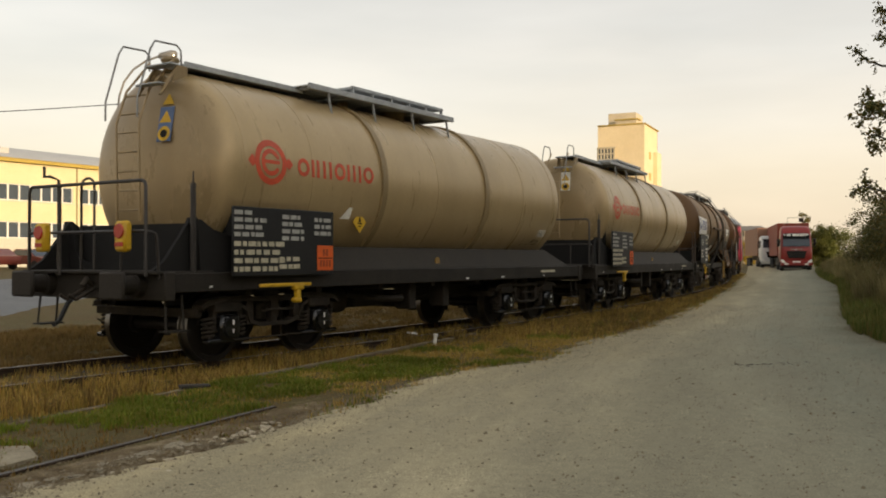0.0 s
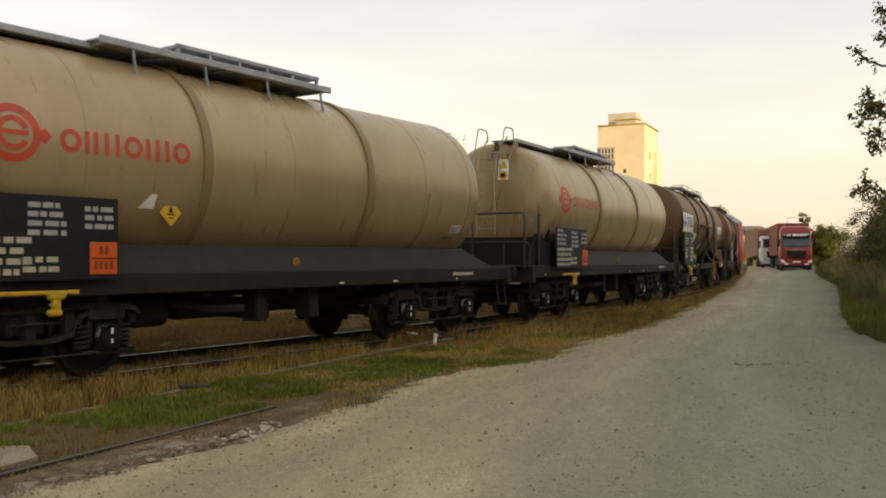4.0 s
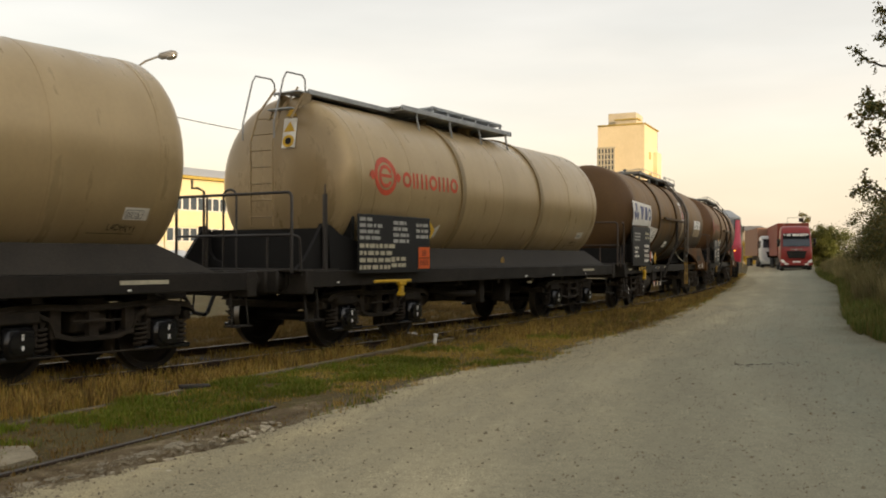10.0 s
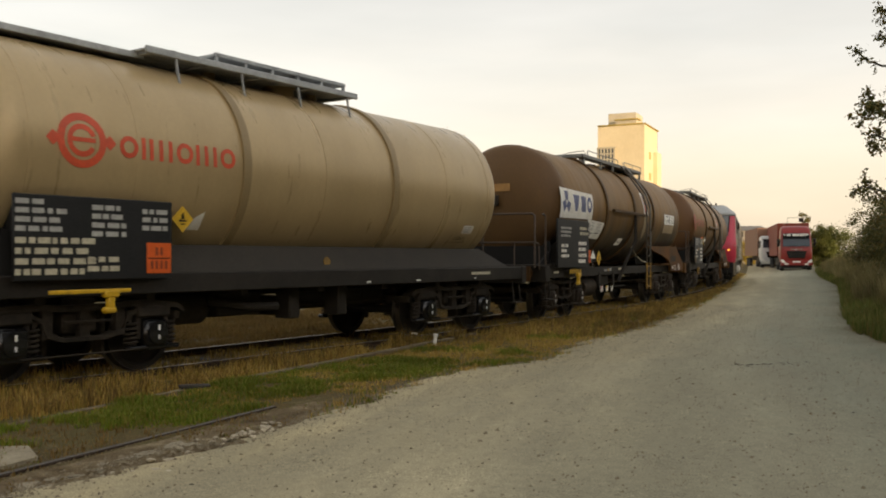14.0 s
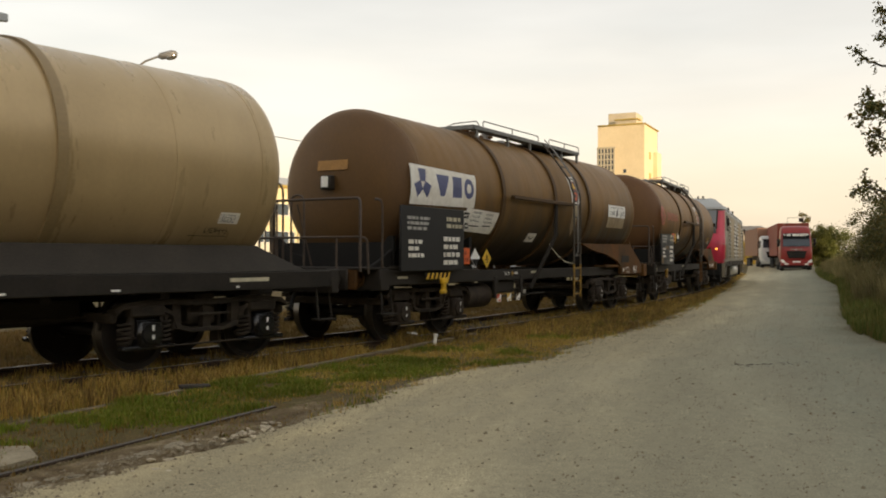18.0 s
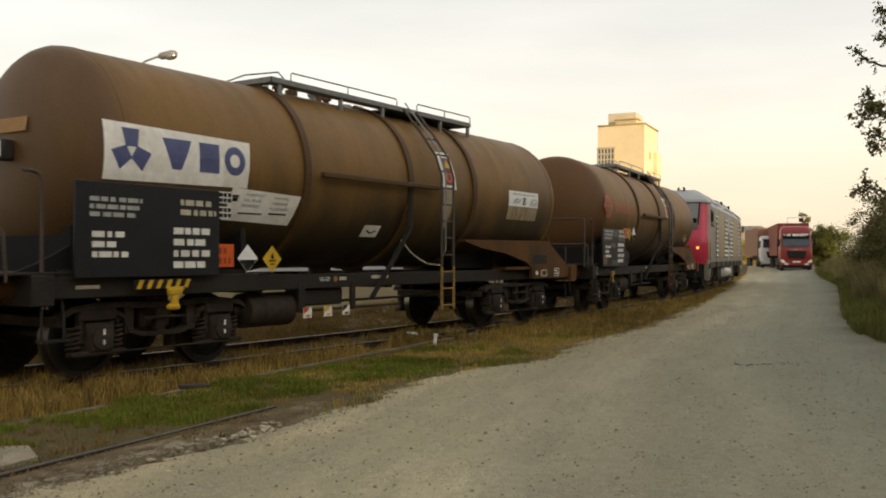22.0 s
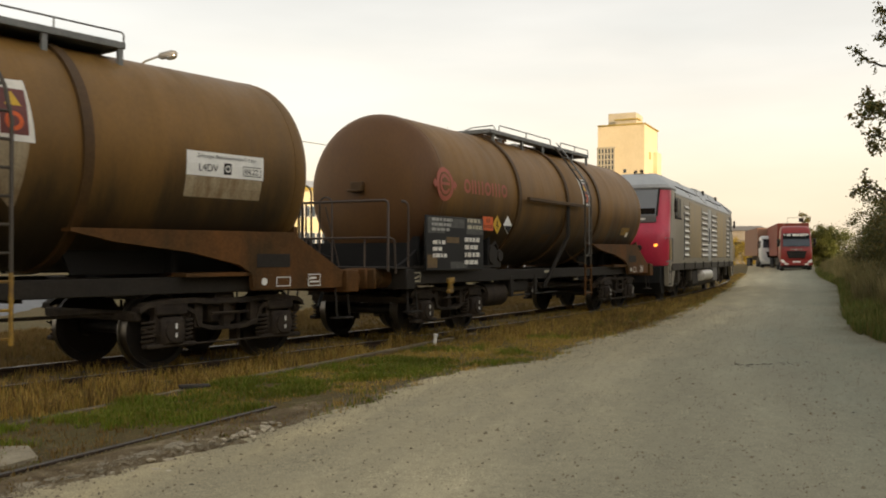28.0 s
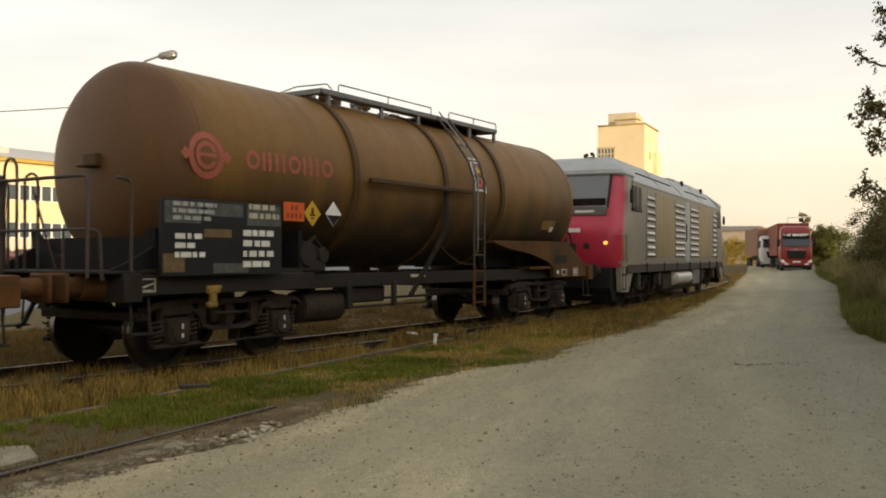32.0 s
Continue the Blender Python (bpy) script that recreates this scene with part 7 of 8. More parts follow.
def lorry(name, label, at, paint, tarp, roof):
    """Cab-over tractor and box trailer; the cab faces -y."""
    T = thing(name, label, "lorry", at=at)
    # cab in level slices with rounded front corners
    rows = [(0.70, -0.10, 1.20), (1.10, -0.16, 1.23), (1.80, -0.13, 1.23), (2.05, -0.06, 1.22), (2.75, 0.14, 1.17), (2.95, 0.20, 1.15)]
    if roof:
        rows += [(3.15, 0.26, 1.16), (3.42, 0.42, 1.13), (3.60, 0.68, 1.05), (3.70, 1.05, 0.92)]
    else:
        rows += [(3.08, 0.34, 1.08), (3.14, 0.60, 0.98)]
    m = Mesh()
    vs, fs, n = [], [], 6
    for z, fore, w in rows:
        r = 0.26
        line = [(-w, 2.1)] + [(-w + r - r * math.cos(a), fore + r - r * math.sin(a)) for a in (math.pi / 2 * k / n for k in range(n + 1))]
        line += [(-u, q) for u, q in reversed(line)]
        vs += [(u, q, z) for u, q in line]
    k = len(vs) // len(rows)
    for a in range(len(rows) - 1):
        fs += [(a * k + q, a * k + (q + 1) % k, (a + 1) * k + (q + 1) % k, (a + 1) * k + q) for q in range(k)]
    fs += [tuple(range(k)), tuple((len(rows) - 1) * k + q for q in range(k))]
    part("cab", m.add(vs, fs), paint, T)
    if roof:
        nb = part("name_board", Mesh().box(-1.02, 1.02, 0.10, 0.24, 2.80, 3.06, 0.03), M_CAP, T)
        q = Mesh()
        for a, b in ((-0.70, -0.60), (-0.54, -0.44), (-0.30, 0.00), (0.06, 0.24), (0.30, 0.46), (0.50, 0.64), (0.70, 0.80)):
            q.box(a, b, 0.07, 0.10, 2.84, 3.03)
        part("board_marks", q, M_WHITE, nb)
        rk = part("roof_rack", Mesh().tube([(-0.55, 1.6, 3.72), (-0.55, 1.6, 4.42), (0.75, 1.6, 4.42), (0.75, 1.6, 3.72)], 0.02, 6), M_FRAME, T)
        part("rack_lamp", Mesh().box(0.35, 0.72, 1.55, 1.65, 4.06, 4.36, 0.03), M_FRAME, rk)
    ws = Mesh().add([(-1.06, -0.14, 1.98), (1.06, -0.14, 1.98), (1.02, 0.10, 2.74), (-1.02, 0.10, 2.74), (-1.06, -0.02, 1.98), (1.06, -0.02, 1.98), (1.02, 0.22, 2.74), (-1.02, 0.22, 2.74)],
                    [(0, 1, 2, 3), (4, 5, 6, 7), (0, 1, 5, 4), (1, 2, 6, 5), (2, 3, 7, 6), (3, 0, 4, 7)])
    part("windscreen", ws, M_GLASS, T)
    part("wiper", Mesh().tube([(-0.5, -0.17, 1.98), (0.1, -0.13, 2.12)], 0.014, 5).tube([(0.3, -0.17, 1.98), (0.85, -0.13, 2.12)], 0.014, 5), M_CAP, T)
    part("sun_visor", Mesh().box(-1.1, 1.1, -0.14, 0.14, 2.73, 2.80, 0.02), M_CAP, T)
    part("grille", Mesh().prism([(-0.78, 1.62), (0.78, 1.62), (0.62, 1.02), (-0.62, 1.02)], -0.24, -0.12), M_CAP, T)
    for k in range(4):
        part("grille_slat", Mesh().box(-0.68, 0.68, -0.262, -0.242, 1.12 + 0.13 * k, 1.16 + 0.13 * k, 0.006), M_FRAME, T)
    q = Mesh()
    for a in range(6):
        q.box(-0.48 + 0.16 * a, -0.37 + 0.16 * a, -0.205, -0.17, 1.70, 1.79)
    part("front_marks", q, M_CHROME, T)
    part("bumper", Mesh().box(-1.24, 1.24, -0.26, 0.05, 0.40, 0.80, 0.06), paint, T)
    part("lower_bumper", Mesh().box(-1.16, 1.16, -0.22, 0.0, 0.20, 0.40, 0.04), M_CAP, T)
    part("number_plate", Mesh().box(-0.3, 0.3, -0.272, -0.262, 0.66, 0.78), M_WHITE, T, "plain pale registration plate")
    for s in (-1, 1):
        part("headlight", Mesh().prism([(s * 0.80, 0.62), (s * 1.18, 0.66), (s * 1.20, 0.90), (s * 1.06, 0.92)], -0.30, -0.24), M_WHITE, T)
        part("fog_lamp", Mesh().box(s * 0.62, s * 0.95, -0.285, -0.25, 0.46, 0.58, 0.015), M_WHITE_DIRTY, T)
        part("mirror", Mesh().box(s * 1.32, s * 1.50, -0.10, 0.02, 1.95, 2.62, 0.03).tube([(s * 1.2, 0.1, 2.5), (s * 1.4, 0.0, 2.5)], 0.02, 6), M_CAP, T)
        part("side_window", Mesh().box(s * 1.195, s * 1.232, 0.35, 1.25, 2.02, 2.66, 0.005), M_GLASS, T)
        part("fender", Mesh().lathe([(-0.10, 0.56), (0.14, 0.56), (0.14, 0.62), (-0.10, 0.62)], "x", (s * 1.06, 0.9, 0.51), 20, caps=False), M_FRAME, T)
        part("marker_lamp", Mesh().box(s * 0.82, s * 0.98, 0.05, 0.12, 2.92, 2.98, 0.01), M_WHITE, T)
    part("side_skirt", Mesh().box(-1.24, -1.20, 1.5, 3.4, 0.45, 1.05, 0.01).box(1.20, 1.24, 1.5, 3.4, 0.45, 1.05, 0.01), M_FRAME, T)
    part("trailer_box", Mesh().box(-1.27, 1.27, 2.7, 15.0, 1.2, 4.0, 0.03), tarp, T)
    part("chassis", Mesh().box(-0.5, 0.5, 0.6, 15.0, 0.75, 1.2, 0.02), M_FRAME, T)
    for k in range(8):
        part("tarp_post", Mesh().box(-1.262, -1.25, 3.0 + 1.65 * k, 3.08 + 1.65 * k, 1.25, 3.9), M_TARP, T)
    wm = Mesh().lathe([(-0.15, 0.28), (-0.14, 0.48), (-0.10, 0.51), (0.10, 0.51), (0.14, 0.48), (0.15, 0.28)], "x", (0, 0, 0), 24).data("wheel", M_TYRE)
    for y in (0.9, 4.3, 11.0, 12.3, 13.6):
        for s in (-1, 1):
            part("wheel", wm, M_TYRE, T, at=Matrix.Translation((s * 1.05, y, 0.51)))
    return T


lorry("red_lorry", "red high-roofed lorry parked on the road's edge", pose(29.15, 74.6, 0.28, 0, 0, -16.0), M_TRUCK, M_TARP, True)
lorry("white_lorry", "white lorry with a faded orange box body", pose(31.9, 87.0, 0.30, 0, 0, -13.0), M_TRUCKW, M_TARP2, False)

# ---- street lamp and wire ----
M_POLE = mat("grey_lamp_post", (0.24, 0.23, 0.21), 0.55, 0.5, 0.2, 3, 30, 0.05)


def street_lamp():
    x, y = -10.45, 29.0
    S = thing("street_lamp", "tall grey street lamp with a curved arm", "street lamp", at=Matrix.Translation((x, y, 0.15)))
    part("post", Mesh().tube([(0, 0, -0.3), (0, 0, 3), (0, 0, 5.9)], [0.075, 0.06, 0.045], 10), M_POLE, S)
    part("arm", Mesh().tube([(0, 0, 5.9), (0.05, 0, 6.4), (0.2, 0, 6.85), (0.5, 0, 7.25), (0.9, 0, 7.52), (1.35, 0, 7.68)], 0.035, 8), M_POLE, S)
    h = part("lamp_head", Mesh().lathe([(0, 0.05), (0.08, 0.11), (0.45, 0.14), (0.58, 0.10), (0.62, 0.03)], "x", (0, 0, 0), 16), M_POLE, S, at=Matrix.Translation((1.3, 0, 7.66)) @ Matrix.Rotation(radians(-9), 4, "Y"))
    part("lamp_glass", Mesh().lathe([(0.22, 0.03), (0.28, 0.11), (0.42, 0.125), (0.54, 0.10), (0.60, 0.03)], "x", (0, 0, -0.05), 16), M_CHROME, h)
    part("bracket", Mesh().tube([(0, 0, 5.85), (0.15, 0, 5.80)], 0.03, 6), M_POLE, S)


street_lamp()


def wire(a, b, sag, name="overhead_wire"):
    pts = []
    for k in range(25):
        t = k / 24
        p = Vector(a).lerp(Vector(b), t)
        p.z -= sag * 4 * t * (1 - t)
        pts.append(p)
    solid(name, Mesh().tube(pts, 0.016, 5), M_HOSE, "thin black overhead wire", "wire")


wire((-10.45, 29.0, 6.28), (-40, 40, 8.0), 0.45)
wire((-10.35, 29.0, 6.26), (6, 60, 8.0), 0.7)
# ---- plants ----
M_LEAF = leaf_mat("autumn_leaves", [(0.055, 0.067, 0.021), (0.091, 0.098, 0.028), (0.146, 0.121, 0.034), (0.195, 0.121, 0.034)])
M_LEAF_OLIVE = leaf_mat("olive_leaves", [(0.065, 0.084, 0.018), (0.115, 0.128, 0.027), (0.173, 0.163, 0.036)])
M_LEAF_MIX = leaf_mat("mixed_autumn_leaves", [(0.06, 0.07, 0.02), (0.11, 0.10, 0.026), (0.17, 0.12, 0.035)])
M_LEAF_GOLD = leaf_mat("golden_leaves", [(0.20, 0.14, 0.02), (0.32, 0.22, 0.03), (0.26, 0.20, 0.04)])
M_BARK = mat("grey_bark", (0.085, 0.068, 0.052), 0.9, 0, 0.35, 5, 30, 0.4)
M_DRY = leaf_mat("dry_grass", [(0.294, 0.171, 0.040), (0.458, 0.277, 0.066), (0.601, 0.396, 0.108), (0.349, 0.240, 0.051), (0.229, 0.204, 0.040)], 0.8, 0.3)
M_GREEN = leaf_mat("green_grass", [(0.090, 0.127, 0.011), (0.142, 0.188, 0.015), (0.194, 0.218, 0.023), (0.265, 0.188, 0.045)], 0.7, 0.3)
M_VERGE = leaf_mat("verge_grass", [(0.065, 0.097, 0.017), (0.101, 0.129, 0.024), (0.165, 0.149, 0.038), (0.200, 0.149, 0.048)], 0.7, 0.3)
M_DULL = leaf_mat("dull_grass", [(0.123, 0.079, 0.027), (0.196, 0.116, 0.037), (0.259, 0.158, 0.053), (0.133, 0.106, 0.027)], 0.8, 0.3)
M_TALL = leaf_mat("tall_dry_weeds", [(0.128, 0.104, 0.041), (0.200, 0.153, 0.063), (0.272, 0.219, 0.095), (0.104, 0.116, 0.036)], 0.8, 0.25)


def leaves(rnd, centres, n, size, spread):
    """Small folded leaves round the twig ends."""
    vs, fs = [], []
    for _ in range(n):
        c = rnd.choice(centres)
        p = c + Vector((rnd.gauss(0, spread), rnd.gauss(0, spread), rnd.gauss(0, spread * 0.8)))
        a = Vector((rnd.uniform(-1, 1), rnd.uniform(-1, 1), rnd.uniform(-1, 0.6))).normalized()
        b = a.orthogonal().normalized()
        b = (b * math.cos(1) + a.cross(b) * rnd.uniform(-1, 1)).normalized()
        s = size * rnd.uniform(0.6, 1.3)
        o = len(vs)
        vs += [p, p + a * s * 0.5 + b * s * 0.32, p + a * s, p + a * s * 0.5 - b * s * 0.32]
        fs += [(o, o + 1, o + 2), (o, o + 2, o + 3)]
    return vs, fs


def tree(x, y, h, spread, seed, label, leafm, n_leaf, leaf=0.09, trunk=0.16, clear=0.3, name="tree", limbs=9, group="", fuzz=0.22, lean=0.0, boughs=()):
    """Tapered trunk, limbs with twigs, and a crown of many small leaves with gaps."""
    rnd = random.Random(seed)
    z0 = float(rise(x, y)[0])
    T = thing(name, label, "tree" if name == "tree" else "shrub", at=Matrix.Translation((x, y, z0)), group=group)
    m = Mesh()
    top = Vector((lean, rnd.uniform(-0.2, 0.2), h * 0.93))
    trunk_pts = [Vector((0, 0, -0.2)), Vector((rnd.uniform(-0.1, 0.1), rnd.uniform(-0.1, 0.1), h * 0.3)), Vector((lean * 0.5 + rnd.uniform(-0.2, 0.2), rnd.uniform(-0.2, 0.2), h * 0.6)), top]
    part("trunk", m.tube(trunk_pts, [trunk, trunk * 0.75, trunk * 0.45, 0.02], 8), M_BARK, T)
    tips = []
    for i in range(limbs):
        t = clear + (1 - clear) * (i + rnd.random() * 0.7) / limbs
        base = trunk_pts[0].lerp(trunk_pts[3], t)
        base = Vector((np.interp(base.z, [p.z for p in trunk_pts], [p.x for p in trunk_pts]), np.interp(base.z, [p.z for p in trunk_pts], [p.y for p in trunk_pts]), base.z))
        a = i * 2.4 + rnd.uniform(-0.5, 0.5)
        reach = spread * (0.55 + 0.45 * math.sin(math.pi * min(1, (t - clear) / (1 - clear) * 0.85 + 0.15))) * rnd.uniform(0.75, 1.1)
        end = base + Vector((math.cos(a) * reach, math.sin(a) * reach, reach * rnd.uniform(0.15, 0.6)))
        mid = base.lerp(end, 0.5) + Vector((0, 0, reach * 0.12))
        part("limb", Mesh().tube([base, mid, end], [trunk * 0.32, trunk * 0.2, 0.01], 5), M_BARK, T)
        for k in range(7):
            f = rnd.uniform(0.35, 1.05)
            q = base.lerp(end, f) + Vector((rnd.gauss(0, spread * 0.16), rnd.gauss(0, spread * 0.16), rnd.gauss(0, spread * 0.15)))
            tips.append(q)
    # drooping boughs: tip, bend, root, and how wide and thick their leaves stand
    hang = [], []
    for end, mid, root, wide, count in boughs:
        end, mid, root = (Vector(q) - Vector((x, y, z0)) for q in (end, mid, root))
        base = Vector((0, 0, min(h * 0.8, max(h * 0.22, root.z))))
        part("limb", Mesh().tube([base, root, mid, end], [trunk * 0.28, trunk * 0.12, 0.010, 0.004], 5), M_BARK, T)
        ends = []
        for k in range(26):
            f = rnd.uniform(0, 2)
            q = end.lerp(mid, f) if f < 1 else mid.lerp(root, f - 1)
            g = wide * (0.35 + 0.65 * min(1, f))
            tip = q + Vector((rnd.gauss(0, g), rnd.gauss(0, g * 1.5), rnd.gauss(-0.02, g)))
            part("twig", Mesh().tube([q, q.lerp(tip, 0.6) + Vector((0, 0, 0.02)), tip], [0.005, 0.004, 0.002], 4), M_BARK, T) if k % 3 == 0 else None
            ends.append(tip)
        a, b = leaves(rnd, ends, count // 3, 0.058, 0.03)
        o = len(hang[0])
        hang[0].extend(a)
        hang[1].extend(tuple(i + o for i in f) for f in b)
    if boughs:
        part("drooping_leaves", raw("drooping_leaves", hang[0], hang[1], leafm), leafm, T)
    tips.append(top)
    vs, fs = leaves(rnd, tips, n_leaf, leaf, spread * fuzz * 0.6)
    part("crown", raw("crown", vs, fs, leafm), leafm, T)
    return T


tree(9.9, 13.4, 8.0, 2.4, 5, "tall roadside tree with dark drooping autumn leaves, its trunk out of view", M_LEAF, 30000, 0.075, 0.15, 0.22, limbs=30, fuzz=0.05,
     boughs=(((5.93, 13.0, 4.42), (6.10, 13.1, 4.26), (6.42, 13.2, 4.18), 0.045, 380), ((6.25, 13.0, 5.05), (6.4, 13.0, 4.9), (6.7, 13.2, 4.8), 0.09, 700),
             ((6.02, 13.0, 3.40), (6.22, 13.1, 3.62), (6.50, 13.2, 3.45), 0.12, 1700), ((6.14, 13.0, 2.98), (6.24, 13.1, 3.16), (6.5, 13.2, 3.1), 0.085, 900), ((6.16, 13.2, 3.80), (6.28, 13.2, 3.66), (6.5, 13.3, 3.5), 0.08, 700),
             ((6.38, 13.2, 4.65), (6.48, 13.2, 4.58), (6.7, 13.3, 4.5), 0.06, 400), ((5.98, 13.2, 2.32), (6.12, 13.2, 2.42), (6.5, 13.3, 2.35), 0.06, 500), ((6.18, 13.3, 2.62), (6.24, 13.3, 2.45), (6.6, 13.4, 2.2), 0.06, 400)))
# two unseen trees added to hold skylight off the road's right side
tree(10.6, 7.0, 8.5, 3.4, 15, "tall roadside tree with dark drooping autumn leaves, its trunk out of view", M_LEAF, 22000, 0.16, 0.16, 0.16, limbs=24, fuzz=0.14)
tree(10.8, -1.0, 8.8, 3.8, 16, "tall roadside tree with dark drooping autumn leaves, its trunk out of view", M_LEAF, 22000, 0.16, 0.16, 0.16, limbs=24, fuzz=0.14)
tree(19.0, 37.0, 3.5, 1.9, 6, "dense dark roadside shrub with ragged top", M_LEAF, 26000, 0.085, 0.07, 0.05, "shrub", 22, "roadside shrubs", 0.16)
tree(21.9, 43.5, 3.2, 1.9, 7, "dense dark roadside shrub with ragged top", M_LEAF, 24000, 0.09, 0.07, 0.05, "shrub", 22, "roadside shrubs", 0.16)
tree(16.2, 30.5, 3.8, 1.6, 8, "dense dark roadside shrub with ragged top", M_LEAF, 24000, 0.08, 0.06, 0.05, "shrub", 20, "roadside shrubs", 0.16)
tree(13.3, 25.0, 3.5, 1.3, 17, "dense dark roadside shrub with ragged top", M_LEAF, 22000, 0.07, 0.06, 0.05, "shrub", 20, "roadside shrubs", 0.16)
tree(25.3, 52.0, 2.9, 1.8, 9, "low olive shrub among dry weeds", M_LEAF_MIX, 14000, 0.10, 0.06, 0.05, "shrub", 16, "roadside shrubs", 0.2)
tree(29.6, 62.0, 2.3, 1.6, 19, "low olive shrub among dry weeds", M_LEAF_MIX, 9000, 0.12, 0.06, 0.05, "shrub", 12, "roadside shrubs", 0.22)
tree(34.5, 82.0, 3.7, 1.0, 10, "round olive-yellow bush beyond the lorry", M_LEAF_OLIVE, 16000, 0.13, 0.08, 0.05, "shrub", 20, "", 0.26)
tree(39.3, 92.0, 3.4, 2.0, 11, "round olive-yellow bush beyond the lorry", M_LEAF_OLIVE, 9000, 0.18, 0.08, 0.06, "shrub", 14, "", 0.34)
tree(44.9, 112.0, 6.7, 0.8, 12, "slender tree showing above the lorries", M_LEAF, 1500, 0.2, 0.10, 0.3, limbs=10)
tree(-0.4, 62.0, 9.6, 2.3, 13, "thin half-bare tree behind the railway", M_LEAF, 900, 0.13, 0.12, 0.35, limbs=14)
for k, (x, y) in enumerate(((35.2, 112), (37.4, 113), (39.8, 113))):
    tree(x, y, 2.9, 1.5, 30 + k, "golden autumn bush before the warehouse", M_LEAF_GOLD, 2500, 0.18, 0.06, 0.05, "shrub", 10, "golden bushes", 0.32)
# tall unseen trees added behind the camera, keeping low sun off road and train
for k, (x, y) in enumerate(((11, -24), (17, -18), (23, -11), (29, -4), (35, 4), (41, 12), (47, 20), (53, 29), (59, 39))):
    tree(x, y, 9.6 + ((k + 1) * 7 % 4) * 0.3, 5.0, 61 + k, "tall leafy tree added out of view to block the sun", M_LEAF, 9500, 1.25, 0.28, 0.06, limbs=26, group="lane trees", fuzz=0.24)


def road_left(y):
    return np.interp(y, [p[1] for p in ROAD_L], [p[0] for p in ROAD_L])


def road_right(y):
    return np.interp(y, [p[1] for p in ROAD_R], [p[0] for p in ROAD_R])


def side_of(line, x, y):
    return x - np.interp(y, [p[1] for p in line], [p[0] for p in line])


def blades(pts, rnd, h0, h1, w0, lean=0.5, tuft=3):
    """Tufts of narrow bent blades standing at plan points (x, y, z, scale)."""
    vs, fs = [], []
    for x, y, z, sc in pts:
        for _ in range(tuft):
            a = rnd.uniform(0, 6.283)
            h = rnd.uniform(h0, h1) * sc
            w = w0 * rnd.uniform(0.6, 1.4)
            bx, by = math.cos(a), math.sin(a)
            px, py = x + rnd.gauss(0, 0.03), y + rnd.gauss(0, 0.03)
            l = h * rnd.uniform(0.1, lean)
            o = len(vs)
            vs += [(px - by * w, py + bx * w, z - 0.02), (px + by * w, py - bx * w, z - 0.02), (px + bx * l * 0.45 - by * w * 0.7, py + by * l * 0.45 + bx * w * 0.7, z + h * 0.6), (px + bx * l * 0.45 + by * w * 0.7, py + by * l * 0.45 - bx * w * 0.7, z + h * 0.6), (px + bx * l, py + by * l, z + h)]
            fs += [(o, o + 1, o + 3, o + 2), (o + 2, o + 3, o + 4)]
    return vs, fs


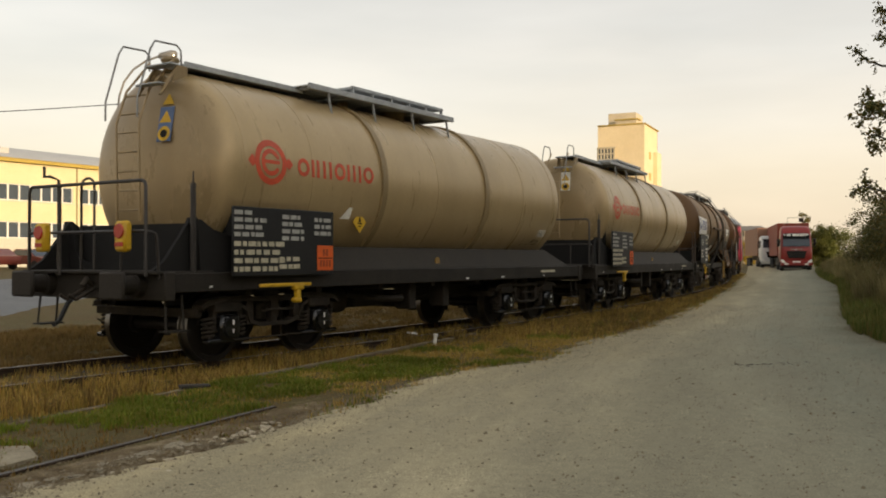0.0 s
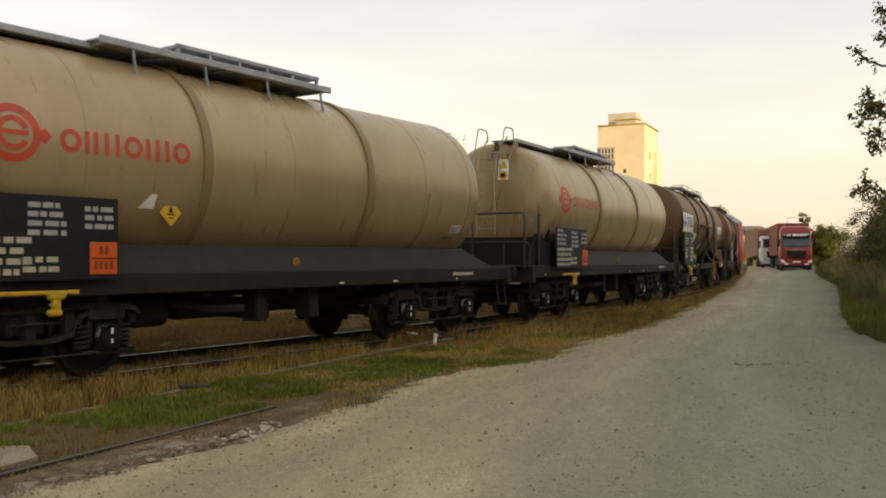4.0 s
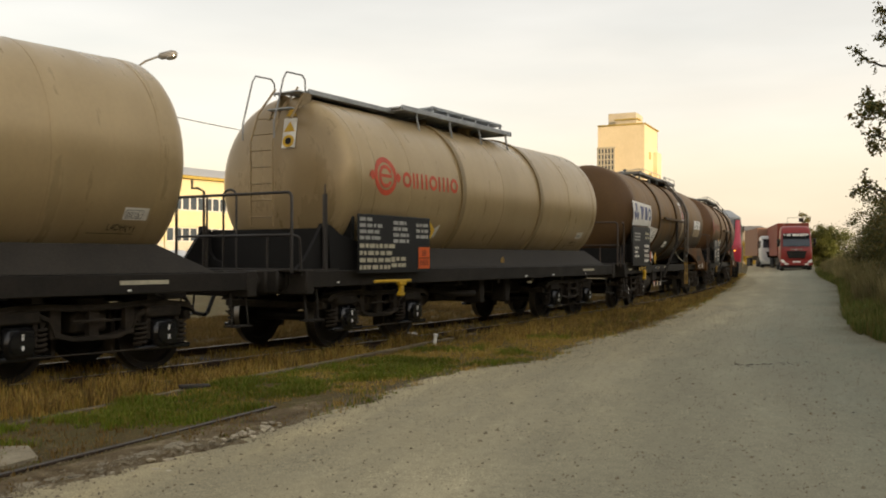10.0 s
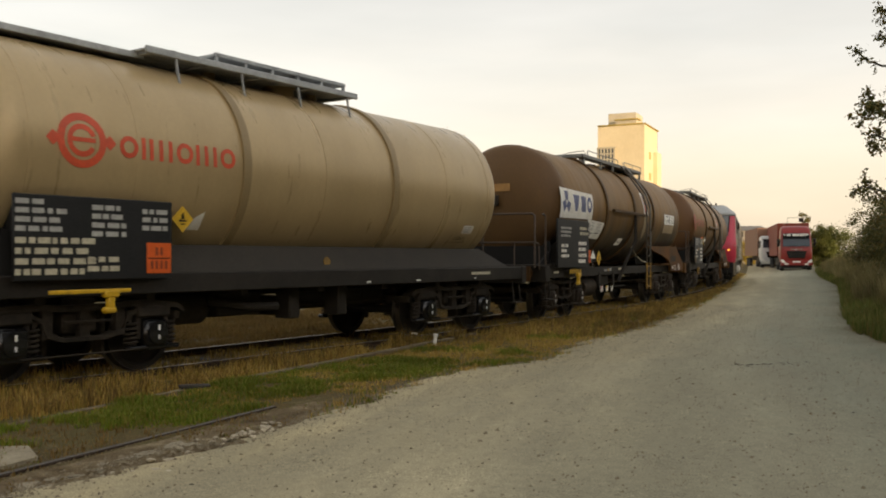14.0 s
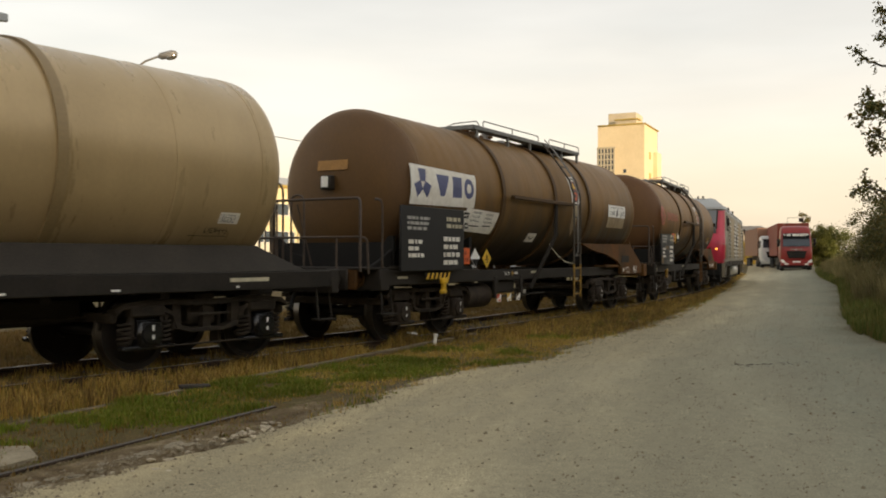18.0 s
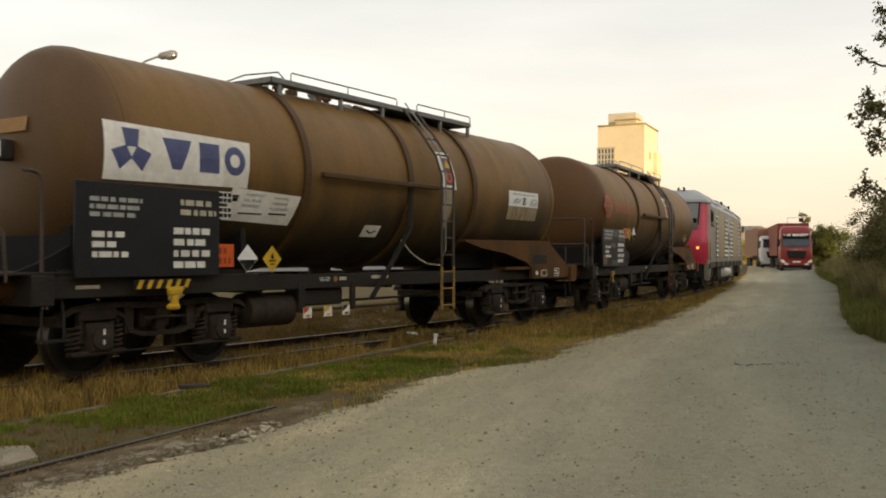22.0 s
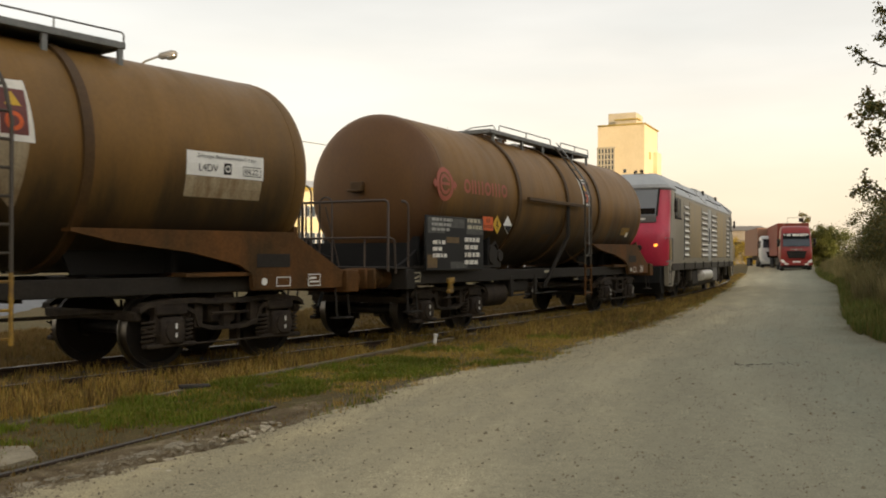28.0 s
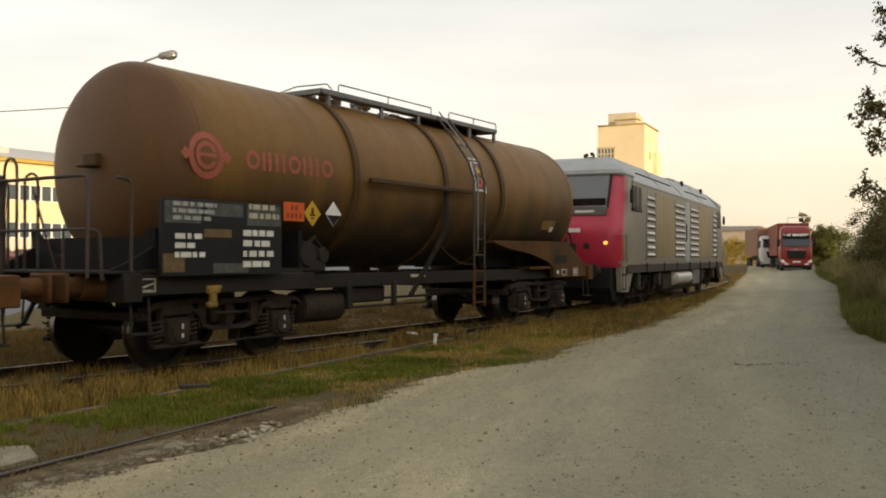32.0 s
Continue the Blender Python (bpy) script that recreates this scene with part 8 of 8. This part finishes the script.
def sow():
    rng = np.random.default_rng(4)
    rnd = random.Random(4)
    dry, green, dull = [], [], []
    for lo, hi, n in ((1.0, 18.0, 82000), (18.0, 34.0, 40000), (34.0, 80.0, 44000)):
        s = rng.uniform(lo, hi, n)
        lat = rng.uniform(-6.0, 8.0, n)
        x, y, _ = on_track(s, lat)
        z = ground_height(x, y)
        rl = side_of(ROAD_L, x, y)
        wob = np.array([noise.noise(Vector((a * 0.8, b * 0.8, 2.0))) for a, b in zip(x, y)])
        yard = side_of(YARD_R, x, y)
        clump = np.array([noise.noise(Vector((a * 2.3, b * 2.3, 7.0))) for a, b in zip(x, y)])
        f, nr = side_of(FAR, x, y), side_of(NEARR[:-1] + [(-0.6, 10.7)], x, y)
        for i in range(n):
            if -0.05 < rl[i] < 0.28 and rng.random() < 0.22 and y[i] > 8:
                (green if rng.random() < 0.4 else dry).append((x[i], y[i], z[i] + 0.02, 0.5))
                continue
            if rl[i] > -0.05 + wob[i] * 0.25 or (yard[i] < 0.2 and lat[i] < -3):
                continue
            if abs(lat[i] + 0.755) < 0.07 or -0.10 < lat[i] - 0.755 < 0.13:
                continue
            if -0.85 < lat[i] < 0.70 and rng.random() < 0.72:
                continue
            sidz = y[i] < 16.5
            if sidz and (abs(f[i]) < 0.03 or (abs(nr[i]) < 0.035 and y[i] < 8.4)):
                continue
            if sidz and nr[i] > -0.12 and y[i] < 9.5:
                if rng.random() < 0.5 * (wob[i] + 0.25):
                    (dull if rng.random() < 0.7 else green).append((x[i], y[i], z[i], 0.25))
                continue
            if sidz and f[i] > 0.0 and y[i] < 16:
                g = 0.56 + wob[i] * 1.6 + clump[i] * 1.1 + min(0.30, max(-2.5, (y[i] - 7.6) * 1.7)) - max(0.0, y[i] - 9.6) * 0.24
                if rng.random() < g:
                    green.append((x[i], y[i], z[i], 0.75 + clump[i]))
                    green.append((x[i] + 0.05, y[i] + 0.04, z[i], 0.7 + clump[i]))
                elif rng.random() < (0.6 if y[i] > 8 else 0.22):
                    (dry if y[i] > 8 else dull).append((x[i], y[i], z[i], 0.36 + 0.3 * clump[i]))
                continue
            near_edge = rl[i] > -1.4
            tall = 0.85 + wob[i] * 0.5 + clump[i] * 1.1
            if clump[i] < -0.22 and rng.random() < 0.6:
                continue
            if 0.8 < lat[i] < 1.7:
                tall *= 1.25
            elif lat[i] < -0.8:
                tall *= 0.6
            if near_edge and rng.random() < 0.3:
                dull.append((x[i], y[i], z[i], 0.8))
            elif near_edge and rng.random() < 0.24 + wob[i] * 0.9 and y[i] < 40:
                green.append((x[i], y[i], z[i], 1.0))
            elif lat[i] < -1.2 and rng.random() < 0.1:
                continue
            elif lat[i] < -0.5:
                dull.append((x[i], y[i], z[i], max(0.3, tall)))
            elif rng.random() < 0.9:
                (dull if rng.random() < 0.22 + 0.5 * clump[i] else dry).append((x[i], y[i], z[i], max(0.35, tall * (0.75 if abs(lat[i]) < 0.7 else 1.0))))
    vs, fs = blades(dry, rnd, 0.04, 0.17, 0.0042, 0.9, 6)
    solid("dry_grass", raw("dry_grass", vs, fs, M_DRY), M_DRY, "golden-brown dry grass along the rails", "grass", kind="stuff")
    vs, fs = blades(green, rnd, 0.03, 0.085, 0.0050, 1.0, 8)
    solid("green_grass", raw("green_grass", vs, fs, M_GREEN), M_GREEN, "short green grass between the siding rails", "grass", kind="stuff")
    vs, fs = blades(dull, rnd, 0.05, 0.18, 0.005, 0.9, 6)
    solid("dull_grass", raw("dull_grass", vs, fs, M_DULL), M_DULL, "dull brown grass behind the track", "grass", kind="stuff")
    # right-hand verge: rank green at the road's edge, tall dry weeds behind
    verge, low = [], []
    for lo, hi, n in ((10.0, 24.0, 9000), (24.0, 42.0, 11000), (42.0, 75.0, 9000)):
        y = rng.uniform(lo, hi, n)
        d = rng.uniform(-0.1, 6.0, n)
        x = road_right(y) + d
        z = rise(x, y)
        for i in range(n):
            if d[i] < (1.0 if y[i] < 24 else 0.5) + 0.5 * noise.noise(Vector((x[i], y[i], 1))):
                low.append((x[i], y[i], z[i], 1.0 + 0.8 * d[i]))
            else:
                verge.append((x[i], y[i], z[i], min(1.0, 0.42 + 0.28 * d[i]) * (1 + 0.4 * noise.noise(Vector((x[i] * 0.5, y[i] * 0.5, 5))))))
    vs, fs = blades(verge, rnd, 0.6, 1.5, 0.013, 0.45, 5)
    solid("tall_weeds", raw("tall_weeds", vs, fs, M_TALL), M_TALL, "tall brown weeds and dry grass on the verge", "weeds", kind="stuff")
    vs, fs = blades(low, rnd, 0.10, 0.32, 0.010, 0.6, 5)
    solid("verge_grass", raw("verge_grass", vs, fs, M_VERGE), M_VERGE, "rank green grass at the road's edge", "grass", kind="stuff")


sow()


# ---- stones ----
M_CLOD = mat("dry_earth_crumb", (0.21, 0.155, 0.085), 0.95, 0, 0.35, 9, 60, 0.2, (0.12, 0.085, 0.045))
M_CRUST = mat("pale_road_crust", (0.37, 0.31, 0.21), 0.95, 0, 0.3, 6, 45, 0.3, (0.24, 0.195, 0.125))
M_LIME = mat("pale_limestone", (0.56, 0.475, 0.335), 0.9, 0, 0.3, 5, 40, 0.3, rand=0.25)


def stone_mesh(seed, sq):
    rnd = random.Random(seed)
    bm = bmesh.new()
    bmesh.ops.create_icosphere(bm, subdivisions=1, radius=1.0)
    for v in bm.verts:
        v.co *= rnd.uniform(0.7, 1.15)
        v.co.z *= sq
    me = bpy.data.meshes.new("stone")
    bm.to_mesh(me)
    bm.free()
    me.materials.append(M_LIME)
    return me


STONES = [stone_mesh(k, 0.55) for k in range(5)]


def lay_stones():
    rnd = random.Random(8)
    for k in range(46):
        t = 0.25 + 0.6 * rnd.random()
        cx, cy = (-1.95 + 0.65 * t, 6.45 + 1.5 * t) if k < 34 else (-2.5 + 0.9 * t, 5.2 + 1.5 * t)
        x, y = cx + rnd.gauss(0, 0.09), cy + rnd.gauss(0, 0.10)
        s = rnd.uniform(0.014, 0.046)
        z = float(rise(x, y)[0]) + 0.03
        ob = solid("stone", STONES[k % 5], M_LIME, "small pale limestone lump at the road's edge", "stone", "loose stones")
        ob.matrix_basis = pose(x, y, z - 0.006, rnd.uniform(-20, 20), rnd.uniform(-20, 20), rnd.uniform(0, 360)) @ Matrix.Diagonal((s, s, s, 1))
    # broken pale crust along the margin: flat uneven plates
    for k in range(16):
        t = rnd.random()
        x, y = -2.72 + 0.85 * t + rnd.gauss(0, 0.05), 5.3 + 1.75 * t + rnd.gauss(0, 0.05)
        n = rnd.randint(6, 8)
        rim = [(rnd.uniform(0.05, 0.12) * (1.5 if q % 3 else 0.9) * math.cos(6.283 * q / n), rnd.uniform(0.04, 0.09) * math.sin(6.283 * q / n)) for q in range(n)]
        m = Mesh().prism(rim, -0.04, 0.004, "z")
        m.add([(u * 0.7, w * 0.7, 0.010) for u, w in rim], [tuple(range(n))])
        solid("crust_plate", m, M_CRUST, "flat broken plate of pale road crust", "stone", "crust plates", at=pose(x, y, float(rise(x, y)[0]) + 0.004, rnd.uniform(-4, 4), rnd.uniform(-4, 4), rnd.uniform(30, 95)))
    vs, fs = [], []
    for _ in range(19000):
        y = 2.5 + 24 * rnd.random() ** 1.8
        l, r = float(road_left(y)), float(road_right(y))
        x = rnd.uniform(l + 0.05, r)
        q = rnd.random()
        if q < 0.10:
            x = l + abs(rnd.gauss(0, 0.5))
        elif q < 0.28:
            x = l + rnd.gauss(0.08, 0.14)
        s = rnd.uniform(0.004, 0.014) * (1.8 if rnd.random() < 0.06 else 1)
        z = float(rise(x, y)[0]) + 0.035 + relief(x, y)
        o = len(vs)
        a = rnd.uniform(0, 6.28)
        for q in range(4):
            b = a + q * 1.57
            vs.append((x + s * math.cos(b) * rnd.uniform(0.8, 1.5), y + s * math.sin(b) * rnd.uniform(0.8, 1.5), z - 0.004))
        vs.append((x + s * 0.2, y, z + s * rnd.uniform(0.5, 0.9)))
        fs += [(o, o + 1, o + 4), (o + 1, o + 2, o + 4), (o + 2, o + 3, o + 4), (o + 3, o, o + 4)]
    solid("gravel", raw("gravel", vs, fs, M_STONE), M_STONE, "loose gravel scattered over the road", "gravel", kind="stuff")


    # crumbs of earth on the bare strip beside the siding
    vs, fs = [], []
    for _ in range(5000):
        y = 3.5 + 8 * rnd.random()
        x = float(road_left(y)) - 1.1 * rnd.random() ** 1.3
        s = rnd.uniform(0.004, 0.013)
        z = float(rise(x, y)[0])
        o = len(vs)
        a = rnd.uniform(0, 6.28)
        for q in range(4):
            b = a + q * 1.57
            vs.append((x + s * math.cos(b) * rnd.uniform(0.8, 1.5), y + s * math.sin(b) * rnd.uniform(0.8, 1.5), z - 0.006))
        vs.append((x + s * 0.2, y, z + s * rnd.uniform(0.5, 1.0)))
        fs += [(o, o + 1, o + 4), (o + 1, o + 2, o + 4), (o + 2, o + 3, o + 4), (o + 3, o, o + 4)]
    solid("earth_crumbs", raw("earth_crumbs", vs, fs, M_CLOD), M_CLOD, "crumbs of dry brown earth beside the siding", "earth", kind="stuff")
    # dark clods and twigs: a broken line across the road and single bits all over it
    vs, fs = [], []
    for k in range(110):
        if k < 36:
            q = rnd.random()
            x, y = 3.75 + 1.15 * q * q + 0.1 * rnd.random(), 11.75 + 0.25 * q + rnd.gauss(0, 0.08)
        else:
            y = 5 + 16 * rnd.random()
            x = rnd.uniform(float(road_left(y)) + 0.2, float(road_right(y)))
        s = rnd.uniform(0.008, 0.024) if k < 36 else rnd.uniform(0.005, 0.016)
        z = float(rise(x, y)[0]) + 0.035 + relief(x, y)
        a, st, o = rnd.uniform(-0.5, 0.5), rnd.uniform(1, 3.5), len(vs)
        for b in range(5):
            u, w = st * s * math.cos(b * 1.257) * rnd.uniform(0.7, 1.3), s * math.sin(b * 1.257) * rnd.uniform(0.7, 1.3)
            vs.append((x + u * math.cos(a) - w * math.sin(a), y + u * math.sin(a) + w * math.cos(a), z - 0.004))
        vs.append((x, y, z + s * 0.5))
        fs += [(o + b, o + (b + 1) % 5, o + 5) for b in range(5)]
    solid("clods", raw("clods", vs, fs, M_TIMBER), M_TIMBER, "dark clods and twigs lying on the road", "litter", kind="stuff")


M_TIMBER = mat("weathered_timber", (0.055, 0.045, 0.036), 0.9, 0, 0.3, 6, 40, 0.3)
lay_stones()
solid("concrete_pad", Mesh().prism([(-0.42, -0.3), (0.1, -0.42), (0.42, -0.1), (0.36, 0.3), (0.05, 0.36), (-0.4, 0.2)], -0.08, 0.02, "z"), M_CRUST, "worn pale concrete patch between the siding rails", "concrete", at=pose(-3.30, 6.35, -0.05, 1, 1, 25))
solid("timber_scrap", Mesh().box(-0.17, 0.17, -0.05, 0.05, -0.03, 0.012, 0.01), M_TIMBER, "dark weathered timber scrap on the siding rail", "timber", at=pose(-2.70, 9.85, -0.02, 2, 3, 40))
solid("marker_stub", Mesh().box(-0.025, 0.025, -0.025, 0.025, -0.2, 0.07, 0.008).box(-0.04, 0.04, -0.03, 0.03, 0.04, 0.08, 0.01), M_WHITE_DIRTY, "short white marker stub in the grass", "marker", at=pose(-0.13, 15.3, 0, 3, 6, 20))
solid("paper_scrap", Mesh().box(-0.09, 0.09, -0.04, 0.04, 0.0, 0.02, 0.006), M_WHITE, "crumpled white scrap lying in the grass", "litter", at=pose(-0.53, 15.7, 0.05, 12, 5, 30))


# ---- parked cars by the works ----
def car(at, paint, label):
    C = thing("parked_car", label, "car", at=at, group="cars in the works car park")
    body = [(-2.05, 0.35), (-2.10, 0.62), (-1.95, 0.82), (-1.15, 0.92), (-0.55, 1.38), (0.75, 1.43), (1.55, 0.98), (2.0, 0.92), (2.08, 0.55), (2.0, 0.35)]
    part("body", Mesh().prism(body, -0.82, 0.82), paint, C)
    part("glass", Mesh().prism([(-1.02, 0.95), (-0.52, 1.33), (0.70, 1.37), (1.32, 0.98)], -0.832, 0.832), M_GLASS, C)
    part("windscreen", Mesh().prism([(-1.20, 0.93), (-0.60, 1.36), (-0.56, 1.34), (-1.12, 0.92)], -0.70, 0.70), M_GLASS, C)
    wm = Mesh().lathe([(-0.1, 0.18), (-0.09, 0.31), (0.09, 0.31), (0.1, 0.18)], "y", (0, 0, 0), 18).data("wheel", M_TYRE)
    for x in (-1.3, 1.3):
        for s in (-1, 1):
            part("wheel", wm, M_TYRE, C, at=Matrix.Translation((x, s * 0.76, 0.31)))
    for s in (-1, 1):
        part("headlight", Mesh().box(-2.09, -2.0, s * 0.45, s * 0.75, 0.60, 0.74, 0.02), M_CHROME, C)
    return C


CAR_PAINTS = [mat("car_red", (0.19, 0.04, 0.028), 0.35, 0.2, 0.1, 3, 30, 0.0), mat("car_silver", (0.42, 0.43, 0.44), 0.35, 0.5, 0.1, 3, 30, 0.0), mat("car_dark", (0.05, 0.055, 0.065), 0.35, 0.2, 0.1, 3, 30, 0.0), mat("car_white", (0.62, 0.62, 0.60), 0.4, 0.0, 0.1, 3, 30, 0.0), mat("car_blue", (0.08, 0.12, 0.22), 0.35, 0.3, 0.1, 3, 30, 0.0)]
CAR_WORDS = ["dull red", "silver", "dark grey", "white", "deep blue"]
for k in range(13):
    c = (2, 0, 3, 1, 2, 0, 0, 2, 1, 1, 3, 1, 0)[k]
    d = -16 + 3.1 * k
    x, y = -30.5 + 0.53 * d, 62 + 0.848 * d
    car(pose(x, y, float(rise(x, y)[0]), 0, 0, 58 - 90 + random.uniform(-3, 3)) @ Matrix.Rotation(math.pi if k % 3 == 0 else 0, 4, "Z"), CAR_PAINTS[c], CAR_WORDS[c] + " hatchback parked nose to tail before the works")
# ---- the train ----
TRAIN = [
    (beige_wagon("tank_wagon", "beige clad tank wagon with red badge and two yellow tail lamps", True), 15.449, 3.76),
    (beige_wagon("tank_wagon", "beige clad tank wagon with red badge, coupled between wagons", False), 28.095, 3.76),
    (brown_wagon("tank_wagon", "rusty brown tank wagon with a white painted field and blue marks", True), 41.24, 4.55),
    (brown_wagon("tank_wagon", "rusty brown tank wagon with faded red badge, next to the locomotive", False), 55.29, 4.55),
    (locomotive(), 62.118 + 10.14, 5.35),
]


def motions():
    """The whole train rolls towards the camera; every wheelset turns with it."""
    ts = [round(0.4 * k, 2) for k in range(81)]
    for i, (ob, centre, half) in enumerate(TRAIN):
        # the inner wagons take up the slack of their couplings on the way
        ease = {1: ((9, 17), (0.06, 0.13)), 2: ((24, 28.5), (0.0, 0.115))}.get(i, ((0, 1), (0, 0)))
        slack = [float(np.interp(t, *ease)) for t in ts]
        walk(ob, [(t, stand(centre - q, half, t)) for t, q in zip(ts, slack)])
    tw = [round(0.25 * k, 2) for k in range(129)]
    for ws, l, r in WHEELS:
        walk(ws, [(t, Matrix.Translation((l, 0, r)) @ Matrix.Rotation(-rolled(t) / r, 4, "Y")) for t in tw])


motions()
